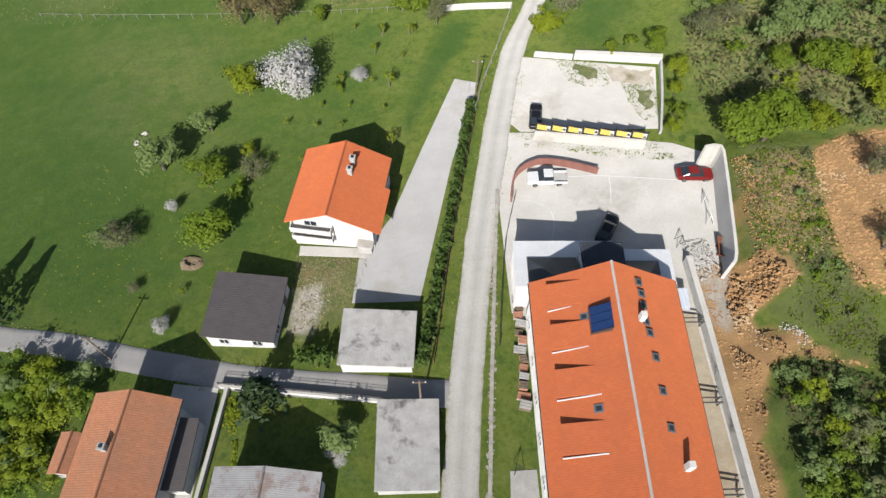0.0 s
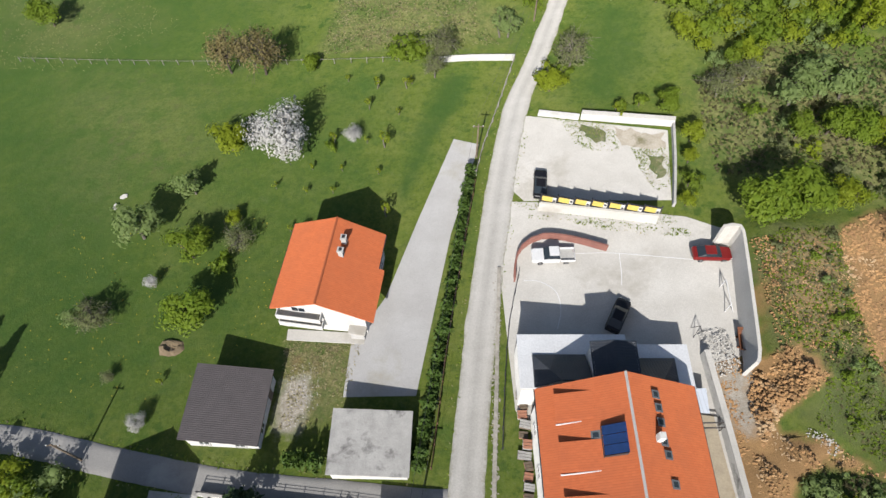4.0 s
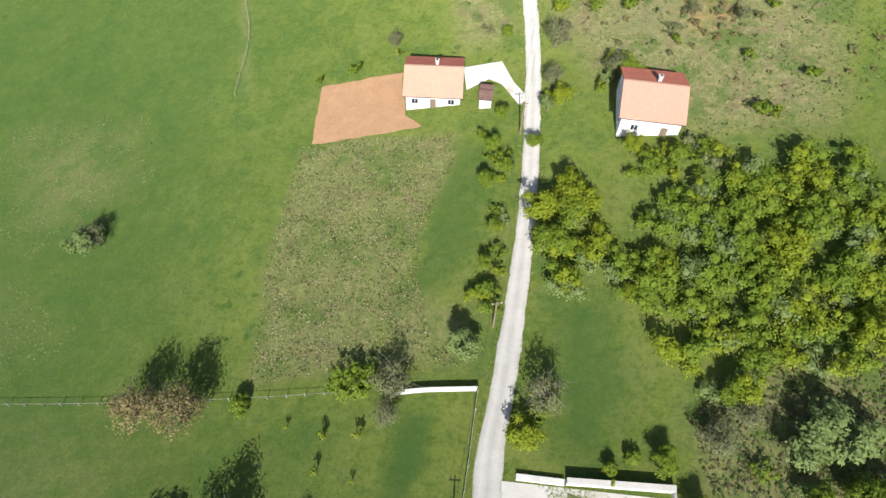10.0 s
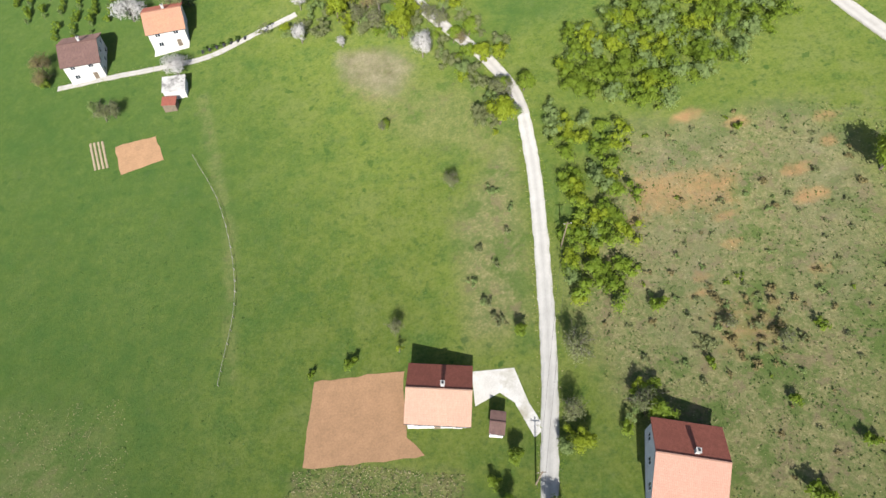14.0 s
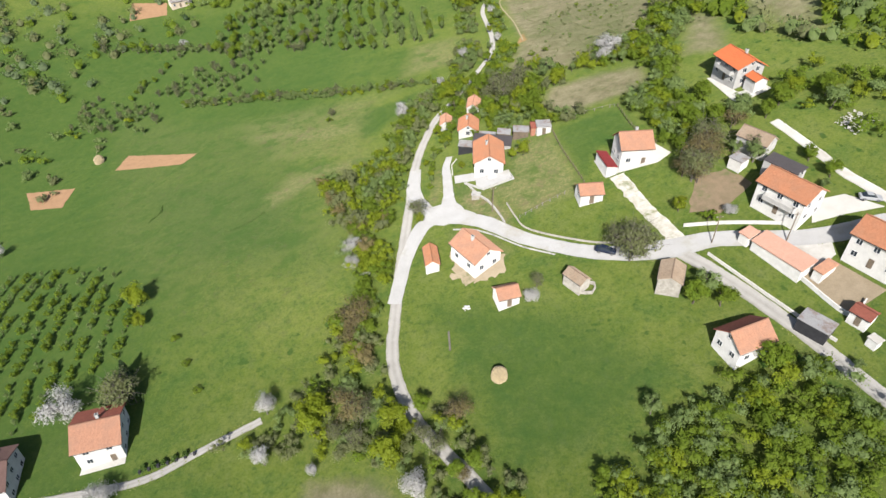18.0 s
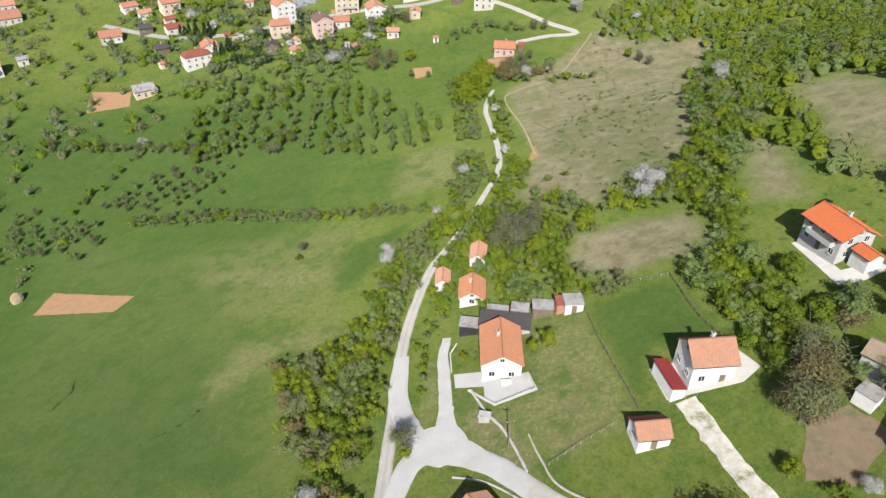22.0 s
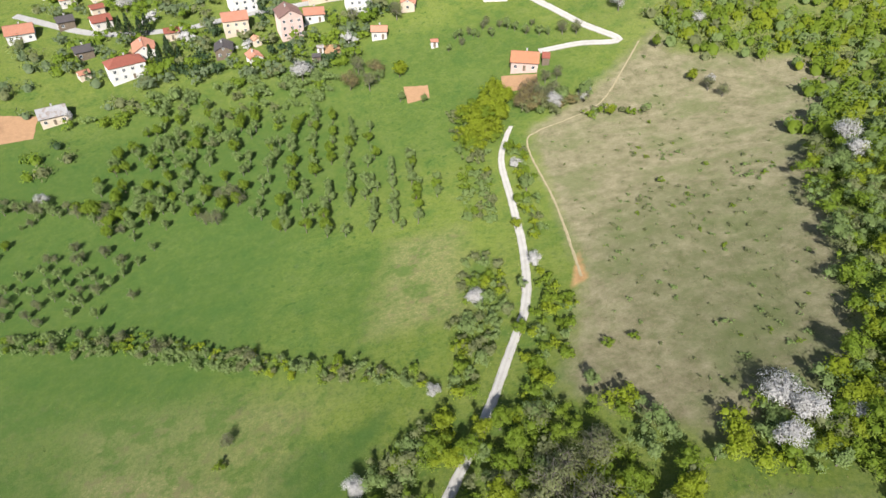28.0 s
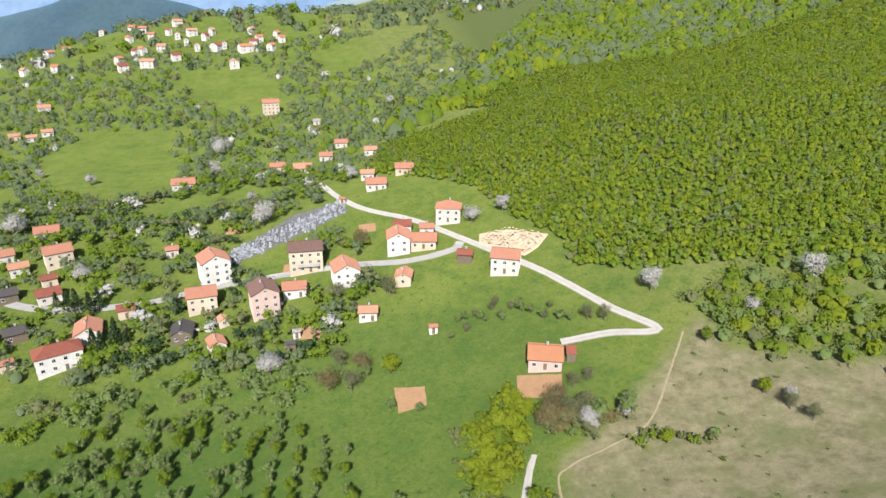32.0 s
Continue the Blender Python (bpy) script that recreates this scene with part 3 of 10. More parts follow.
cover("lush", [(-64, 92), (-8, 87), (-9, 66), (-12, 56), (-20, 40), (-30, 28), (-64, 30)], 6, 0.62)
cover("lush", [(-79.4, 90.8), (-44.9, 80.8), (-32.2, 40.5), (-35.3, 30.3), (-52.7, 30.8)], 7, 0.95)
# Full lush here also puts lens falloff towards the edge into the colour.
cover("lush", [(-72.3, 367.2), (-11.2, 349.9), (4.5, 311.2), (5.7, 281.4), (-41.4, 293.6)], 12, 1.0)
cover("lush", [(-86.0, 253.6), (-35.8, 238.2), (-24.7, 183.9), (-30.5, 147.4), (-65.9, 154.9)], 12, 0.4)
cover("lush", [(27.5, 259.9), (55.8, 249.7), (69.6, 230.1), (51.5, 220.3), (37.8, 218.8), (32.7, 236.1)], 4, 0.8)
cover("lush", [(69.2, 311.7), (86.6, 313.4), (87.0, 293.0), (76.0, 295.0), (69.4, 285.3), (68.6, 292.7)], 2, 0.8)
cover("straw", [(-85.2, 428.5), (14.1, 370.3), (13.3, 274.0), (-3.2, 253.2), (-29.3, 271.8), (-61.9, 316.4)], 8, 0.22)
cover("straw", [(58.5, 317.6), (67.4, 313.7), (66.4, 286.3), (53.0, 290.4)], 1.5, 0.5)
cover("straw", [(-29.1, 222.9), (-25.1, 199.3), (-21.8, 183.1), (-21.0, 152.0), (-23.1, 152.5), (-24.1, 183.8), (-27.6, 200.0), (-31.7, 222.8)], 1.0, 0.5)
cover("straw", [(3.7, 224.1), (16.9, 215.1), (12.9, 209.5), (3.2, 216.0)], 2, 0.6)
cover("straw", [(0.9, 220.9), (36.3, 203.3), (30.6, 185.6), (11.5, 198.2)], 4, 0.5)
cover("straw", [(-69.0, 97.6), (-34.8, 88.0), (-31.5, 62.2), (-53.4, 63.1)], 8, 0.3)
EARTH_BAND = [(28.6, 36.9), (30.6, 37.9), (32.5, 36.2), (34.8, 37.1), (37.6, 36.2), (38.2, 33.7), (36.1, 31.8), (33.8, 30.7), (32.6, 28.9), (36.2, 28.3), (40.1, 26.1), (43.9, 23.9), (36.9, 25.6), (34.5, 24.8), (33.4, 22.8), (32.2, 20.5), (31.6, 16.8), (32, 10), (33, 3), (29.4, 3), (28.7, 15.7), (28.6, 26.5)]
SCREE_SLOPE = [(43.9, 50.1), (49.6, 53.4), (54.7, 54.0), (49.6, 39.8), (46.9, 31.6), (44.5, 32.7), (42.9, 35.9), (43.2, 40.0), (43.4, 43.7)]
cover("soil", EARTH_BAND, 0.9, 1.0)
cover("soil", SCREE_SLOPE, 1.6, 0.95)
cover("soil", [(35.0, 49.5), (37.8, 51.3), (44.3, 51.0), (43.4, 43.7), (42.6, 37.9), (38.1, 35.9), (35.2, 37.1), (34.8, 40.9)], 2, 0.42)
cover("heath", [(35.0, 49.5), (37.8, 51.3), (44.3, 51.0), (43.4, 43.7), (42.6, 37.9), (38.1, 35.9), (35.2, 37.1), (34.8, 40.9)], 2, 0.7)
cover("heath", [(37.9, 35.9), (42.8, 38.6), (44.3, 32.7), (46.1, 31.6), (44.4, 24.4), (40.3, 27.3), (36.3, 29.5), (35.4, 30.3), (36.6, 31.8)], 1.5, 0.5)
cover("wood", [(37.9, 35.9), (42.8, 38.6), (44.3, 32.7), (46.1, 31.6), (44.4, 24.4), (40.3, 27.3), (36.3, 29.5), (35.4, 30.3), (36.6, 31.8)], 1.5, 0.6)
cover("wood", [(34.4, 24.5), (37.2, 25.0), (43.8, 23.4), (60, 30), (80, 20), (60, 0), (34, 0), (33.3, 14.6), (33.2, 20.0)], 2, 0.9)
cover("soil", [(34.1, 44.5), (34.6, 44.0), (33.8, 37.1), (32.8, 37.3)], 0.6, 0.9)
cover("soil", [(-17.7, 39.7), (-13.0, 40.2), (-13.4, 36.4), (-18.1, 35.5)], 2, 0.4)
cover("stone", [(28.6, 37.0), (32.4, 36.0), (31.2, 27.7), (28.8, 30.5)], 1, 0.9)
cover("stone", [(-18.4, 29.8), (-17.9, 35.7), (-14.1, 35.6), (-14.5, 29.6)], 1, 0.6)
cover("wood", [(84, 405), (96, 424), (112, 430), (138, 412), (118, 368), (104, 356), (88, 352)], 8, 0.42)
cover("soil", [(84.9, 407.6), (83.3, 395.9), (78.8, 394.3)], 0.8, 0.9)
cover("straw", [(-17.7, 39.7), (-10.0, 41.0), (-10.7, 31.7), (-18.5, 30.5)], 1.5, 0.85)
cover("straw", [(-18.2, 41.6), (-11.2, 40.6), (-10.6, 36.8), (-15.0, 36.6), (-17.2, 35.6)], 0.8, 1.0)
cover("stone", [(-17.7, 36.0), (-14.8, 36.9), (-14.6, 32.9), (-16.2, 30.1), (-17.8, 32.3)], 0.8, 1.0)
cover("straw", [(39.2, 298.6), (43.2, 297.6), (45.2, 291.6), (48.4, 286), (50.4, 280), (49.4, 275.6), (46.3, 276.6), (42.4, 282.8), (39.6, 288.7)], 1.2, 1.0)
cover("straw", [(31.6, 292.5), (34.4, 292.5), (36.6, 299), (38.2, 308), (36.4, 310), (34.2, 302)], 1, 0.75)
cover("straw", [(36, 279.5), (43, 274.4), (48, 267.6), (45, 266), (39, 271), (34.6, 276.4)], 1.2, 0.8)
cover("heath", [(1.2, 226.3), (12.9, 224.1), (17.4, 217.3), (12.8, 209.3), (5.9, 214.3), (2.0, 219.8)], 2, 0.85)
cover("straw", [(39.7, 295.7), (42.7, 290.3), (45.1, 283.8), (47.2, 277.2), (43.9, 282.2), (40.5, 286.3)], 1, 0.9)
cover("heath", [(152.4, 386.1), (169.1, 378.4), (163.8, 346.6), (138.2, 313.8), (136.2, 326.6), (137.2, 344.6)], 6, 0.8)
cover("lush", [(-98.8, 409.5), (-19.2, 390.3), (3.0, 340.0), (6.8, 292.1), (-55.1, 314.0)], 10, 0.75)
cover("straw", [(55.8, 309.4), (67.6, 309.3), (67.8, 283.5), (53.2, 277.4), (45.8, 293.1), (52.9, 296.3)], 2, 0.8)



def build_ground():
    gx, gy = np.meshgrid(GX, GY)
    x, y = gx.ravel(), gy.ravel()
    z = land(x, y)
    one, two = np.zeros((len(x), 4), np.float32), np.zeros((len(x), 4), np.float32)
    for channel, poly, soft, amount in COVER:
        xs, ys = [p[0] for p in poly], [p[1] for p in poly]
        near = (x > min(xs) - 9) & (x < max(xs) + 9) & (y > min(ys) - 9) & (y < max(ys) + 9)
        k = np.clip(0.5 + depth_in(x[near], y[near], poly) / (2 * soft), 0, 1) * amount
        to, i = {"straw": (one, 0), "lush": (one, 1), "soil": (one, 2), "stone": (two, 0), "wood": (two, 1), "heath": (two, 2)}[channel]
        to[near, i] = np.maximum(to[near, i], k)
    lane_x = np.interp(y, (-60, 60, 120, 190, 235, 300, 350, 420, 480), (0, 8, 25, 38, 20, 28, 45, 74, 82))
    # Deeper green to the west, partly lens edge dimming painted into the cover.
    lush_falloff = np.clip((lane_x - 26 - x) / 40, 0, 1) * np.clip((560 - y) / 60, 0, 1) * 0.86
    one[:, 1] = np.maximum(one[:, 1], lush_falloff)
    wild = np.clip((x - 150 + 0.15 * (y - 300)) / 60, 0, 1) * (y < 2600)
    two[:, 1] = np.maximum(two[:, 1], np.where(y > 560, np.clip((x - 130) / 60, 0, 1) * np.clip((y - 560) / 60, 0, 1), 0) * 0.9)
    one[:, 0] = np.maximum(one[:, 0], 0.45 * wild)
    nx, ny = len(GX), len(GY)
    i = (np.arange(ny - 1)[:, None] * nx + np.arange(nx - 1)[None]).ravel()
    f = np.stack([i, i + 1, i + nx + 1, i + nx], 1)
    me = bpy.data.meshes.new("ground")
    me.vertices.add(len(x))
    me.vertices.foreach_set("co", np.stack([x, y, z], 1).astype(np.float32).ravel())
    me.loops.add(f.size)
    me.loops.foreach_set("vertex_index", f.astype(np.int32).ravel())
    me.polygons.add(len(f))
    me.polygons.foreach_set("loop_start", np.arange(0, f.size, 4, dtype=np.int32))
    me.update(calc_edges=True)
    me.polygons.foreach_set("use_smooth", np.ones(len(f), bool))
    for name, data in (("cover", one), ("cover_more", two)):
        data[:, 3] = 1
        me.color_attributes.new(name, "FLOAT_COLOR", "POINT").data.foreach_set("color", data.ravel())
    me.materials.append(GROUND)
    return tagged(new("ground", me), "rolling spring meadow with straw, soil and woodland floor", "ground", kind="structure")


build_ground()


def smooth_line(pts, gap=1.2):
    """A rounded line through points, at even steps."""
    p = np.array(pts, float)
    q = np.vstack([2 * p[0] - p[1], p, 2 * p[-1] - p[-2]])
    out = []
    for i in range(1, len(q) - 2):
        n = max(2, int(np.hypot(*(q[i + 1] - q[i])[:2]) / gap))
        for k in range(n):
            f = k / n
            out.append(0.5 * (2 * q[i] + (q[i + 1] - q[i - 1]) * f + (2 * q[i - 1] - 5 * q[i] + 4 * q[i + 1] - q[i + 2]) * f * f
                              + (3 * q[i] - q[i - 1] - 3 * q[i + 1] + q[i + 2]) * f ** 3))
    return np.array(out + [p[-1]])


LANES = []


def strip(name, pts, width, mat, lift=0.06, ragged=0.25, label="", category="road", gap=1.0, kind="structure"):
    """A lane laid over the land; pts are (x, y) or (x, y, width)."""
    pts = [(p[0], p[1], p[2] if len(p) > 2 else width) for p in pts]
    line = smooth_line(pts, gap)
    d = np.gradient(line[:, :2], axis=0)
    d /= np.maximum(np.hypot(d[:, 0], d[:, 1]), 1e-6)[:, None]
    side = np.stack([d[:, 1], -d[:, 0]], 1)
    cols = np.array([-0.5, -0.48, -0.25, 0, 0.25, 0.48, 0.5])
    vs = []
    for i, (p, s) in enumerate(zip(line, side)):
        for j, c in enumerate(cols):
            w = p[2] * c + (ragged * (0.5 * noise.noise((p[0] * 0.35, p[1] * 0.35, 7 * np.sign(c))) + 0.5 * noise.noise((p[0] * 1.3, p[1] * 1.3, 9 * np.sign(c)))) if abs(c) > 0.4 else 0)
            x, y = p[0] + s[0] * w, p[1] + s[1] * w
            down = 0.15 if j in (0, 6) else 0
            vs.append((x, y, height(x, y) + lift - down))
    LANES.extend((p[0], p[1], p[2] / 2 + 1.0) for p in line[::2])
    n = len(cols)
    fs = [(i * n + j, (i + 1) * n + j, (i + 1) * n + j + 1, i * n + j + 1) for i in range(len(line) - 1) for j in range(n - 1)]
    fs = [f[::-1] for f in fs]
    uv = [(float(cols[i % n]), float(i // n) * gap) for f in fs for i in f]
    return tagged(mesh_of(name, vs, fs, mat, None, uv, smooth=True), label, category, kind=kind)


def slab(name, poly, mat, lift=0.08, label="", category="pavement", cell=1.5, level=None, kind="structure", ragged=0.0):
    """A paved area over the land, with an edge."""
    from mathutils import geometry
    p = [Vector(q) for q in poly]
    ring = []
    for a, b in zip(p, p[1:] + p[:1]):
        n = max(1, int((b - a).length / cell))
        ring += [a.lerp(b, k / n) for k in range(n)]
    if ragged:
        ring = [q + Vector((noise.noise((q.x * 0.9, q.y * 0.9, 1)), noise.noise((q.x * 0.9, q.y * 0.9, 5)))) * ragged for q in ring]
    xs, ys = [q.x for q in p], [q.y for q in p]
    gx, gy = np.meshgrid(np.arange(min(xs), max(xs), cell), np.arange(min(ys), max(ys), cell))
    gx, gy = gx.ravel() + 0.013, gy.ravel() + 0.017
    ok = depth_in(gx, gy, [tuple(q) for q in p]) > 0.4 * cell
    pts = ring + [Vector((a, b)) for a, b in zip(gx[ok], gy[ok])]
    n = len(ring)
    co, _, faces, *_ = geometry.delaunay_2d_cdt(pts, [(i, (i + 1) % n) for i in range(n)], [], 1, 1e-4)
    zs = [(height(q.x, q.y) if level is None else level) + lift for q in co]
    vs = [(q.x, q.y, z) for q, z in zip(co, zs)]
    fs = []
    for f in faces:
        a, b, c = (Vector(vs[i]) for i in f[:3])
        fs.append(tuple(f) if (b - a).cross(c - a).z > 0 else tuple(f)[::-1])
    k = len(vs)
    vs += [(vs[i][0], vs[i][1], (height(vs[i][0], vs[i][1]) - 0.3) if level is not None else vs[i][2] - 0.25) for i in range(n)]
    turn = sum(a.x * b.y - b.x * a.y for a, b in zip(ring, ring[1:] + ring[:1])) > 0
    for i in range(n):
        j = (i + 1) % n
        fs.append((i, k + i, k + j, j) if turn else (j, k + j, k + i, i))
    return tagged(mesh_of(name, vs, fs, mat), label, category, kind=kind)


# ---- lanes and paved areas ----
strip("road", [(0.2, -60, 3.7), (0.8, -20, 3.7), (1.3, 5, 3.7), (1.8, 14, 3.7), (2.4, 23, 3.7), (3.4, 32.5, 3.7), (4.7, 43, 3.7), (6.3, 53.5, 3.7),
               (8.2, 65, 3.6), (10.6, 76, 3.4), (14, 85, 3.2), (18.7, 98.7, 2.9), (23.3, 113.5, 2.7), (28, 132, 2.7), (31.1, 146, 2.7), (34, 163, 2.7),
               (36.6, 182, 2.7), (37.6, 197, 2.7)], 3.6, LANE_PALE, label="pale gravel lane with a faint grassy edge", ragged=0.3)
strip("road_upper_lane_end", [(37.6, 196.8, 2.7), (37, 203.5, 2.7), (34.2, 211.8, 2.7), (29.1, 221.4, 2.7), (22, 233.5, 2.6), (18.9, 246.6, 2.6), (20.9, 261.5, 2.6), (24.4, 279.5, 2.6), (27.9, 297, 2.6), (31, 313.9, 2.6),
               (35.4, 329.5, 2.6), (41.5, 344.5, 2.6), (47, 353, 2.1), (56, 367.5, 2.0), (62.3, 379.6, 2.0), (69.1, 393.5, 2.0), (73.6, 412.6, 2.0), (77.2, 439.3, 2.0), (79.9, 464, 2.0), (84.5, 478, 1.9), (87.5, 484, 1.6)],
      2.6, LANE_WORN, 0.062, label="worn gravel lane between spring trees", ragged=0.3)
strip("road_village", [(20.5, 262, 3.2), (25.5, 277, 3.4), (31.6, 286, 4.5), (41.9, 281.5, 4.2), (51.6, 270.3, 3.6), (64.5, 261, 3.6), (77.9, 257, 5), (87.5, 256, 4), (102.3, 250.6, 4), (114, 249, 4), (128, 250, 4), (160, 262, 4)],
      3.6, PALE_ASPHALT, 0.07, label="pale grey asphalt village road")
strip("road_branch", [(31, 313, 3.2), (29.2, 300, 4), (31.6, 288, 4.2)], 3.5, PALE_ASPHALT, 0.065, label="short gravel link between two lanes")
strip("road_drive", [(36.8, 291.0, 2.8), (37.7, 297.0, 2.6), (38.5, 303.8, 2.4), (39.2, 309.7, 2.2), (40.8, 315.0, 1.8)], 2.6, PALE_ASPHALT, 0.075, 0.3, label="pale drive up to a house")
slab("pavement_junction", [(30.1, 290.6), (29.4, 298.6), (30.3, 299.7), (33.0, 291.7), (34.9, 291.6), (36.5, 295.9), (38.8, 295.1), (38.8, 290.4), (40.3, 286.7), (43.0, 283.2), (40.2, 281.6), (37.5, 283.2), (34.5, 282.8), (31.0, 285.0)], PALE_ASPHALT, 0.085, "pale asphalt fork of three lanes", "road", 1.2, ragged=0.4)
strip("road_lower", [(-95, 40, 3), (-70, 35, 3), (-52.7, 30.9), (-45.4, 29.9), (-34.5, 27.5), (-22.3, 25.1), (-11.4, 23.9), (-2.7, 22.9), (2.2, 22.6)], 3.2, ASPHALT, 0.055, 0.12,
      label="narrow grey asphalt side lane")
strip("road_hamlet", [(78.9, 256.6), (85, 247.3), (93.4, 230.2), (99.6, 211.4), (106, 190), (116, 160)], 3.0, LANE_WORN, 0.05, label="pale gravel village lane")
strip("road_track", [(80.6, 257.6, 4.2), (79.6, 262.5, 3.4), (77.6, 269, 3.2), (76.6, 275, 3.4), (75.8, 282.4, 3.8)], 3.2, STONY, 0.05, 0.9, label="stony white farm drive with grass growing through")
strip("road_farm", [(-66, 234), (-54, 234.3), (-40.6, 234), (-29.3, 234.2), (-18, 238), (-7.7, 241.3)], 1.7, LANE_WORN, 0.05, label="light farm drive")
strip("footpath", [(82.2, 397.3), (87.6, 437), (89.6, 470.5), (94.4, 477.5), (105.5, 481), (118, 486.5), (132.8, 505.2), (142, 517.5)], 0.6,
      rough_surface("trodden_earth", (0.34, 0.29, 0.18), (0.28, 0.24, 0.14), 0.6, 8.0), 0.03, 0.3, "trodden earth footpath along a heath", "path")
strip("road_hill", [(107, 525.3), (122.1, 524.4), (133, 520.9), (135.6, 522.7), (126.6, 536.4), (117.5, 555.1), (109.4, 569.4), (89.3, 597.7), (71.4, 621.1), (45.5, 647.7), (30, 690)], 3.2, LANE_WORN,
      0.1, label="pale gravel lane to a hill village")
strip("road_upper", [(88, 596), (83.8, 591.6), (66, 590.4), (40, 595.7), (1, 596), (-21.4, 592.5), (-35.2, 590.3), (-70, 594), (-110, 615)], 3.8, ASPHALT, 0.1, label="asphalt village street")
slab("pavement_drive", [(1.7, 70.8), (5.1, 69.4), (3.5, 63.1), (1.2, 54.9), (-2.7, 34), (-10.7, 34.1), (-10.3, 40.3), (-6.6, 46.3), (-2.9, 57.6)], PALE_ASPHALT, 0.05, "long smooth pale grey driveway")
slab("pavement_yard", [(6.6, 57.5), (9, 59.2), (14, 58.6), (29.4, 55), (34, 52.5), (31.8, 37), (28.2, 36.4), (28.4, 22), (29, 4), (26, 4), (10, 4), (9.6, 20), (9.2, 31), (7.8, 32), (7.4, 40)], CONCRETE, 0.05, "bright concrete works yard")
slab("pavement_parking", [(11.3, 73.9), (29.6, 68.6), (28.2, 57.6), (10.5, 59.2), (8.4, 62)], CONCRETE, 0.04, "bright gravelled parking place with grass patches")
slab("pavement_house", [(18.6, 145.5), (25.3, 144.7), (26.3, 138.6), (27.8, 134.2), (26, 133.1), (24.2, 139.1), (22.3, 141.1), (18.2, 139.7)], GRAVEL, 0.04, "white gravel house drive")
PLOUGHED = rough_surface("ploughed_soil", (0.39, 0.235, 0.13), (0.33, 0.20, 0.11), 0.5, 3.0, 0.9, 0.95)
for plot in ([(-7.4, 149.4), (7.8, 148), (7, 137), (9.5, 133.5), (-9.7, 135.2)], [(-49.6, 212.5), (-40.5, 213.1), (-38.1, 206.1), (-47.5, 204.1)],
             [(-70.6, 388.1), (-42.1, 374.5), (-46.4, 368.2), (-72.7, 377.2)], [(-104.3, 374.7), (-85.3, 369.6), (-85.2, 356.1), (-97.3, 359.6)],
             [(-99, 540.5), (-80, 537), (-78, 523), (-97, 520.5)], [(55.5, 520.5), (64.4, 518.6), (63.9, 510.8), (55.9, 509.7)],
             [(90.8, 515), (103.1, 511.7), (100.5, 502.9), (88.4, 505.6)]):
    slab("ploughed_plot", plot, PLOUGHED, 0.05, "bare reddish-brown ploughed garden plot", "soil plot", kind="structure", ragged=0.5)
slab("garden_soil", [(90.9, 274.7), (97.3, 273.4), (100.1, 267.2), (91.1, 262.1), (85.2, 264.4)], rough_surface("garden_earth", (0.27, 0.20, 0.13), (0.21, 0.165, 0.10), 0.6, 5.0, 0.8, 0.95, (0.13, 0.14, 0.06)), 0.05, "brown garden soil with weeds", "soil plot", ragged=0.8)


# ---- houses ----
KEEP_OUT = []


def plate(name, pts, thick, mat, parent):
    """A roof plane: a flat polygon with thickness; the first edge runs along the courses."""
    p = [Vector(q) for q in pts]
    along = (p[1] - p[0]).normalized()
    n = along.cross(p[2] - p[1]).normalized()
    if n.z < 0:
        n = -n
    down = n.cross(along)
    low = [q - n * thick for q in p]
    k = len(p)
    ccw = sum((a.cross(b)).dot(n) for a, b in zip([q - p[0] for q in p], [q - p[0] for q in p[1:] + p[:1]])) > 0
    order = list(range(k)) if ccw else list(range(k))[::-1]
    fs = [order, [k + i for i in order[::-1]]]
    fs += [[a, k + a, k + b, b] for a, b in zip(order, order[1:] + order[:1])]
    vs = p + low
    uv = [(vs[i].dot(along), vs[i].dot(down)) for f in fs for i in f]
    return mesh_of(name, vs, fs, mat, parent, uv)


def window(parent, side, u, z, w, h, hx, hy, mat=None, name="window"):
    """A framed window on one wall of a box of half sizes hx, hy."""
    turn = {"f": 0, "r": 90, "b": 180, "l": 270}[side]
    off = hy if side in "fb" else hx
    m = pose(0, 0, 0, 0, 0, turn) @ Matrix.Translation((u, -off, z))
    vs, fs = [], []
    b = 0.07
    for x0, x1, z0, z1 in ((-w / 2, w / 2, -h / 2, -h / 2 + b), (-w / 2, w / 2, h / 2 - b, h / 2), (-w / 2, -w / 2 + b, -h / 2 + b, h / 2 - b),
                           (w / 2 - b, w / 2, -h / 2 + b, h / 2 - b), (-b / 2, b / 2, -h / 2 + b, h / 2 - b)):
        box_into(vs, fs, x0, x1, -0.06, 0.02, z0, z1)
    ob = mesh_of(name, vs, fs, mat or FRAME_WHITE, parent)
    ob.matrix_local = m
    box("pane", -w / 2 + 0.03, w / 2 - 0.03, -0.02, 0.015, -h / 2 + 0.03, h / 2 - 0.03, GLASS, ob)
    if h < 1.7:
        box("sill", -w / 2 - 0.08, w / 2 + 0.08, -0.14, 0.02, -h / 2 - 0.06, -h / 2 - 0.003, CONCRETE, ob)
    return ob


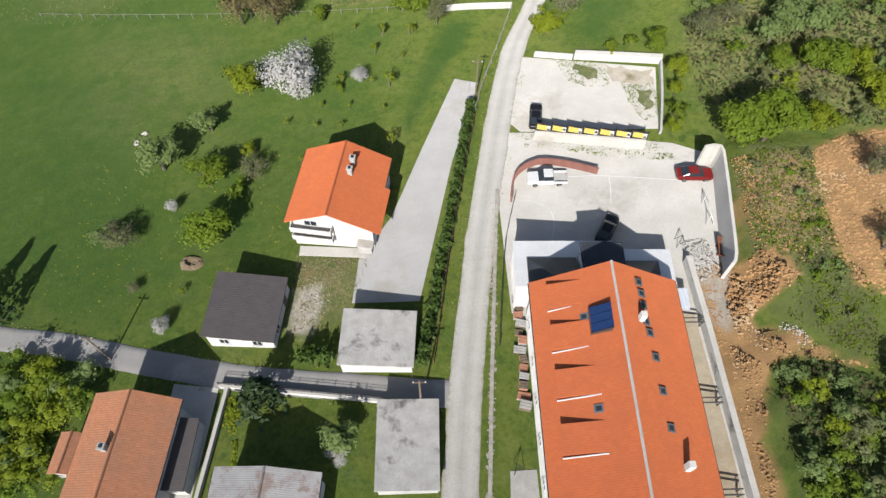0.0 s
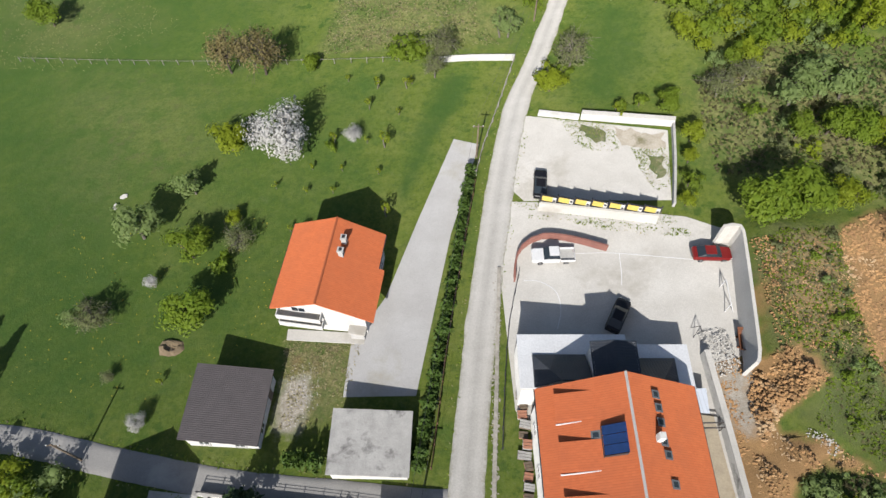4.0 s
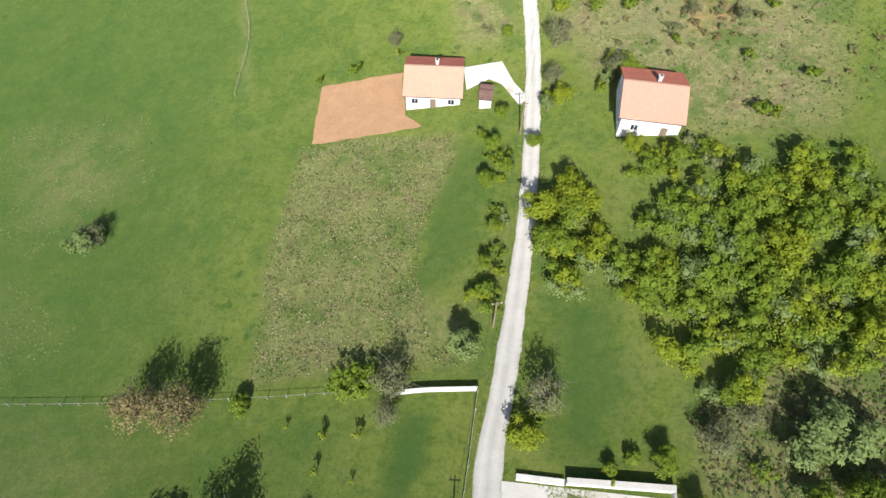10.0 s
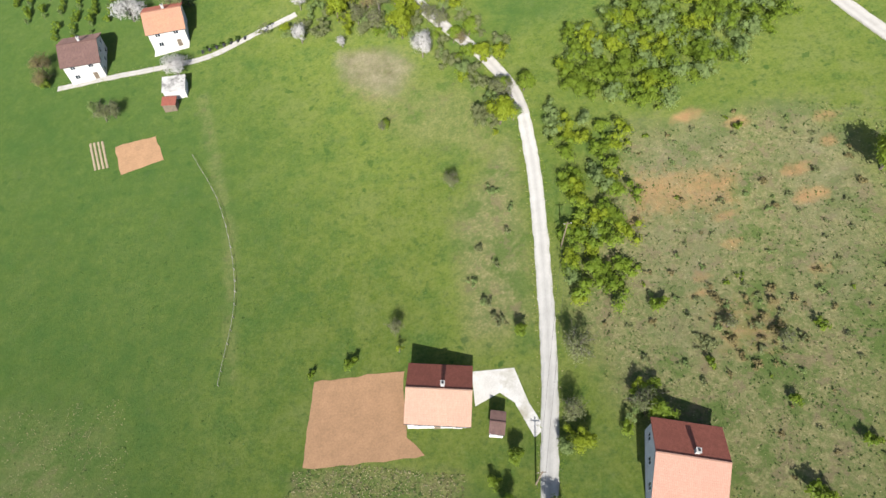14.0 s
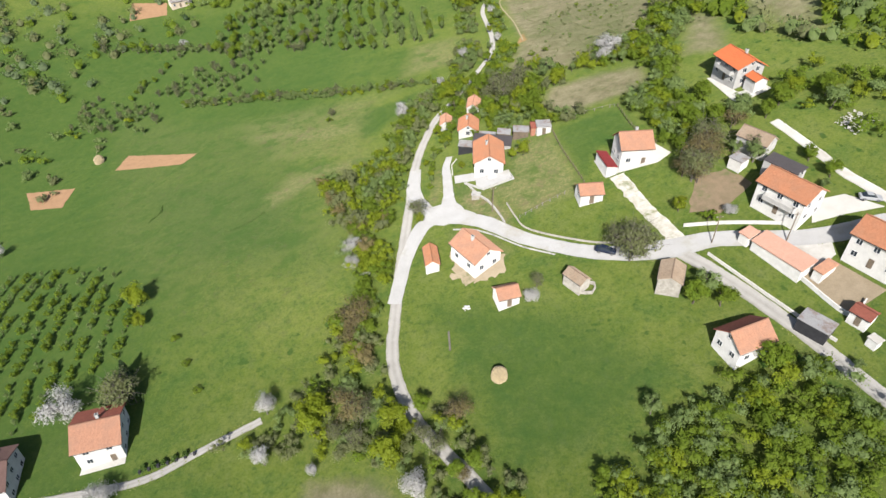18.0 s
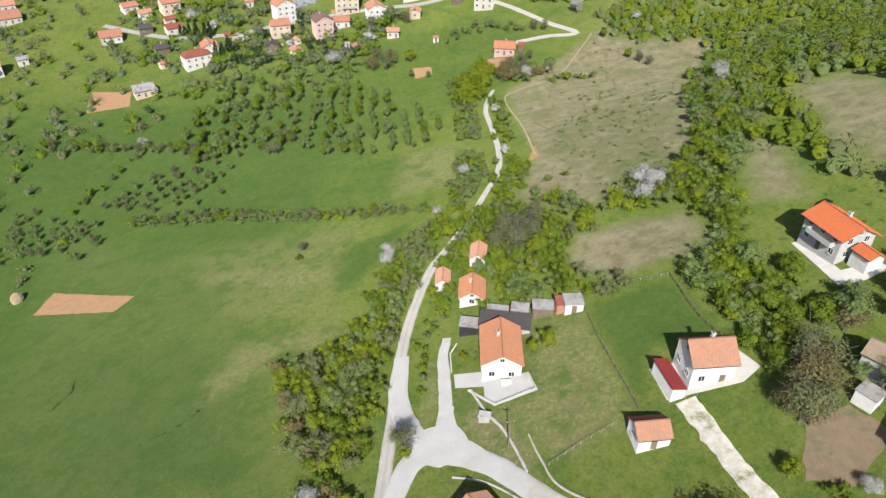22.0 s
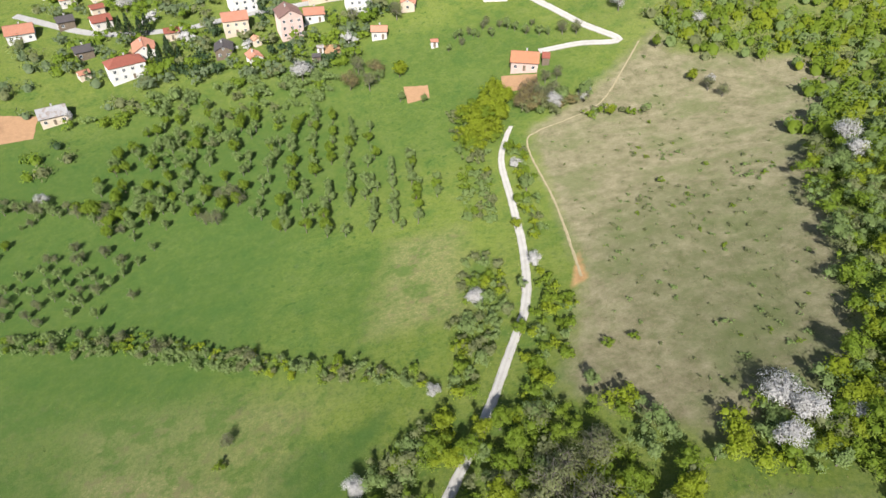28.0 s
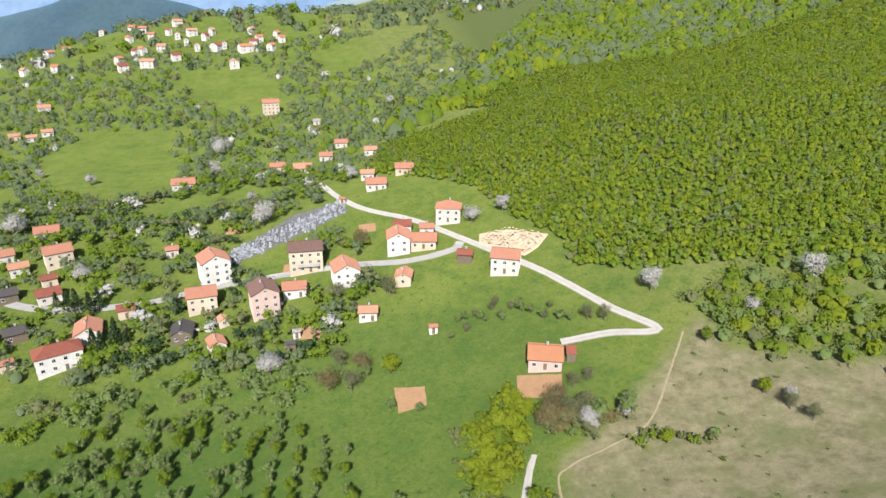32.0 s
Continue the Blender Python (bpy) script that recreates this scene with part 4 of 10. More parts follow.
def house(x, y, turn, length, width, eave, rise, roof=None, wall=None, over=0.45, storeys=1, sides="frbl", chimneys=((0.1, 0.15),), hip=False, shift=0.0,
          label="white rendered house with an orange tiled roof", category="house", name="house", lift=0.0, door="f", gap=3.0, flat=False, thick=0.16, balcony=False, back=None, ridge=None):
    """A house with its ridge along its own x axis; length and width are those of the roof at the eaves."""
    roof, wall = roof or ORANGE_TILE, wall or WHITE
    back, ridge = back or roof, ridge or roof
    base = height(x, y) + lift
    root = new(name)
    KEEP_OUT.append((x, y, 0.55 * max(length, width) + 1.2))
    root.matrix_world = pose(x, y, base, 0, 0, turn)
    tagged(root, label, category)
    hx, hy = length / 2 - over, width / 2 - over
    slope = rise / (width / 2)
    c, s = math.cos(radians(turn)), math.sin(radians(turn))
    low = min(height(x + c * a - s * b, y + s * a + c * b) for a in (-hx, hx) for b in (-hy, hy)) - base - 0.4
    low = min(low, -0.3)
    top, ry = eave + over * slope - 0.05, shift
    vs = [(-hx, -hy, low), (hx, -hy, low), (hx, hy, low), (-hx, hy, low), (-hx, -hy, top), (hx, -hy, top), (hx, hy, top), (-hx, hy, top)]
    fs = [(0, 1, 5, 4), (2, 3, 7, 6), (3, 2, 1, 0)]
    if hip or flat:
        fs += [(1, 2, 6, 5), (3, 0, 4, 7), (4, 5, 6, 7)]
    else:
        vs += [(-hx, ry, eave + rise - 0.2), (hx, ry, eave + rise - 0.2)]
        fs += [(1, 2, 6, 9, 5), (3, 0, 4, 8, 7)]
    mesh_of("wall", vs, fs, wall, root)
    a, b = length / 2, width / 2
    if flat:
        plate("roof", [(-a, -b, eave + 0.2), (a, -b, eave + 0.2), (a, b, eave + 0.2 + rise), (-a, b, eave + 0.2 + rise)], thick + 0.1, roof, root)
    elif hip:
        r = max(0.3, a - b)
        plate("roof", [(-a, -b, eave), (a, -b, eave), (r, 0, eave + rise), (-r, 0, eave + rise)], thick, roof, root)
        plate("roof", [(a, b, eave), (-a, b, eave), (-r, 0, eave + rise), (r, 0, eave + rise)], thick, roof, root)
        plate("roof", [(a, -b, eave), (a, b, eave), (r, 0, eave + rise)], thick, roof, root)
        plate("roof", [(-a, b, eave), (-a, -b, eave), (-r, 0, eave + rise)], thick, roof, root)
        tube("ridge_cap", [(-r, 0, eave + rise), (r, 0, eave + rise)], 0.12, roof, root)
    else:
        plate("roof", [(-a, -b, eave), (a, -b, eave), (a, ry, eave + rise), (-a, ry, eave + rise)], thick, roof, root)
        plate("roof", [(a, b, eave), (-a, b, eave), (-a, ry, eave + rise), (a, ry, eave + rise)], thick, back, root)
        tube("ridge_cap", [(-a, ry, eave + rise - 0.02), (a, ry, eave + rise - 0.02)], 0.13, ridge, root)
        for sy in (-1, 1):
            tube("gutter", [(-a, sy * (b + 0.04), eave - 0.12), (a, sy * (b + 0.04), eave - 0.12)], 0.06, DARK_METAL, root, 5)
    for u, v in chimneys:
        cx, cy = u * a, v * b
        z = eave + rise * (1 - abs(cy - ry) / b)
        ch = box("chimney", cx - 0.28, cx + 0.28, cy - 0.28, cy + 0.28, z - 0.4, z + 1.0, GREY_WALL, root)
        box("flue", cx - 0.16, cx + 0.16, cy - 0.16, cy + 0.16, z + 1.103, z + 1.22, DARK_METAL, ch)
        box("chimney_cap", cx - 0.36, cx + 0.36, cy - 0.36, cy + 0.36, z + 1.003, z + 1.1, OLD_CONCRETE, ch)
    if balcony:
        b0 = box("balcony", -0.55 * hx, 0.75 * hx, -hy - 1.3, -hy + 0.02, 2.72, 2.88, CONCRETE, root)
        for x0, x1, y0, y1 in ((-0.55 * hx, 0.75 * hx, -hy - 1.3, -hy - 1.22), (-0.55 * hx, -0.55 * hx + 0.08, -hy - 1.217, -hy), (0.75 * hx - 0.08, 0.75 * hx, -hy - 1.217, -hy)):
            box("parapet", x0, x1, y0, y1, 2.883, 3.75, GREY_WALL, b0)
    for side in sides:
        run, half = (2 * hx, hx) if side in "fb" else (2 * hy, hy)
        n = max(1, int(run / gap))
        for k in range(storeys):
            for i in range(n):
                u = (i + 0.5) / n * run - half
                z = 1.55 + 2.75 * k
                if z + 0.7 > top:
                    continue
                if side == door and k == 0 and i == n // 2:
                    d = box("door", -0.5, 0.5, -0.05, 0.02, -1.0, 1.05, WOOD, root)
                    off = hy if side in "fb" else hx
                    d.matrix_local = pose(0, 0, 0, 0, 0, {"f": 0, "r": 90, "b": 180, "l": 270}[side]) @ Matrix.Translation((u, -off, 1.05))
                    box("door_handle", 0.36, 0.42, -0.1, -0.053, -0.02, 0.04, DARK_METAL, d)
                else:
                    window(root, side, u, z, 1.15, 1.25, hx, hy)
        if side in "rl" and not (hip or flat) and rise > 1.7 and top + 1.2 < eave + rise:
            window(root, side, ry * (1 if side == "r" else -1), eave + rise * 0.42, 0.9, 0.9, hx, hy)
    return root


# ---- the houses along the lane ----
house_a = house(-12.7, 47.5, 82, 11.2, 11.0, 5.2, 2.6, BRIGHT_TILE, storeys=2, sides="fr", chimneys=((0.2, -0.25), (0.5, -0.25)), label="white two-storey house with a bright orange roof")
house(-22.5, 32.7, 86, 8.2, 8.2, 2.7, 0.5, GREY_SHEET, over=0.3, flat=True, chimneys=(), sides="fl", label="low white outbuilding with a dark sheet roof", category="outbuilding", name="outbuilding")
house(-7.1, 28.4, 88, 6.6, 8.2, 2.5, 0.1, OLD_CONCRETE, over=0.25, flat=True, chimneys=(), sides="", label="concrete garage with a stained flat roof", category="garage", name="garage")
works = house(16.7, 17.0, 91, 29.8, 15.2, 6.5, 4.4, BRIGHT_TILE, storeys=2, chimneys=(), label="long works building with a bright orange roof", category="works", name="works_building", gap=4, ridge=GREY_WALL)
house(-31.5, 15.0, 86, 13, 9.0, 5, 2.2, ORANGE_TILE, storeys=2, label="house with an orange pantiled roof and a side porch")
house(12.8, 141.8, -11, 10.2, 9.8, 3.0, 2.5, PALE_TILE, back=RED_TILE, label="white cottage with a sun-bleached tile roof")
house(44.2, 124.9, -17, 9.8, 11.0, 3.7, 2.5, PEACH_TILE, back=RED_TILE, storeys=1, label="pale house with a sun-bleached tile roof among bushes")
house(20.8, 135.8, -15, 2.4, 3.6, 2.3, 0.5, BROWN_TILE, chimneys=(), over=0.2, sides="", label="small garden shed with brown tiles", category="shed", name="shed")
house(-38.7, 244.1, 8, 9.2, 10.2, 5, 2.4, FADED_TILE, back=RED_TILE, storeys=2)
house(-58.6, 239.4, 6, 9, 10.5, 5, 2.4, BROWN_TILE, storeys=2)
house(-36.2, 225.1, 2, 5.2, 4.6, 2.5, 0.3, OLD_CONCRETE, flat=True, chimneys=(), over=0.2, sides="", label="concrete outbuilding with a flat roof", category="outbuilding", name="outbuilding")
house(39.5, 268.6, 118, 9.5, 8.0, 3.5, 2.5, FADED_TILE)
house(29.9, 271.1, 89, 6.6, 3.4, 2.2, 1.2, ORANGE_TILE, over=0.25, chimneys=(), sides="f", label="small white shed with a tiled roof", category="shed", name="shed")
house(43.5, 255.3, 8, 5, 4.5, 2.5, 1.6, FADED_TILE, over=0.3, chimneys=(), sides="f", label="small white shed with a tiled roof", category="shed", name="shed")
house(81.7, 231.7, 15, 8.7, 7, 3.5, 2.5, FADED_TILE, back=RED_TILE, chimneys=())
house(57.9, 254.4, 120, 5, 3.5, 2.5, 1.2, WEATHERED_TILE, STONE, chimneys=(), over=0.25, sides="", label="ruined stone shed with broken tiles", category="shed", name="shed")
house(75.1, 248.9, 60, 6.4, 5.0, 3, 1.2, WEATHERED_TILE, STONE, chimneys=(), over=0.25, sides="", label="ruined stone barn with a weathered roof", category="barn", name="barn")
house(102.6, 258.8, -62, 11.2, 8.6, 5.3, 2.3, ORANGE_TILE, storeys=2, balcony=True, label="white two-storey house with an orange tiled roof and a balcony")
house(112, 241.5, -60, 10.5, 9, 5.4, 2.4, ORANGE_TILE, storeys=2)
house(96.3, 247.2, -66, 11.4, 4.6, 2.0, 0.7, PEACH_TILE, chimneys=(), over=0.25, sides="", flat=True, label="long low shed with a pale pink tile roof", category="shed", name="shed")
house(101.6, 241.6, -66, 2.2, 4.6, 1.8, 0.5, FADED_TILE, chimneys=(), over=0.2, sides="", flat=True, label="small lean-to with a faded red tile roof", category="shed", name="shed")
house(92.6, 253.6, -66, 2.6, 3.2, 1.9, 0.4, PEACH_TILE, chimneys=(), over=0.2, sides="", flat=True, label="small lean-to with a pale pink tile roof", category="shed", name="shed")
house(49.4, 303.6, 80, 11.2, 8.2, 4, 2.4, ORANGE_TILE, storeys=1)
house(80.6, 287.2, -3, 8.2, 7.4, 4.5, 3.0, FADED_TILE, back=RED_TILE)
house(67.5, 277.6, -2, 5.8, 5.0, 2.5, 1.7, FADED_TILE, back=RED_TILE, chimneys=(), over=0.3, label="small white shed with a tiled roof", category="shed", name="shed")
house(114.8, 306.6, -82, 10.6, 9.0, 4.9, 2.2, BRIGHT_TILE, GREY_WALL, over=0.7, storeys=2, balcony=True, label="half-rendered grey house with a bright orange roof")
house(43, 335.9, 80, 5.6, 3.8, 2.1, 1.3, FADED_TILE, chimneys=(), over=0.25, sides="f", label="small white cottage with a tiled roof", category="cottage", name="cottage")
house(48.3, 327, 78, 7.5, 6.2, 2.4, 2.0, ORANGE_TILE)
house(52.7, 342.4, 75, 6.6, 4.2, 2.1, 1.4, FADED_TILE, chimneys=(), over=0.25, sides="", label="old shed with a sagging tile roof", category="shed", name="shed")
house(100, 518.5, -16, 10.4, 10.5, 3.2, 2.3, ORANGE_TILE, PINK_WALL, label="pale pink house with a wide orange tiled roof")
house(107.6, 517.6, -16, 3.0, 4.4, 2.4, 0.5, RED_TILE, WOOD, over=0.2, flat=True, chimneys=(), sides="", label="timber porch with a dark red tiled roof", category="porch", name="porch")


# ---- trees and bushes ----


def leaves(rng, centres, radii, n, size, squash=0.9, hollow=0.55, cores=None, hue=None):
    """Loose leaf sprays round some centres, facing away from the crown's core: corners and tints."""
    centres, radii = np.asarray(centres, float), np.asarray(radii, float)
    pick = rng.choice(len(centres), n, p=radii ** 2 / (radii ** 2).sum())
    d = rng.normal(size=(n, 3))
    d /= np.linalg.norm(d, axis=1)[:, None]
    r = radii[pick] * (hollow + (1 - hollow) * rng.random(n) ** 0.6) * (0.78 + 0.55 * rng.random(n) ** 2)
    p = centres[pick] + d * r[:, None] * np.array([1, 1, squash])
    out = d if cores is None else p - np.asarray(cores)[pick]
    out = out / np.maximum(np.linalg.norm(out, axis=1), 1e-6)[:, None]
    nrm = d * 0.4 + out * 0.7 + rng.normal(size=(n, 3)) * 0.4 + np.array([0, 0, 0.25])
    nrm /= np.linalg.norm(nrm, axis=1)[:, None]
    a = rng.normal(size=(n, 3)) * 0.6 + np.array([0, 0, 0.8])
    a -= nrm * (a * nrm).sum(axis=1)[:, None]
    a /= np.maximum(np.linalg.norm(a, axis=1), 1e-6)[:, None]
    b = np.cross(nrm, a)
    s = (size * (0.55 + 0.9 * rng.random(n)))[:, None]
    a, b = a * s * 0.76, b * s * 0.38
    fold = nrm * s * 0.12
    q = np.stack([p - a, p - b * (0.6 + 0.5 * rng.random((n, 1))) + fold, p + a, p + b * (0.6 + 0.5 * rng.random((n, 1))) + fold], 1)
    hue = rng.random(len(centres)) if hue is None else hue
    soft = d * 0.3 + out * 0.55 + rng.normal(size=(n, 3)) * (0.36 if size < 0.5 else 0.3) + np.array([0, 0, 0.75 if size < 0.7 else 1.2])
    soft /= np.linalg.norm(soft, axis=1)[:, None]
    return q, np.concatenate([np.clip(0.6 * hue[pick] + 0.4 * rng.random(n), 0, 1)[:, None], rng.random((n, 1)) ** 2, np.tile(soft, (1, 4))], 1)


def masses(centres, radii, squash, hue):
    """The dense inside of a crown: twelve broad leaf masses round each centre."""
    sides = []
    for i, j, k in ((0, 1, 2), (0, 2, 1), (1, 2, 0)):
        for s in (1, -1):
            for t in (1, -1):
                quad = np.zeros((4, 3))
                quad[0, i], quad[2, j] = s * 1.02, t * 1.02
                quad[1, [i, j, k]] = np.array([s, t, 1]) * 0.577
                quad[3, [i, j, k]] = np.array([s, t, -1]) * 0.577
                sides.append(quad)
    shape = np.array(sides) * np.array([1, 1, squash])
    q = np.asarray(centres)[:, None, None] + shape[None] * np.asarray(radii)[:, None, None, None]
    soft = np.tile((np.array(sides) + np.array([0, 0, 0.9])).reshape(12, 12), (len(hue), 1))
    return q.reshape(-1, 4, 3), np.concatenate([np.repeat(hue, 12)[:, None], np.full((12 * len(hue), 1), 0.4), soft], 1)


def limb(vs, fs, a, b, ra, rb, sides=5):
    a, b = Vector(a), Vector(b)
    q = (b - a).to_track_quat("Z", "Y")
    k = len(vs)
    for p, r in ((a, ra), (b, rb)):
        for i in range(sides):
            w = 2 * math.pi * i / sides
            vs.append(p + q @ Vector((r * math.cos(w), r * math.sin(w), 0)))
    fs += [(k + i, k + (i + 1) % sides, k + sides + (i + 1) % sides, k + sides + i) for i in range(sides)]
    fs.append(tuple(k + sides + i for i in range(sides)))


# kind: leaf material, bark, height, crown radius, first branch, clumps, sprays, spray size, squash
KINDS = {
    "broad": (LEAF_GREEN, BARK, 6.5, 2.6, 1.6, 22, 1700, 0.30, 0.85),
    "lime": (LEAF_LIME, BARK, 6.0, 2.5, 1.4, 22, 1700, 0.29, 0.9),
    "olive": (LEAF_OLIVE, PALE_BARK, 5.0, 1.9, 1.2, 16, 900, 0.26, 0.95),
    "blossom": (BLOSSOM, PALE_BARK, 6.0, 2.8, 1.4, 26, 3400, 0.19, 0.85),
    "budding": (LEAF_GREY, PALE_BARK, 6.0, 2.4, 1.3, 24, 1300, 0.22, 0.9),
    "russet": (LEAF_RUSSET, BARK, 6.0, 2.7, 1.3, 22, 1700, 0.21, 0.95),
    "conifer": (LEAF_DARK, BARK, 7.5, 2.0, 0.6, 0, 700, 0.40, 1.0),
    "young": (LEAF_LIME, PALE_BARK, 2.6, 0.8, 0.9, 6, 90, 0.24, 1.1),
    "bush": (LEAF_GREEN, BARK, 2.0, 1.3, 0.2, 9, 330, 0.24, 0.8),
    "hedge_shrub": (LEAF_THUJA, BARK, 1.6, 0.68, 0.1, 0, 190, 0.26, 1.0),
}
NAMES = {"broad": ("tree", "broad leafy tree in fresh green leaf"), "lime": ("tree", "tree in bright yellow-green spring leaf"), "olive": ("fruit_tree", "small dull green fruit tree"),
         "blossom": ("blossom_tree", "fruit tree covered in white blossom"), "budding": ("bare_tree", "grey-brown tree still opening its buds"), "russet": ("tree", "tree with russet spring buds"),
         "conifer": ("conifer", "dark green bushy conifer tree"), "young": ("sapling", "young slender sapling in the grass"), "bush": ("bush", "low leafy green bush"),
         "hedge_shrub": ("hedge_shrub", "dark clipped evergreen hedge shrub")}
GROWN = {}


def grow(kind, variant):
    """The first tree of a kind and variant, with trunk and crown."""
    leaf, bark, high, wide, first, clumps, n, size, squash = KINDS[kind]
    rng = np.random.default_rng(100 * variant + len(kind) * 7 + ord(kind[0]))
    root = new(NAMES[kind][0])
    tagged(root, NAMES[kind][1], "bush" if "bush" in kind or "hedge" in kind else "tree")
    vs, fs = [], []
    if clumps == 0:
        z = first + (high - first) * rng.random(n) ** 0.75 * 0.98
        r = wide * (1 - (z - first) / (high - first) * (0.95 if kind == "conifer" else 0.55)) * (0.55 + 0.5 * rng.random(n))
        w = rng.random(n) * 2 * math.pi
        c = np.stack([r * np.cos(w), r * np.sin(w), z], 1)
        q, tint = leaves(rng, c, np.full(n, 0.12), n, size, 0.6)
        limb(vs, fs, (0, 0, -0.4), (0, 0, high * 0.9), 0.02 * high + 0.04, 0.03)
    else:
        mid = first + (high - first) * 0.52
        d = rng.normal(size=(clumps, 3))
        d /= np.linalg.norm(d, axis=1)[:, None]
        k = 0.35 + 0.55 * rng.random(clumps)
        tall = (high - first) / 2
        c = d * k[:, None] * np.array([wide, wide, tall]) * np.array([1, 1, 0.95]) + np.array([0, 0, mid])
        rad = wide * (0.26 + 0.22 * rng.random(clumps))
        q, tint = leaves(rng, c, rad, n, size, squash, 0.6, np.tile((0, 0, mid - 0.2 * tall), (clumps, 1)))
        if kind not in ("budding", "russet", "young", "blossom"):
            q2, tint2 = masses(c, rad * 0.48, squash, rng.random(clumps) * 0.6)
            q, tint = np.concatenate([q, q2]), np.concatenate([tint, tint2])
        bend = Vector((rng.normal() * 0.2, rng.normal() * 0.2, first + (mid - first) * 0.5))
        thick = 0.022 * high + 0.03
        limb(vs, fs, (0, 0, -0.4), bend, thick, thick * 0.7, 7)
        for i in range(clumps):
            t = Vector(c[i])
            e = bend.lerp(t, 0.55) + Vector((0, 0, 0.12 * high * rng.random() - 0.03 * high))
            limb(vs, fs, bend - Vector((0, 0, 0.1)), e, thick * 0.42, thick * 0.22, 4)
            limb(vs, fs, e, t, thick * 0.22, 0.015, 3)
            if kind in ("budding", "russet"):
                for _ in range(7):
                    limb(vs, fs, e.lerp(t, rng.random()), t + Vector(rng.normal(size=3)) * wide * 0.35, 0.025, 0.01, 3)
    mesh_of("trunk", vs, fs, bark, root)
    crown = new("crown", quad_mesh("crown", q, leaf, tint))
    crown.parent = root
    return root


def tree(kind, x, y, high=None, group="", spread=1.0):
    s = (high or KINDS[kind][2]) / KINDS[kind][2]
    rng = random.Random(int(x * 131 + y * 977))
    v = rng.randrange(3)
    m = pose(x, y, height(x, y), rng.uniform(-3, 3), rng.uniform(-3, 3), rng.uniform(0, 360)) @ Matrix.Diagonal((s * spread, s * spread, s, 1))
    if (kind, v) not in GROWN:
        ob = grow(kind, v)
        GROWN[kind, v] = ob
        ob.matrix_basis = m
    else:
        ob = GROWN[kind, v]
        inv = Matrix.Diagonal((1 / ob.scale[0], 1 / ob.scale[1], 1 / ob.scale[2], 1))
        ob = copy_thing(ob, m @ inv)
    if group:
        ob["group"] = group
    return ob


def clear(x, y, room=0.0):
    """Which places are clear of houses and lanes."""
    k = np.array(KEEP_OUT + LANES)
    ok = np.ones(len(x), bool)
    for a in range(0, len(x), 2000):
        d = np.hypot(x[a:a + 2000, None] - k[None, :, 0], y[a:a + 2000, None] - k[None, :, 1])
        ok[a:a + 2000] = (d > k[None, :, 2] + room).all(axis=1)
    return ok


def spots(poly, gap, rng, keep=1.0, jitter=0.3, turn=0.0):
    """Places in a loose staggered grid inside a polygon."""
    xs, ys = np.array([p[0] for p in poly]), np.array([p[1] for p in poly])
    cx, cy, r = xs.mean(), ys.mean(), np.hypot(xs - xs.mean(), ys - ys.mean()).max()
    gx, gy = np.meshgrid(np.arange(-r, r, gap), np.arange(-r, r, gap * 0.87))
    gx = gx + (np.arange(gx.shape[0]) % 2)[:, None] * gap / 2
    gx, gy = gx.ravel(), gy.ravel()
    gx, gy = gx + rng.normal(size=gx.shape) * gap * jitter, gy + rng.normal(size=gy.shape) * gap * jitter
    c, s = math.cos(radians(turn)), math.sin(radians(turn))
    gx, gy = cx + c * gx - s * gy, cy + s * gx + c * gy
    ok = inside(gx, gy, poly) & (rng.random(gx.shape) < keep)
    return gx[ok], gy[ok]


def orchard(poly, gap, kinds, high, seed, group, keep=0.9, turn=0.0, jitter=0.15):
    """Single trees in loose rows."""
    rng = np.random.default_rng(seed)
    gx, gy = spots(poly, gap, rng, keep, jitter, turn)
    ok = clear(gx, gy, 0.5)
    for x, y in zip(gx[ok], gy[ok]):
        tree(kinds[rng.integers(len(kinds))], float(x), float(y), float(high[0] + (high[1] - high[0]) * rng.random()), group, 0.85)


def row_orchard(poly, rows, step, lean, kinds, high, seed, group, keep=0.9, loose=0.5, spread=0.7):
    """Fruit trees in long rows; rows apart and step along each row, lean is the rows' drift to the east per metre."""
    rng = np.random.default_rng(seed)
    ys = np.arange(min(p[1] for p in poly), max(p[1] for p in poly), step)
    xs = np.arange(min(p[0] for p in poly) - 30, max(p[0] for p in poly) + 30, rows)
    gx, gy = np.meshgrid(xs, ys)
    gx, gy = (gx + lean * (gy - ys[0])).ravel(), (gy + (np.arange(gx.shape[1]) % 3)[None] * step / 3).ravel()
    gx, gy = gx + rng.normal(size=gx.shape) * loose, gy + rng.normal(size=gy.shape) * loose
    ok = inside(gx, gy, poly) & (rng.random(gx.shape) < keep)
    gx, gy = gx[ok], gy[ok]
    ok = clear(gx, gy, 0.5)
    for x, y in zip(gx[ok], gy[ok]):
        tree(kinds[rng.integers(len(kinds))], float(x), float(y), float(high[0] + (high[1] - high[0]) * rng.random()), group, spread * float(0.85 + 0.3 * rng.random()))


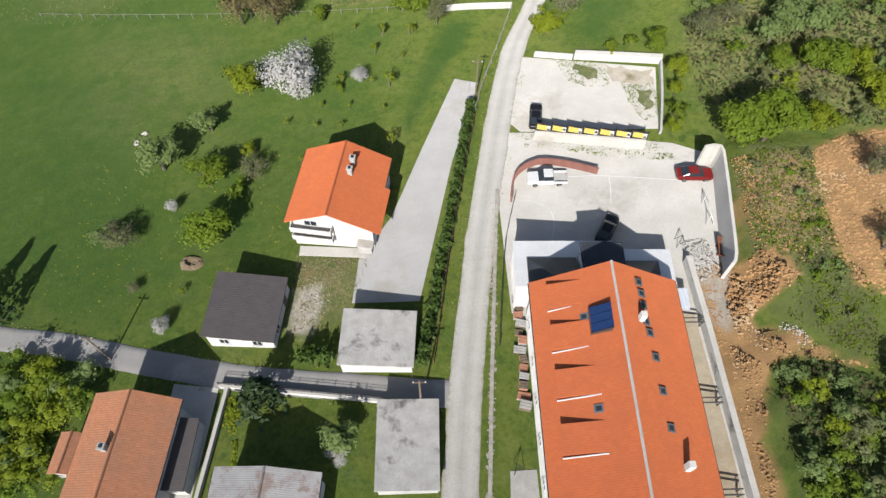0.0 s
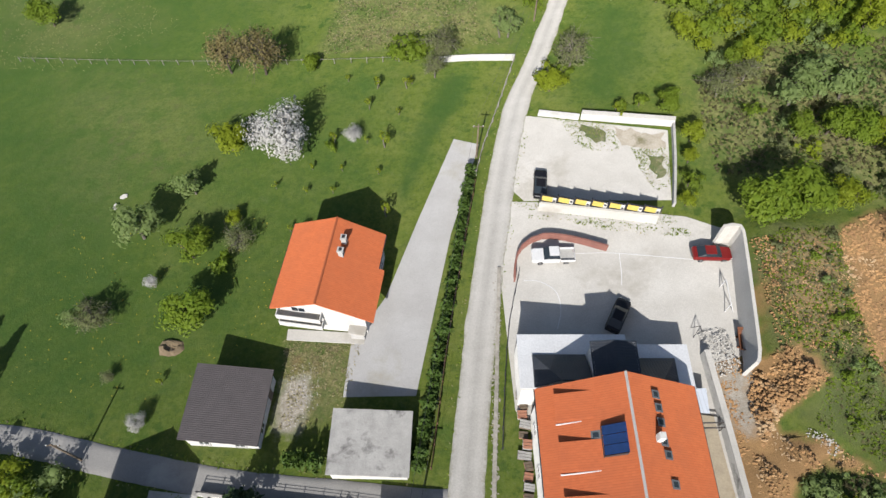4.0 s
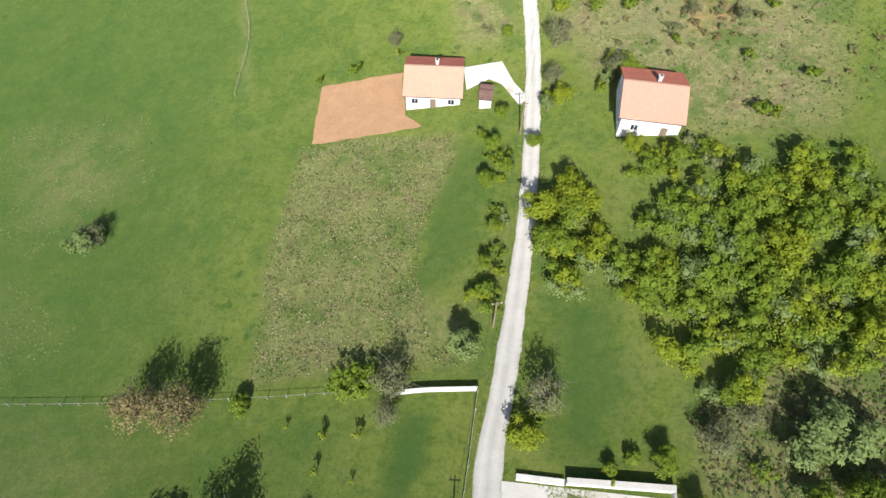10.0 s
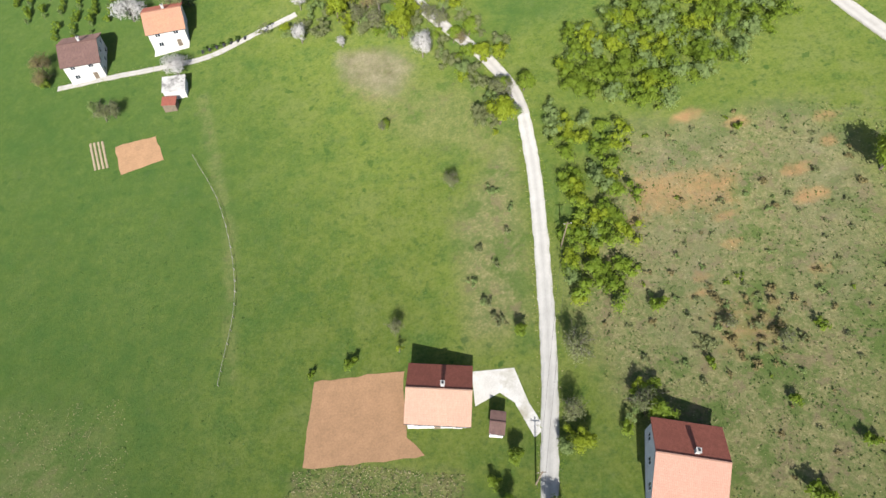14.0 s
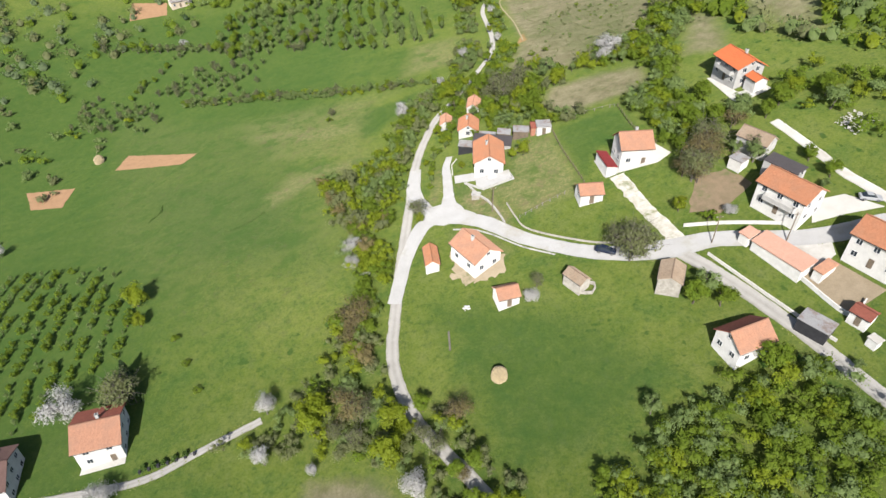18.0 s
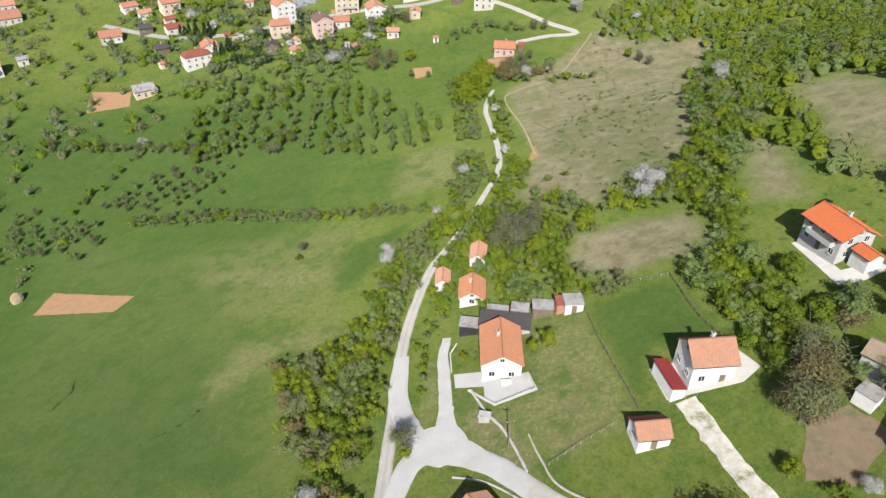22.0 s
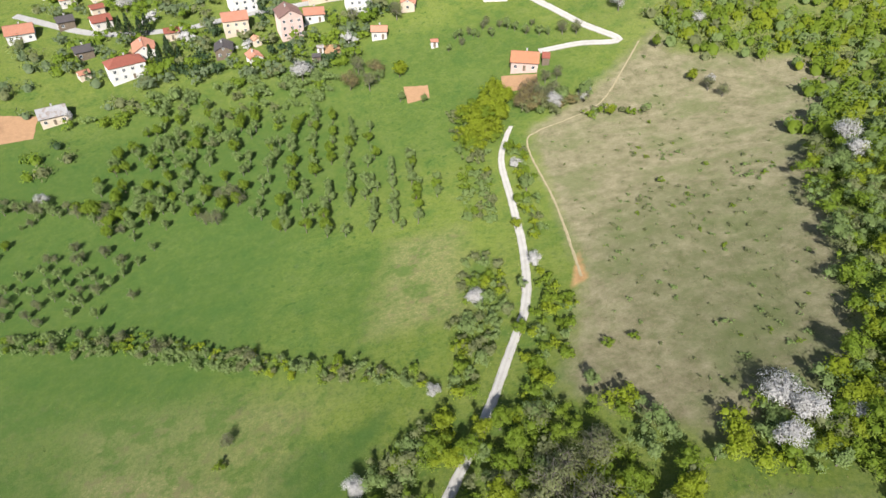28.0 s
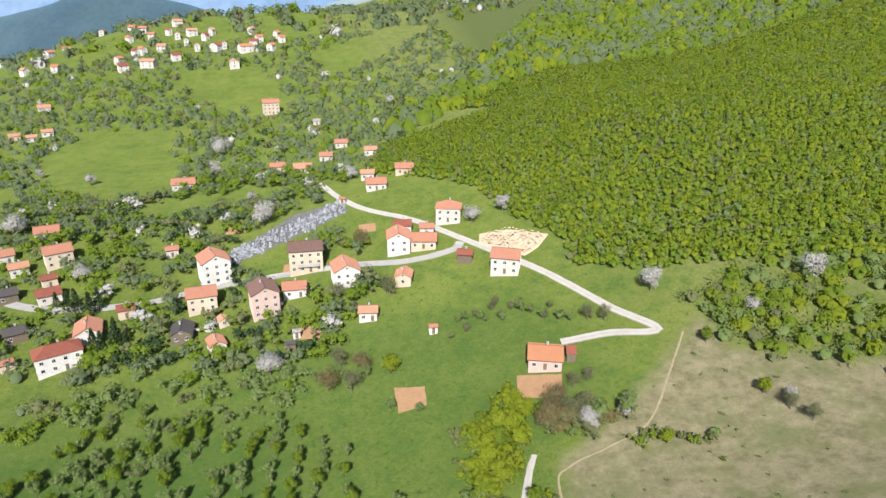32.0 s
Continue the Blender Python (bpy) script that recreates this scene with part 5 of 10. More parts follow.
def thicket(name, poly, gap, wide, tall, mats, label, sprays=60, size=0.42, seed=1, category="thicket", keep=1.0, openings=()):
    """Woodland or scrub as many leafy crowns in one sheet per leaf colour; mats is a list of (material, share)."""
    rng = np.random.default_rng(seed)
    gx, gy = spots(poly, gap, rng, keep)
    ok = clear(gx, gy, 0.35 * wide[0])
    for gap_poly in openings:
        ok &= ~inside(gx, gy, gap_poly)
    gx, gy = gx[ok], gy[ok]
    z = land(gx, gy)
    share = np.cumsum([m[1] for m in mats])
    kind = np.searchsorted(share / share[-1], rng.random(len(gx)) * 0.999)
    out = []
    for k, (mat, _) in enumerate(mats):
        i = np.nonzero(kind == k)[0]
        if not len(i):
            continue
        w = wide[0] + (wide[1] - wide[0]) * rng.random(len(i))
        h = tall[0] + (tall[1] - tall[0]) * rng.random(len(i))
        per = 5 if size > 0.7 else 8
        base = np.stack([gx[i], gy[i], z[i]], 1)
        off = rng.normal(size=(len(i), per, 3)) * 0.36
        off[:, :, 2] = rng.random((len(i), per)) * 0.42 + 0.38
        c = base[:, None] + off * np.stack([w, w, h], 1)[:, None]
        rad = (w * (0.5 if per == 5 else 0.4))[:, None] * (0.6 + 0.6 * rng.random((len(i), per)))
        core = np.repeat(base + np.stack([0 * h, 0 * h, 0.3 * h], 1), per, axis=0)
        near = size <= 0.45
        q, tint = leaves(rng, c.reshape(-1, 3), rad.ravel(), len(i) * int(sprays * (2.4 if near else 1)), size * (0.68 if near else 1), 0.85, 0.62, core, np.repeat(rng.random(len(i)), per))
        keep_in = 1 if size > 0.7 else per
        c2 = c[:, :keep_in].reshape(-1, 3) if keep_in > 1 else base + np.stack([0 * h, 0 * h, 0.36 * h], 1)
        r2 = rad[:, :keep_in].ravel() * 0.48 if keep_in > 1 else 0.42 * w
        q2, tint2 = masses(c2, r2, 0.85 if keep_in > 1 else 1.1, np.repeat(rng.random(len(i)) * 0.7, keep_in))
        q, tint = np.concatenate([q, q2]), np.concatenate([tint, tint2])
        out.append(tagged(new(name, quad_mesh(name, q, mat, tint)), label, category, kind="stuff"))
    return out


# ---- single trees ----
tree("lime", -30.2, 72.4, 5, spread=1.4)
tree("blossom", -22.1, 70.9, 8.5, spread=1.12)
tree("blossom", -12.5, 72.4, 2.8)
for kind, x, y, h, w in (("broad", 36.4, 53.9, 6.5, 1.25), ("broad", 39.4, 53.0, 7, 1.3), ("broad", 41.8, 55.2, 5.5, 1.2), ("lime", 46.3, 54.9, 4, 1.2), ("lime", 54.2, 58.2, 5, 1.2), ("olive", 44.9, 70.6, 5.5, 1.45), ("olive", 48.2, 71.6, 6, 1.5),
                         ("olive", 50.8, 70.6, 5, 1.4), ("lime", 31.9, 66.4, 3.6, 1.1), ("lime", 31.0, 63.0, 2.6, 1), ("bush", 30.4, 59.4, 2.4, 1), ("lime", 29.6, 56.6, 2.6, 1.1), ("bush", 24.0, 72.9, 2, 0.8), ("broad", 29.4, 72.4, 3.4, 0.8),
                         ("bush", 26.6, 73.4, 1.8, 1), ("lime", 15.2, 78.1, 4.4, 1.35), ("bush", 17.4, 80.4, 2.2, 1), ("russet", -34.0, 90.4, 8, 0.98), ("russet", -28.0, 89.0, 8.5, 1.0), ("budding", 36.5, 73.4, 4.5, 1.3), ("budding", 40.3, 75.6, 4, 1.2), ("lime", 40.9, 78.4, 4.5, 1.1), ("broad", 49.9, 64.2, 5, 1.3), ("broad", 44.2, 65.2, 4.4, 1.2), ("lime", 32.2, 93.6, 3.4, 1), ("olive", 10.1, 90.6, 4.5, 1.2), ("bush", -5.7, 89.6, 3.2, 1.3),
                         ("bush", -3.2, 89.8, 3, 1.2), ("budding", -0.4, 88.0, 5.5, 1.2)):
    tree(kind, x, y, h, spread=w)
tree("young", -7.9, 70.5, 3.2)
tree("young", -15.3, 72.2, 2.5)
tree("olive", -34.1, 64.6, 4.5, spread=1.4)
tree("lime", -27.3, 59.0, 2.2, spread=1.4)
tree("olive", -39.5, 57.3, 6.5, spread=1.4)
tree("broad", -31.7, 53.5, 5, spread=1.4)
tree("bush", -27.4, 51.7, 2.5)
tree("broad", -29.3, 43.8, 5.5, spread=1.4)
tree("blossom", -35.7, 49.3, 2.2)
tree("budding", -41.3, 44.0, 4, spread=1.4)
tree("olive", -43.8, 44.6, 3, spread=1.4)
tree("budding", -25.6, 55.1, 3.5, spread=1.4)
tree("young", -7.1, 58.3, 3)
tree("budding", -17.8, 56.4, 2)
tree("blossom", -32.8, 31.4, 2.4)
tree("young", -31.6, 36.2, 1.6)
tree("budding", -37.8, 37.0, 1.6, spread=1.4)
tree("hedge_shrub", -15.5, 27.2, 2.7, "row of thujas by the garage", 0.8)
tree("hedge_shrub", -14.2, 26.9, 3.0, "row of thujas by the garage", 0.8)
tree("hedge_shrub", -12.8, 26.8, 2.8, "row of thujas by the garage", 0.8)
tree("olive", -9.9, 17.4, 5.2, spread=1.15)
tree("blossom", -10.6, 16.2, 2.6, spread=1.0)
tree("conifer", -19.6, 22.1, 6.5, spread=1.75)
tree("broad", 39.3, 78.2, 4)
tree("lime", 52.6, 62.6, 5)
tree("broad", 47.8, 65.4, 5)
tree("lime", 24.0, 72.4, 1.6)
tree("broad", 30.3, 73.0, 3)
tree("budding", 49.7, 46.5, 5)
tree("budding", 47.8, 36.7, 4.5)
tree("bush", -15.6, 71.0, 1.5)
tree("bush", -20.6, 89.0, 2.6)
tree("bush", -7.0, 88.6, 2.2)
tree("budding", -1.0, 83.7, 4.5)
tree("young", -9.7, 82.8, 2.6)
tree("young", -5.1, 82.0, 2.6)
tree("young", -10.6, 78.4, 2.3)
tree("budding", 18.4, 82.4, 6.5)
tree("young", 23.5, 72.8, 2)
tree("broad", 29.7, 72.0, 3)
tree("broad", -72.2, 109.8, 6, spread=1.2)
tree("bush", 13.8, 98.7, 2.5)
tree("budding", 9.2, 92.5, 3)
tree("olive", -48.5, 121.9, 5.5, spread=1.4)
tree("budding", -46.8, 123.0, 5, spread=1.2)
tree("olive", 9.0, 90.9, 5.5)
tree("budding", -0.1, 87.2, 4)
tree("bush", -4.7, 88.2, 3)
tree("lime", 28.9, 109.3, 6.5)
tree("broad", 23.0, 103.8, 5)
tree("broad", 16.9, 109.1, 3)
tree("broad", 14.9, 102.9, 3)
tree("lime", 56.3, 81.4, 6)
tree("bush", 30.1, 72.0, 2.5)
tree("young", 23.8, 71.2, 2)
tree("bush", -20.6, 89.6, 2.2)
tree("budding", 20.7, 183.4, 4)
tree("bush", 10.1, 201.6, 2)
tree("budding", 7.1, 155.5, 3.6)
tree("young", 7.4, 151.5, 2.5)
tree("bush", -0.8, 150.9, 2.2)
tree("bush", -7.6, 150.4, 1.4)
tree("broad", 43.7, 132.7, 5)
tree("budding", 42.2, 134.5, 5)
tree("bush", 59.3, 118.4, 3)
tree("bush", 49.1, 149.8, 2.6)
tree("broad", 90.1, 165.3, 8)
tree("bush", 70.0, 140.9, 1.8)
tree("budding", 64.2, 139.9, 3)
tree("budding", 57.8, 144.0, 3)
tree("budding", 34.6, 145.0, 6.5)
tree("budding", 32.2, 135.5, 5)
tree("lime", 32.1, 130.7, 4.5)
tree("broad", 22.4, 130.6, 3.5)
tree("broad", 19.9, 124.3, 3.5)
tree("bush", 20.5, 120.8, 2.6)
tree("broad", 17.8, 117.6, 3.5)
tree("broad", 27.4, 150.3, 3)
tree("bush", 68.3, 123.7, 2)
tree("bush", 61.7, 130.9, 1.8)
tree("bush", 53.3, 138.8, 1.6)
tree("budding", -52.5, 220.7, 5)
tree("russet", -68.9, 235.7, 5)
tree("bush", 73.1, 180.9, 1.6)
tree("lime", 39.5, 117.2, 4)
tree("broad", 44.4, 113.9, 4)
tree("blossom", -48.8, 252.0, 8, spread=1.1)
tree("conifer", -34.3, 252.4, 6.5)
tree("broad", -38.3, 254.7, 6)
tree("blossom", -36.4, 230.6, 5.6, spread=1.1)
tree("russet", -69.7, 240.2, 5.5)
tree("lime", -37.8, 274.6, 4.5)
tree("budding", -50.3, 221.2, 5)
tree("olive", -55.4, 223.1, 4)
tree("budding", 9.3, 201.2, 2.6)
tree("russet", 29.6, 231.9, 5.5)
tree("olive", 62.3, 223.7, 5)
tree("russet", 11.1, 253.7, 5.5)
tree("blossom", -6.5, 242.3, 6, spread=0.7)
tree("lime", 2.3, 235.6, 8, spread=0.75)
tree("lime", 16.3, 226.0, 8, spread=0.85)
tree("blossom", -6.6, 231.7, 5.4, spread=0.8)
tree("blossom", 2.6, 227.4, 3.4, spread=0.8)
tree("blossom", 20.0, 219.0, 7, spread=0.75)
tree("budding", 24.6, 226.2, 5.5)
tree("budding", 22.7, 228.9, 5)
tree("russet", 28.4, 220.2, 3.4)
tree("olive", 27.3, 210.3, 5)
tree("lime", 32.7, 195.7, 7)
tree("budding", 34.1, 202.7, 5.5)
tree("budding", 10.3, 230.9, 5.5)
tree("budding", 6.8, 233.4, 5)
tree("olive", 15.8, 236.7, 5)
tree("bush", -28.6, 267.0, 1.8)
tree("bush", -24.8, 259.3, 1.6)
tree("bush", -21.3, 251.4, 1.6)
tree("bush", -68.8, 235.4, 3)
tree("bush", 30.0, 216.2, 3)
tree("olive", 96.7, 222.0, 3)
tree("blossom", 12.0, 276.1, 4)
tree("blossom", -94.0, 328.7, 4.5)
tree("budding", 70.1, 257.3, 9, spread=1.25)
tree("budding", 68.0, 260.6, 7)
tree("russet", 90.0, 272.2, 6.5)
tree("russet", 88.0, 275.4, 6)
tree("lime", 83.5, 266.5, 3)
tree("blossom", 92.1, 261.5, 2.2)
tree("budding", 102.9, 274.9, 5.5)
tree("budding", 50.3, 256.5, 4)
tree("lime", 55.6, 303.0, 3.4)
tree("blossom", 31.9, 356.7, 3.4)
tree("olive", 17.1, 314.8, 5)
tree("russet", 12.1, 256.4, 5.5)
tree("olive", 13.1, 252.9, 5)
tree("olive", 100.2, 277.5, 4)
tree("olive", 111.0, 260.4, 3)
tree("lime", 77.1, 339.6, 5)
tree("blossom", 96.2, 351.6, 6.5)
tree("blossom", 59.3, 398.1, 4)
tree("blossom", 46.7, 374.2, 3.2)
tree("blossom", -63.8, 484.2, 4.8)
tree("blossom", 31.1, 351.4, 5.2)
tree("budding", 89.1, 273.0, 8.5)
tree("russet", 104.0, 286.5, 6)
tree("russet", 95.6, 280.4, 6.5)
tree("bush", 6.5, 370.0, 2)
tree("blossom", 396.3, 639.2, 8)
tree("broad", 111.7, 285.9, 5)
tree("broad", 116.3, 289.2, 4)
tree("olive", 73.4, 366.2, 4)
tree("olive", 97.6, 339.5, 5)
tree("blossom", 59.1, 397.9, 4.2)
tree("blossom", 74.0, 406.2, 4)
tree("blossom", 31.5, 356.4, 4.6)
tree("blossom", 97.9, 347.5, 6.5)
tree("blossom", 93.9, 344.7, 5.5)
tree("lime", 97.0, 341.5, 4.5)
tree("blossom", 104.3, 345.1, 3.4)
tree("budding", 7.5, 375.5, 3.4)
tree("budding", -6.2, 460.2, 5.5)
tree("budding", -9.7, 461.2, 5)
tree("russet", 46.2, 530.9, 7)
tree("budding", 39.9, 534.1, 7.5)
tree("lime", 56.0, 528.8, 5.5)
tree("blossom", 16.3, 538.9, 5.5)
tree("blossom", -66.6, 531.2, 4)
tree("blossom", 153.4, 420.9, 7)
tree("blossom", 148.8, 410.7, 6)
tree("lime", 77.7, 476.9, 8)
tree("lime", 76.0, 482.8, 7)
tree("blossom", 114.6, 492.6, 4)
tree("olive", 115.9, 493.9, 6)
tree("blossom", 82.4, 458.3, 4)
tree("olive", 82.3, 443.2, 6)
tree("broad", 83.0, 468.1, 4.5)
tree("russet", 94.0, 495.4, 6)
tree("russet", 98.0, 492.1, 6)
tree("bush", 79.4, 374.5, 2)
tree("bush", 83.9, 374.0, 1.8)
tree("bush", 113.2, 428.7, 1.6)
tree("broad", 29.0, 390.0, 3)
tree("bush", 126.8, 467.2, 1.2)
tree("bush", 137.8, 415.5, 1.2)
tree("bush", 126.2, 431.4, 1.2)
tree("broad", 109.4, 355.3, 6)
tree("lime", 114.8, 358.2, 5)
tree("blossom", 141.3, 538.9, 9)
tree("blossom", 186.7, 523.7, 10)
tree("blossom", 163.8, 518.7, 5)
tree("blossom", 18.5, 536.5, 8.5)
tree("russet", 36.2, 524.7, 8)
tree("budding", 43.2, 522.0, 8)
tree("lime", 54.8, 527.0, 6)
tree("olive", 47.2, 527.4, 5)
tree("blossom", 112.6, 489.6, 4)
tree("olive", 113.2, 489.4, 7.5)
tree("budding", 104.2, 504.8, 5.5)
tree("budding", 108.7, 506.2, 5)
tree("lime", 118.2, 477.5, 4.5)
tree("blossom", 6.7, 639.6, 12)
tree("blossom", -2.2, 673.8, 6)
tree("blossom", -35.8, 789.0, 13)
tree("blossom", -31.1, 740.5, 9)
tree("blossom", 94.6, 607.7, 8)
tree("blossom", 108.2, 610.6, 8)
tree("blossom", -102.4, 655.4, 11)
tree("blossom", -60.5, 610.3, 8)
tree("blossom", 46.1, 684.5, 8)
tree("conifer", -59.1, 590.1, 9)
tree("conifer", -54.3, 587.4, 11)
tree("conifer", -49.9, 585.8, 10)
tree("conifer", -48.1, 589.6, 9)
tree("conifer", -64.2, 593.6, 7)
tree("russet", 49.2, 607.1, 8)
tree("budding", 57.9, 568.9, 8)
tree("budding", 39.8, 573.1, 7)
tree("blossom", -136.6, 765.2, 6)
tree("blossom", -100.2, 742.3, 7)
tree("olive", 98.8, 543.9, 5)
tree("budding", 117.7, 532.3, 6)
tree("budding", 122.5, 530.5, 6)
tree("olive", 92.6, 541.5, 4)
tree("olive", 85.7, 544.0, 4)
tree("olive", 104.9, 538.5, 4.5)
tree("olive", 109.5, 535.3, 4.5)
tree("olive", 80.4, 545.8, 4)
tree("olive", 112.8, 534.1, 4)
tree("broad", 145.6, 510.8, 5)
tree("lime", 85.2, 502.0, 8)
tree("lime", 80.4, 494.6, 8)
tree("lime", 76.0, 487.5, 7.5)
tree("lime", 84.5, 487.0, 7)
tree("russet", 94.4, 493.5, 8)
tree("budding", 99.5, 492.9, 8)
tree("budding", 104.3, 493.6, 7.5)
tree("olive", 106.3, 490.6, 7)
tree("olive", 61.2, 508.1, 4)
tree("olive", 53.6, 511.5, 4.5)
tree("budding", 150.4, 478.7, 5)
tree("budding", 152.2, 473.0, 5)
tree("blossom", 153.0, 482.5, 3.5)
tree("lime", 148.3, 486.9, 5)
tree("blossom", 80.6, 886.0, 8)
tree("olive", 142.8, 795.3, 7)
tree("conifer", -67.7, 576.7, 6)
for x, y in ((-22.5, 64.4), (-18.2, 63.2), (-14.5, 62.9), (-17.8, 67.4), (-13.6, 66.8), (-8.5, 65.6), (-19.5, 56.9), (-6.2, 76.6), (-14.3, 85.0), (-19.7, 89.4), (-9.4, 82.9), (-4.4, 82.9), (-10.5, 71.5)):
    tree("young", x, y, 1.5, group="saplings in rows")


# ---- the hill village ----
house(86.1, 615.2, -13, 11.0, 9.4, 6.0, 2.5, VILLAGE_TILE, PLASTER, storeys=2, sides="fl", label="two-storey white house with an orange tiled roof", category="house", name="house", hip=True)
house(63.6, 600.6, 87, 11.5, 9.7, 6.0, 2.6, VILLAGE_TILE, WHITE, storeys=2, sides="lf", label="two-storey white house with an orange tiled roof", category="house", name="house", balcony=True)
house(73.7, 599.2, -9, 10.7, 9.1, 3.2, 2.4, VILLAGE_TILE, CREAM, storeys=1, sides="fl", label="single-storey cream house with an orange tiled roof", category="house", name="house")
house(66.4, 613.8, -3, 7.9, 6.7, 3.2, 1.8, RED_TILE, PLASTER, storeys=1, sides="fl", label="single-storey white house with a dark red tiled roof", category="house", name="house")
house(75.8, 607.6, -5, 6.4, 5.5, 3.2, 1.5, VILLAGE_TILE, WHITE, storeys=1, sides="fl", label="single-storey white house with an orange tiled roof", category="house", name="house")
house(87.4, 582.4, -17, 6.4, 5.4, 3.2, 1.5, RED_TILE, WOOD, storeys=1, sides="fl", label="single-storey timber house with a dark red tiled roof", category="house", name="house")
house(100.4, 570.7, -21, 10.9, 9.3, 6.0, 2.5, VILLAGE_TILE, PLASTER, storeys=2, sides="fl", label="two-storey white house with an orange tiled roof", category="house", name="house")
house(42.3, 584.6, 99, 11.5, 10.3, 6.0, 2.8, VILLAGE_TILE, WHITE, storeys=2, sides="lf", label="two-storey white house with an orange tiled roof", category="house", name="house", balcony=True)
house(63.6, 576.8, 79, 8.0, 6.6, 3.2, 1.8, VILLAGE_TILE, CREAM, storeys=1, sides="lf", label="single-storey cream house with an orange tiled roof", category="house", name="house")
house(49.7, 558.6, -5, 6.9, 5.9, 3.2, 1.6, FADED_TILE, PLASTER, storeys=1, sides="fl", label="single-storey white house with a faded clay tile roof", category="house", name="house")
house(70.1, 543.3, -1, 3.1, 2.6, 2.4, 0.8, VILLAGE_TILE, WHITE, storeys=1, sides="fl", chimneys=(), over=0.25, label="small shed with an orange tiled roof", category="shed", name="shed")
house(27.2, 598.9, 4, 13.5, 10.0, 8.8, 2.7, BROWN_TILE, CREAM, storeys=3, sides="fl", label="three-storey cream house with a brown tiled roof", category="house", name="house", balcony=True)
house(58.0, 662.7, 2, 10.2, 8.7, 3.2, 2.3, VILLAGE_TILE, PLASTER, storeys=1, sides="fl", label="single-storey white house with an orange tiled roof", category="house", name="house")
house(54.7, 682.2, -2, 7.4, 6.3, 3.2, 1.7, FADED_TILE, WHITE, storeys=1, sides="fl", label="single-storey white house with a faded clay tile roof", category="house", name="house")
house(73.1, 679.0, -3, 9.6, 8.2, 3.2, 2.2, VILLAGE_TILE, CREAM, storeys=1, sides="fl", label="single-storey cream house with an orange tiled roof", category="house", name="house")
house(32.8, 741.6, -3, 8.6, 7.3, 3.2, 2.0, VILLAGE_TILE, PLASTER, storeys=1, sides="fl", label="single-storey white house with an orange tiled roof", category="house", name="house")
house(20.0, 720.3, 6, 10.6, 9.0, 3.2, 2.4, FADED_TILE, WHITE, storeys=1, sides="fl", label="single-storey white house with a faded clay tile roof", category="house", name="house")
house(4.9, 733.1, 11, 9.0, 7.6, 3.2, 2.1, VILLAGE_TILE, CREAM, storeys=1, sides="fl", label="single-storey cream house with an orange tiled roof", category="house", name="house")
house(41.4, 773.6, 1, 8.5, 7.2, 3.2, 2.0, VILLAGE_TILE, PLASTER, storeys=1, sides="fl", label="single-storey white house with an orange tiled roof", category="house", name="house")
house(58.4, 735.4, 1, 7.8, 6.6, 3.2, 1.8, FADED_TILE, WHITE, storeys=1, sides="fl", label="single-storey white house with a faded clay tile roof", category="house", name="house")
house(-13.2, 892.8, 9, 13.3, 10.0, 8.8, 2.7, VILLAGE_TILE, CREAM, storeys=3, sides="fl", label="three-storey cream house with an orange tiled roof", category="house", name="house")
house(-44.4, 720.2, 8, 12.8, 10.0, 3.2, 2.7, VILLAGE_TILE, PLASTER, storeys=1, sides="fl", label="single-storey white house with an orange tiled roof", category="house", name="house")
house(-174.2, 876.1, 26, 8.3, 7.1, 3.2, 1.9, FADED_TILE, WHITE, storeys=1, sides="fl", label="single-storey white house with a faded clay tile roof", category="house", name="house")
house(-196.3, 873.9, 26, 8.3, 7.0, 3.2, 1.9, FADED_TILE, CREAM, storeys=1, sides="fl", label="single-storey cream house with a faded clay tile roof", category="house", name="house")
house(-201.6, 944.9, 20, 10.2, 8.7, 3.2, 2.4, FADED_TILE, PLASTER, storeys=1, sides="fl", label="single-storey white house with a faded clay tile roof", category="house", name="house")
house(-88.7, 653.1, 18, 10.5, 8.9, 3.2, 2.4, VILLAGE_TILE, WHITE, storeys=1, sides="fl", label="single-storey white house with an orange tiled roof", category="house", name="house")
house(-75.1, 627.6, 29, 11.1, 9.4, 6.0, 2.5, VILLAGE_TILE, CREAM, storeys=2, sides="fl", label="two-storey cream house with an orange tiled roof", category="house", name="house")
house(-88.3, 622.0, 26, 7.7, 6.5, 3.2, 1.8, FADED_TILE, PLASTER, storeys=1, sides="fl", label="single-storey white house with a faded clay tile roof", category="house", name="house")
house(-99.2, 632.7, 31, 9.3, 7.9, 3.2, 2.1, VILLAGE_TILE, WHITE, storeys=1, sides="fl", label="single-storey white house with an orange tiled roof", category="house", name="house")
house(-73.0, 611.1, 30, 6.2, 5.2, 3.2, 1.4, RED_TILE, CREAM, storeys=1, sides="fl", label="single-storey cream house with a dark red tiled roof", category="house", name="house")
house(-69.2, 600.0, 28, 8.9, 7.6, 3.2, 2.0, RED_TILE, PLASTER, storeys=1, sides="fl", label="single-storey white house with a dark red tiled roof", category="house", name="house")
house(-8.2, 601.2, 112, 11.5, 11.5, 8.8, 3.1, VILLAGE_TILE, WHITE, storeys=3, sides="lf", label="three-storey white house with an orange tiled roof", category="house", name="house", balcony=True)
house(-9.7, 582.4, 12, 11.0, 9.3, 6.0, 2.5, VILLAGE_TILE, CREAM, storeys=2, sides="fl", label="two-storey cream house with an orange tiled roof", category="house", name="house")
house(13.4, 573.9, 105, 11.5, 10.2, 8.8, 2.7, BROWN_TILE, PINK_WALL, storeys=3, sides="lf", label="three-storey pink rendered house with a brown tiled roof", category="house", name="house", balcony=True)
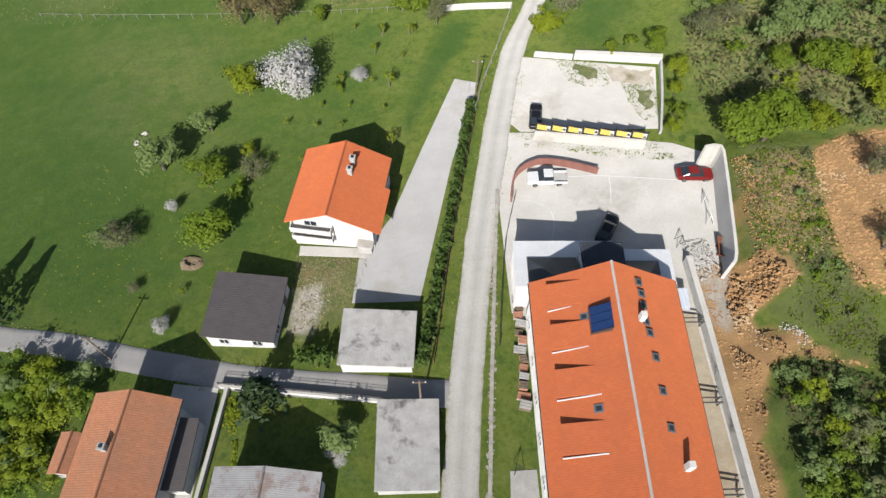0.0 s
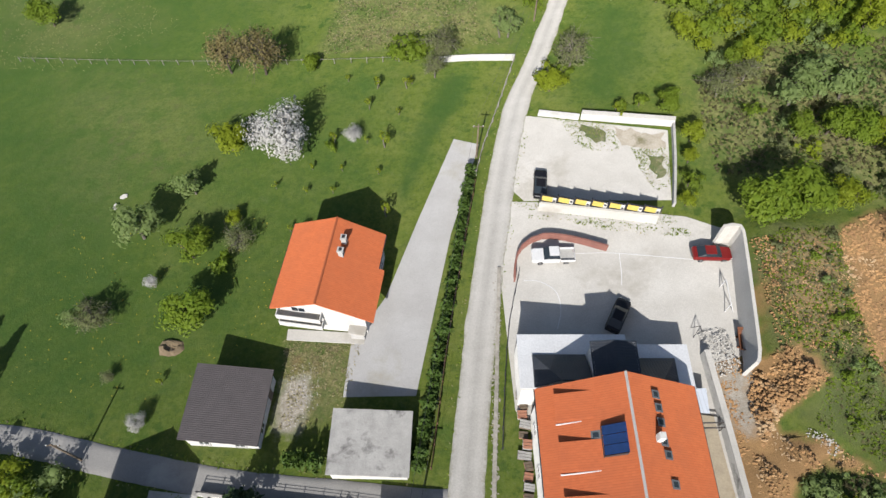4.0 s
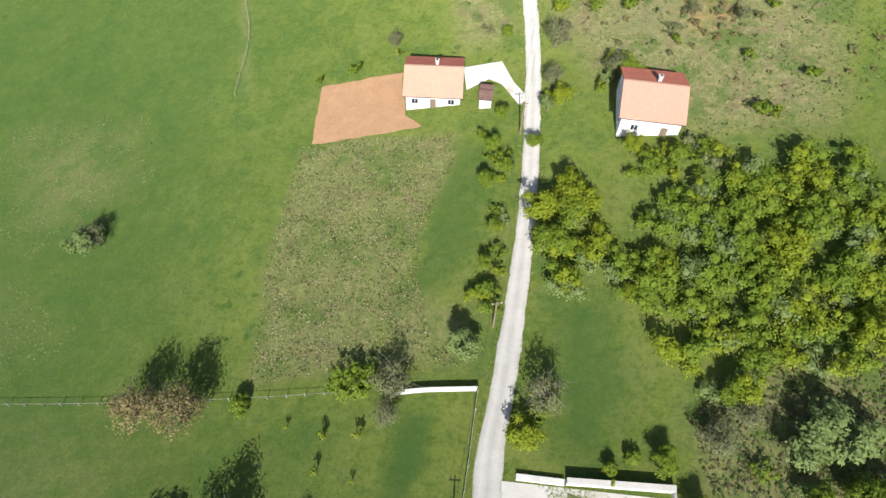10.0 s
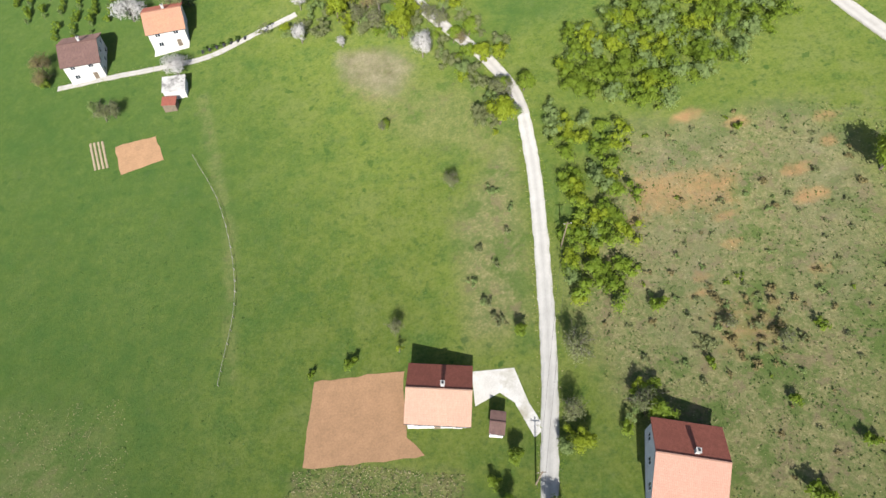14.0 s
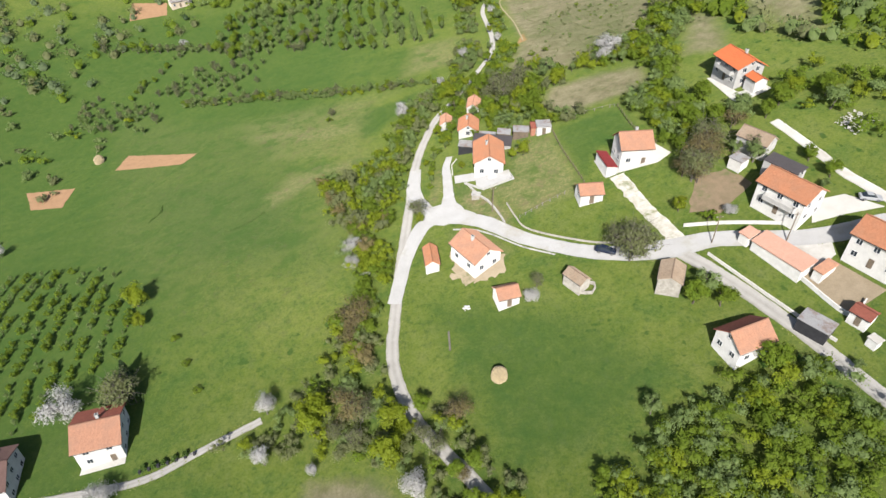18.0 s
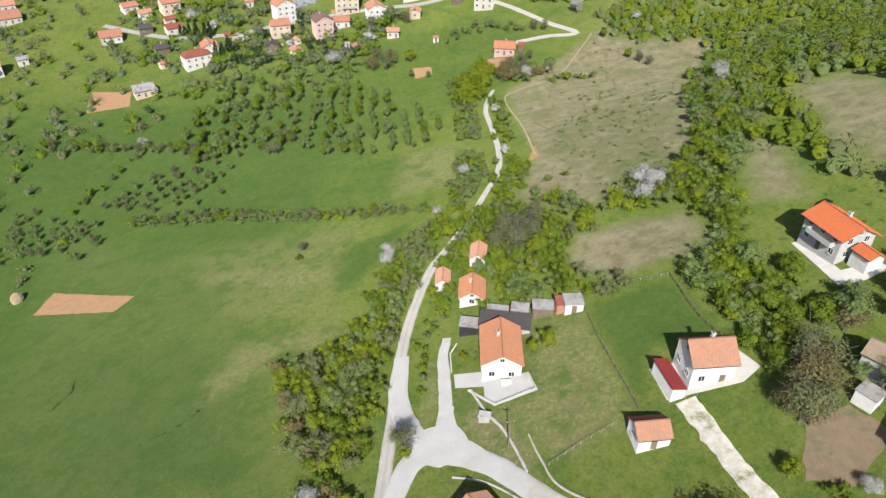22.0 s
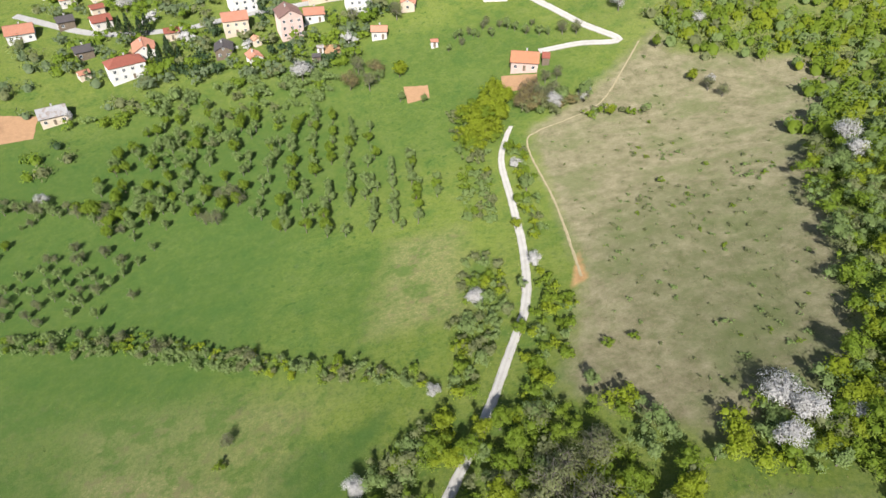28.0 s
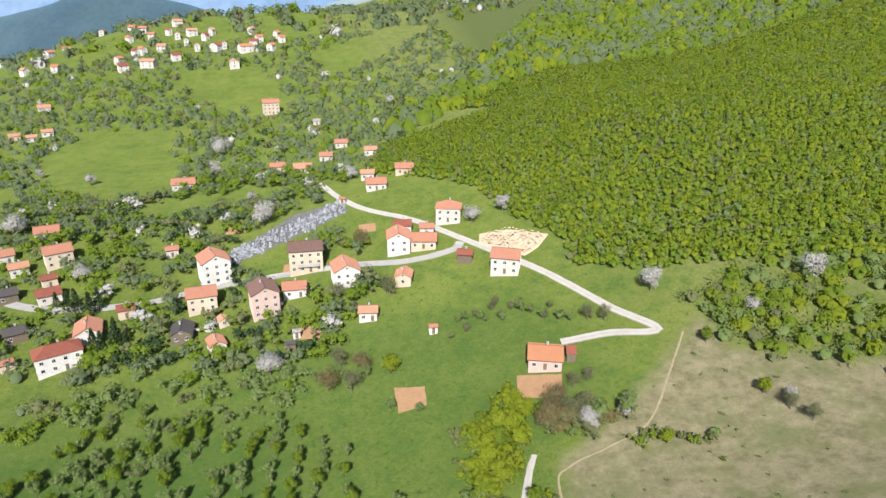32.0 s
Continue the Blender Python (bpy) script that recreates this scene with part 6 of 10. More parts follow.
house(23.5, 582.0, 5, 9.1, 7.7, 3.2, 2.1, VILLAGE_TILE, WHITE, storeys=1, sides="fl", label="single-storey white house with an orange tiled roof", category="house", name="house")
house(-0.6, 569.4, 113, 4.5, 3.7, 2.4, 1.0, FADED_TILE, CREAM, storeys=1, sides="lf", chimneys=(), over=0.25, label="small shed with a faded clay tile roof", category="shed", name="shed")
house(-0.5, 555.0, 112, 7.2, 6.0, 3.2, 1.6, VILLAGE_TILE, PLASTER, storeys=1, sides="lf", label="single-storey white house with an orange tiled roof", category="house", name="house")
house(-13.4, 565.2, 96, 9.2, 7.6, 3.2, 2.0, GREY_SHEET, WOOD, storeys=1, sides="lf", label="single-storey timber house with a dark sheet roof", category="house", name="house")
house(-36.7, 583.6, 15, 6.5, 5.5, 3.2, 1.5, RED_TILE, CREAM, storeys=1, sides="fl", label="single-storey cream house with a dark red tiled roof", category="house", name="house")
house(-46.6, 573.4, 106, 11.1, 9.2, 3.2, 2.5, VILLAGE_TILE, PLASTER, storeys=1, sides="lf", label="single-storey white house with an orange tiled roof", category="house", name="house")
house(-51.0, 558.3, 28, 14.5, 9.0, 6.0, 2.4, RED_TILE, WHITE, storeys=2, sides="fl", label="two-storey white house with a dark red tiled roof", category="house", name="house", hip=True)
house(-68.0, 559.9, 36, 4.8, 4.0, 2.4, 1.1, VILLAGE_TILE, CREAM, storeys=1, sides="fl", chimneys=(), over=0.25, label="small shed with an orange tiled roof", category="shed", name="shed")
house(-71.6, 576.4, 27, 7.8, 6.6, 3.2, 1.8, GREY_SHEET, WOOD, storeys=1, sides="fl", label="single-storey timber house with a dark sheet roof", category="house", name="house")
house(25.6, 554.8, 7, 2.8, 2.4, 2.4, 0.8, RUSTY_SHEET, WHITE, storeys=1, sides="fl", chimneys=(), over=0.25, label="small shed with a rusty sheet roof", category="shed", name="shed")
house(24.1, 548.8, 3, 3.7, 3.1, 2.4, 0.8, GREY_SHEET, WOOD, storeys=1, sides="fl", chimneys=(), over=0.25, label="small shed with a dark sheet roof", category="shed", name="shed")
house(-29.2, 624.3, 16, 5.6, 4.8, 3.2, 1.3, VILLAGE_TILE, PLASTER, storeys=1, sides="fl", label="single-storey white house with an orange tiled roof", category="house", name="house")
house(-84.7, 602.3, 26, 7.6, 6.5, 3.2, 1.8, GREY_SHEET, WOOD, storeys=1, sides="fl", label="single-storey timber house with a dark sheet roof", category="house", name="house")
house(41.7, 649.7, -1, 2.9, 2.4, 2.4, 0.8, VILLAGE_TILE, CREAM, storeys=1, sides="fl", chimneys=(), over=0.25, label="small shed with an orange tiled roof", category="shed", name="shed")
house(23.6, 850.6, 4, 5.8, 4.9, 3.2, 1.3, RUSTY_SHEET, PLASTER, storeys=1, sides="fl", label="single-storey white house with a rusty sheet roof", category="house", name="house")
house(-154.2, 566.6, 26, 12.0, 10.2, 6.0, 2.9, VILLAGE_TILE, WHITE, storeys=2, sides="fl", label="white valley house with orange tiled roof", name="house", balcony=True)
house(-184.7, 602.7, 33, 12.2, 10.4, 3.2, 2.9, VILLAGE_TILE, CREAM, storeys=1, sides="fl", label="white valley house with orange tiled roof", name="house")
house(-179.5, 614.6, 28, 11.9, 10.1, 3.2, 2.9, FADED_TILE, PLASTER, storeys=1, sides="fl", label="white valley house with faded clay tile roof", name="house")
house(-202.0, 639.7, 33, 11.0, 9.3, 3.2, 2.6, RED_TILE, WHITE, storeys=1, sides="fl", label="white valley house with dark red tiled roof", name="house")
house(-185.5, 639.0, 30, 14.7, 12.5, 3.2, 3.5, VILLAGE_TILE, CREAM, storeys=1, sides="fl", label="white valley house with orange tiled roof", name="house")
house(-167.0, 631.5, 31, 14.5, 12.3, 3.2, 3.5, VILLAGE_TILE, PLASTER, storeys=1, sides="fl", label="white valley house with orange tiled roof", name="house")
house(-174.2, 650.3, 26, 11.3, 9.6, 3.2, 2.7, FADED_TILE, WHITE, storeys=1, sides="fl", label="white valley house with faded clay tile roof", name="house")
house(-226.5, 750.1, 18, 13.5, 11.5, 3.2, 3.2, VILLAGE_TILE, CREAM, storeys=1, sides="fl", label="white valley house with orange tiled roof", name="house")
house(-202.3, 794.4, 26, 13.7, 11.6, 3.2, 3.3, VILLAGE_TILE, PLASTER, storeys=1, sides="fl", label="white valley house with orange tiled roof", name="house")
house(-235.3, 840.9, 29, 10.5, 8.9, 3.2, 2.5, FADED_TILE, WHITE, storeys=1, sides="fl", label="white valley house with faded clay tile roof", name="house")
house(-279.4, 911.0, 29, 15.0, 12.8, 6.0, 3.6, VILLAGE_TILE, CREAM, storeys=2, sides="fl", label="white valley house with orange tiled roof", name="house", balcony=True)
house(-247.8, 815.3, 24, 8.0, 6.8, 3.2, 1.9, VILLAGE_TILE, PLASTER, storeys=1, sides="fl", label="white valley house with orange tiled roof", name="house")
house(-257.1, 936.5, 24, 10.7, 9.1, 3.2, 2.6, FADED_TILE, WHITE, storeys=1, sides="fl", label="white valley house with faded clay tile roof", name="house")
house(-204.5, 856.2, 14, 9.7, 8.2, 3.2, 2.3, VILLAGE_TILE, CREAM, storeys=1, sides="fl", label="white valley house with orange tiled roof", name="house")
house(-180.8, 865.3, 22, 7.7, 6.5, 3.2, 1.8, FADED_TILE, PLASTER, storeys=1, sides="fl", label="white valley house with faded clay tile roof", name="house")
house(-101.6, 595.8, 18, 11.7, 9.9, 3.2, 2.8, VILLAGE_TILE, WHITE, storeys=1, sides="fl", label="white valley house with orange tiled roof", name="house")
house(-218.8, 697.5, 22, 10.7, 9.1, 3.2, 2.6, VILLAGE_TILE, CREAM, storeys=1, sides="fl", label="white valley house with orange tiled roof", name="house")
house(-197.2, 724.0, 15, 10.4, 8.8, 3.2, 2.5, VILLAGE_TILE, PLASTER, storeys=1, sides="fl", label="white valley house with orange tiled roof", name="house")
house(-141.5, 576.3, 28, 5.9, 5.0, 3.2, 1.4, RUSTY_SHEET, WHITE, storeys=1, sides="fl", label="white valley house with rusty sheet roof", name="house")
house(-72.9, 533.1, 23, 10.2, 8.6, 3.2, 2.4, RUSTY_SHEET, CREAM, storeys=1, sides="fl", label="white valley house with rusty sheet roof", name="house")

# the ridge beyond
for n, (x, y, w) in enumerate(((-188, 1174, 9), (-138, 1170, 11), (-96, 1100, 8), (-73, 1071, 7), (-177, 1118, 8), (-134, 1074, 10), (-115, 1044, 9), (-170, 1051, 8), (-233, 1209, 8), (-265, 1069, 9), (-72, 1169, 10), (-40, 1087, 8), (-23, 1099, 8), (-57, 1018, 12), (-139, 1129, 7), (-154, 1119, 8), (-243, 1124, 8), (-51, 1115, 8), (-113, 1087, 7))):
    house(x, y, -10 + 37 * (n % 5), w, 0.8 * w, 5.2, 2.4, (ORANGE_TILE, FADED_TILE, RED_TILE, ORANGE_TILE)[n % 4], sides="fl", storeys=2, chimneys=(), gap=4.5, label="far white village house with a tiled roof")

# the ridge beyond
for n, (x, y, w) in enumerate(((-171, 1154, 10), (-113, 1119, 11), (-80, 1067, 12), (-126, 1110, 8), (-153, 1072, 9), (-138, 1033, 14), (-160, 1028, 10), (-262, 1127, 10), (-265, 1107, 12), (-331, 1177, 10), (-44, 1074, 9), (-51, 1060, 14), (-26, 1061, 9), (-99, 1068, 8), (-159, 1068, 7), (-231, 1057, 8), (-17, 1084, 7), (-92, 1117, 7))):
    house(x, y, -10 + 37 * (n % 5), w, 0.8 * w, 5.2, 2.4, (ORANGE_TILE, FADED_TILE, RED_TILE, ORANGE_TILE)[n % 4], sides="fl", storeys=2, chimneys=(), gap=4.5, label="far white village house with a tiled roof")


# ---- woods and scrub ----
FRESH = [(LEAF_GREEN, 3), (LEAF_LIME, 1.6), (LEAF_OLIVE, 0.8)]
MIXED = [(LEAF_GREEN, 2), (LEAF_LIME, 1), (LEAF_OLIVE, 2), (LEAF_GREY, 1.2)]
GREYISH = [(LEAF_OLIVE, 2), (LEAF_GREY, 2), (LEAF_GREEN, 1), (LEAF_LIME, 0.4)]
OPEN = [[(-14, 600), (-16, 614), (4, 634), (20, 652), (44, 656), (50, 640), (30, 620), (10, 606)],
        [(-147, 782), (-146, 871), (-81, 866), (-61, 762), (-40, 706), (-75, 700), (-117, 722)],
        [(8, 907), (-33, 1013), (-115, 1010), (-48, 895)], [(7, 1040), (133, 1156), (149, 1124), (41, 983)], [(-60, 690), (-10, 700), (20, 690), (14, 670), (-50, 660)]]
HILL = [(LEAF_GREEN, 4), (LEAF_LIME, 2), (LEAF_OLIVE, 0.5), (LEAF_GREY, 0.25)]
thicket("wooded_hill", [(52, 693), (83, 659), (102, 632), (112, 602), (124, 584), (122, 564), (139, 552), (170, 542), (213, 529), (330, 545), (420, 556), (430, 700), (300, 770), (160, 790), (70, 750)],
        2.8, (2.0, 3.2), (4.6, 6.2), HILL, "dense fresh green beech wood on a hillside", 18, 0.72, 3, "woods")
thicket("wooded_hill", [(420, 556), (520, 560), (660, 620), (660, 960), (420, 980), (240, 940), (120, 830), (160, 790), (300, 770), (430, 700)],
        3.7, (2.8, 4.4), (5, 7), HILL, "dense fresh green beech wood on a hillside", 16, 1.05, 35, "woods")
thicket("wooded_mountain", [(303, 1227), (220, 1069), (163, 960), (125, 910), (82, 848), (72, 763), (100, 800), (240, 945), (760, 1000), (1100, 1200), (1200, 1700), (600, 1900), (420, 1500)], 12, (11, 16), (6, 13), [(LEAF_GREEN, 2.4), (LEAF_HAZY, 2), (LEAF_LIME, 0.8)], "distant wooded mountain side in spring green", 16, 2.6, 4, "woods")
thicket("woods_lane", [(21.4, 107.8), (27.4, 103.1), (32.8, 101.3), (40.7, 108.1), (48.9, 110.4), (59.4, 109.5), (66.1, 106.3), (69.1, 98.3), (61.1, 80.6), (52.2, 78), (33.5, 83.5), (30.7, 97.2), (24, 97)], 3.0, (2.2, 3.6), (2.6, 4.8), FRESH,
        "dense young thicket in fresh leaf", 170, 0.42, 5)
thicket("scrub", [(36, 80.3), (59.2, 76.3), (70, 60), (54.8, 50), (44, 57), (40, 62), (34.6, 65.9), (34, 76.1)], 2.6, (1.2, 2.2), (1.0, 3.0), [(LEAF_GREY, 3), (LEAF_OLIVE, 2), (LEAF_GREEN, 1.4), (LEAF_LIME, 0.7)], "grey-green scrub with budding bushes", 80, 0.28, 6, keep=0.33)
thicket("scrub", [(69, 98), (100, 110), (110, 60), (70, 40), (58, 50), (61, 78)], 3.4, (2, 3), (2, 4), MIXED, "grey-green scrub with budding bushes", 80, 0.4, 16, keep=0.85)
thicket("thicket", [(34.4, 24.0), (37.2, 24.6), (43.8, 23), (50, 27), (60, 40), (80, 20), (60, 0), (36.5, 0), (34, 8), (32.6, 14.6), (33.4, 20)], 2.2, (1.2, 2.2), (1.2, 3), [(LEAF_GREEN, 2), (LEAF_OLIVE, 2), (LEAF_LIME, 1.2), (LEAF_GREY, 1.4)], "mixed thicket on a slope", 110, 0.32, 7, keep=0.9)
thicket("scrub", [(37, 49), (44, 50), (43, 40), (42.8, 36), (44.4, 25), (40, 28), (37, 34), (36, 42)], 2.2, (0.4, 1.1), (0.3, 1.0), [(LEAF_OLIVE, 2), (LEAF_GREEN, 2), (LEAF_GREY, 1)], "low bushes among ochre stones", 40, 0.24, 36, keep=0.6)
thicket("scrub", [(46, 55), (54, 56), (66, 52), (60, 40), (50, 30), (48, 33), (51, 40), (56, 53)], 2.8, (1.0, 2.2), (1.0, 2.6), MIXED, "scrub at the edge of a scree", 80, 0.34, 37, keep=0.7)
thicket("thicket", [(51.5, 216.1), (69.7, 222.9), (84, 228), (95.3, 223), (97.4, 209.2), (83.3, 198.4), (64.9, 189.5), (49.5, 196.1), (45.5, 204.6)], 3.1, (2.2, 3.6), (2.6, 4.8), [(LEAF_GREEN, 4), (LEAF_OLIVE, 2), (LEAF_LIME, 0.6)], "dense mixed thicket in spring leaf", 160, 0.42, 8)
thicket("thicket", [(41.8, 196.1), (54.6, 186.9), (50.6, 167.3), (42.6, 149.6), (36.5, 151.8), (38.5, 166.3), (40.5, 188)], 3.0, (2.0, 3.2), (2.2, 4.2), FRESH, "roadside thicket in fresh leaf", 150, 0.4, 9, keep=0.85)
thicket("thicket", [(17.7, 118.9), (22.4, 117.2), (16.9, 100.2), (13.6, 95), (11.6, 97.5), (16.5, 106.9)], 2.6, (1.1, 1.9), (1.3, 2.6), FRESH, "roadside bushes in fresh leaf", 80, 0.34, 10, keep=0.9)
thicket("thicket", [(20.5, 137), (24, 131), (22, 118), (18.5, 119), (18.5, 128)], 2.4, (1.0, 1.6), (1.2, 2.4), FRESH, "garden bushes in fresh leaf", 80, 0.34, 11, keep=0.7)
thicket("thicket", [(-17.9, 235.6), (0.2, 245.9), (17.4, 240.7), (30.7, 230.9), (37.3, 216.2), (36.6, 197.1), (28.7, 193.3), (26.1, 212.2), (19, 221.4), (5.8, 228.5)], 3.0, (1.4, 2.6), (2.0, 5.2), [(LEAF_OLIVE, 1.4), (LEAF_GREY, 3), (LEAF_GREEN, 0.8), (LEAF_LIME, 1.2)],
        "loose belt of budding bushes", 130, 0.36, 12, keep=0.75)
thicket("thicket", [(3.9, 319.5), (19.3, 322.1), (34.5, 360), (50.3, 368.8), (46.4, 352.8), (34.4, 332), (28.5, 314.3), (21, 285), (17.5, 257), (13.5, 242.4), (3, 241), (8, 258), (13.5, 271.5), (10.5, 280), (8.5, 301.1)],
        3.2, (2.2, 3.6), (2.6, 5.2), [(LEAF_GREEN, 3), (LEAF_LIME, 2.4), (LEAF_OLIVE, 1.6), (LEAF_GREY, 1.6), (LEAF_RUSSET, 0.6)], "dense belt of trees beside the lane", 160, 0.42, 13)
thicket("thicket", [(47.2, 354), (60.3, 363.6), (79.5, 361.4), (83.5, 345.7), (78.9, 338), (71.4, 333.5), (68.9, 324.5), (80.2, 317), (78.3, 313), (66, 316), (50.4, 320.5), (55.4, 338.4)],
        3.3, (2.0, 3.4), (2.6, 5.2), [(LEAF_GREEN, 3), (LEAF_LIME, 1), (LEAF_OLIVE, 1.6), (LEAF_GREY, 1.8)], "mixed wood round old cottages", 150, 0.4, 14, keep=0.85)
thicket("thicket", [(149.3, 429.1), (156.5, 402.7), (128.4, 355.5), (112, 338.2), (100, 312), (97, 296), (90, 294), (88.4, 312.8), (101.4, 320.3), (99.9, 338.2), (83, 345.2), (92.5, 353.4), (110.2, 355), (120, 375), (138, 410)],
        3.4, (2.2, 3.8), (2.8, 5.6), [(LEAF_GREEN, 3), (LEAF_LIME, 1), (LEAF_OLIVE, 2), (LEAF_GREY, 0.8)], "tall hedge belt beside a heath", 160, 0.44, 15)
thicket("woods_spur", [(150, 440), (168, 454), (182, 486), (152, 498), (147, 528), (165, 539), (214, 531), (300, 540), (360, 430), (330, 330), (250, 270), (170, 280), (140, 300), (128, 330), (130, 352), (157, 402)],
        4.8, (3.2, 5.4), (3, 6.5), [(LEAF_GREEN, 3), (LEAF_LIME, 1), (LEAF_OLIVE, 2), (LEAF_GREY, 0.6)], "dense bushy wood on a spur", 46, 0.72, 17, "woods", keep=0.92, openings=[[(152.4, 386.1), (169.1, 378.4), (163.8, 346.6), (138.2, 313.8), (136.2, 326.6), (137.2, 344.6)]])
thicket("thicket", [(59.3, 413.3), (67.6, 414.3), (64.8, 390.6), (54, 371.3), (47.3, 368.2), (52.6, 388.4)], 3, (1.6, 2.6), (2, 4.4), MIXED, "roadside trees and bushes", 90, 0.42, 18, keep=0.85)
thicket("thicket", [(74.1, 403.3), (79.2, 391.7), (71.2, 373.3), (64.5, 364.3), (60, 364.4), (66.2, 380.4)], 3, (1.4, 2.4), (1.8, 3.6), FRESH, "roadside trees and bushes", 90, 0.42, 19)
thicket("thicket", [(69.9, 497.3), (80, 502.5), (76, 464.8), (70.5, 427.3), (63.9, 430.9), (66, 464.5)], 3.4, (1.6, 2.8), (2, 4), GREYISH, "roadside trees and bushes", 90, 0.5, 20, keep=0.8)
thicket("thicket", [(80, 415), (86, 450), (88, 470), (84, 470), (80, 440), (76, 418)], 3.0, (1.3, 2.2), (1.5, 3), MIXED, "roadside trees and bushes", 80, 0.45, 21, keep=0.7)
thicket("thicket", [(110, 484.9), (133.1, 477), (131, 472.5), (107.6, 480.5)], 3.0, (1.5, 2.5), (1.5, 3), GREYISH, "line of bushes across a heath", 80, 0.5, 22)
thicket("thicket", [(70, 484), (74, 498), (84, 503), (91, 500), (90, 488), (84.5, 484), (80, 472), (71, 470)], 3.2, (2.4, 3.6), (4.5, 7.5), [(LEAF_LIME, 4), (LEAF_GREEN, 1.4)], "clump of bright spring trees by the lane", 150, 0.44, 23, keep=0.85)
thicket("thicket", [(92, 494), (104, 497), (112, 488), (104, 483), (94, 485)], 3.0, (2.0, 3.2), (3.5, 6), [(LEAF_GREY, 3), (LEAF_RUSSET, 2), (LEAF_OLIVE, 1)], "clump of budding trees by the lane", 120, 0.4, 139, keep=0.85)
thicket("hedge_bushes", [(-57.7, 427), (-27.1, 420), (10.1, 399.7), (44.7, 381.3), (45.3, 377.3), (17.2, 390), (-23.4, 410), (-54.6, 421)], 2.1, (1.0, 2.0), (1.3, 3.2), [(LEAF_OLIVE, 2), (LEAF_GREEN, 1), (LEAF_LIME, 0.7), (LEAF_GREY, 1)],
        "low field hedge of bushes", 70, 0.34, 24, keep=0.75)
orchard([(-57, 425), (-27, 419), (10, 399.5), (44, 380.5), (45, 378.5), (17, 390), (-23, 411), (-54, 421)], 4.6, ("olive", "budding", "olive"), (3, 4.4), 25, "trees along the field hedge", 0.95)
row_orchard([(13, 448), (45.9, 433.3), (61.5, 446.7), (60, 468), (52, 476), (44, 480), (40.7, 503), (12, 517)], 6.3, 3.3, 0.04, ("olive", "olive", "olive", "broad"), (4.2, 5.8), 26, "fruit trees of the large orchard", 0.74, 0.8, 0.82)
row_orchard([(13, 448), (12, 517), (-27, 538), (-36, 519), (-46, 502), (-50, 480), (-41, 462), (-20, 462), (2, 459)], 6.6, 3.8, 0.04, ("olive", "olive", "broad"), (4.2, 6), 27, "fruit trees of the large orchard", 0.8, 1.2, 0.85)
row_orchard([(-52, 462), (-34, 456), (-24, 430), (-45, 424), (-70, 436)], 7, 3.6, 0.75, ("olive", "olive", "budding"), (3.2, 4.6), 28, "fruit trees in leaning rows", 0.85, 0.6, 0.85)
row_orchard([(-104, 446), (-84, 438), (-62, 420), (-66, 404), (-104, 418)], 6.5, 3.6, 0.75, ("olive", "olive", "budding"), (3.2, 4.8), 38, "fruit trees in leaning rows", 0.75, 0.6, 0.85)
row_orchard([(-83, 437), (-79, 437), (-60, 480), (-64, 482)], 3, 2.4, 0.42, ("olive", "bush", "budding"), (2.2, 3.6), 29, "trees along a field edge", 0.6, 0.5, 0.9)
row_orchard([(-107, 494), (-62, 483), (-38, 475), (-33, 462), (-38, 462), (-44, 472), (-64, 478), (-107, 489)], 3.4, 3.0, 0.0, ("olive", "broad", "budding"), (3, 5), 30, "trees along a field edge", 0.8, 0.6, 1.1)
rng = random.Random(27)
for row in range(10):
    for step in range(26):
        x, y = -41.5 - 4.6 * row + rng.uniform(-0.4, 0.4), 300 + 1.2 * row - 2.25 * step + rng.uniform(-0.4, 0.4)
        if inside(np.array([x]), np.array([y]), [(-96, 324), (-68, 316), (-44, 292), (-37, 270), (-44, 262), (-53, 257), (-60, 246), (-72, 252), (-95, 280)])[0] and rng.random() < 0.86:
            tree("bush" if rng.random() < 0.7 else "olive", x, y, rng.uniform(1.5, 2.4), "rows of the lower orchard", 0.8)
thicket("valley_trees", [(-300, 470), (-105, 440), (-82, 480), (-60, 505), (-45, 545), (-75, 560), (-125, 690), (-300, 640)], 8.5, (3, 5), (3, 6), [(LEAF_HAZY, 2), (LEAF_GREY, 2), (LEAF_GREEN, 1), (LEAF_DARK, 0.4)], "scattered valley trees", 70, 0.75, 28, "woods", keep=0.4)
thicket("valley_trees", [(-300, 300), (-110, 300), (-75, 420), (-105, 440), (-300, 470)], 10, (2, 4), (2, 4.5), GREYISH, "scattered valley trees", 70, 0.6, 29, "woods", keep=0.3)
thicket("village_trees", [(-75, 560), (-40, 545), (33, 535), (50, 560), (60, 570), (34, 636), (50, 690), (0, 740), (-130, 740), (-125, 690)], 5.4, (3.5, 6), (4, 8), [(LEAF_HAZY, 3.0), (LEAF_GREEN, 2.6), (LEAF_GREY, 1), (LEAF_DARK, 0.7), (BLOSSOM, 0.35)],
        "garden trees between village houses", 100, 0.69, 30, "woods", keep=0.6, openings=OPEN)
thicket("ridge_woods", [(-420, 700), (-130, 740), (0, 740), (60, 700), (130, 860), (180, 1000), (150, 1120), (-50, 1090), (-420, 1050)], 8.0, (3.5, 7), (2.5, 6), [(LEAF_HAZY, 4), (LEAF_GREEN, 1.2), (LEAF_GREY, 0.6), (BLOSSOM, 0.12), (LEAF_DARK, 0.2)], "loose woods and orchards on a valley ridge", 36, 1.2, 31, "woods", keep=0.6, openings=OPEN)
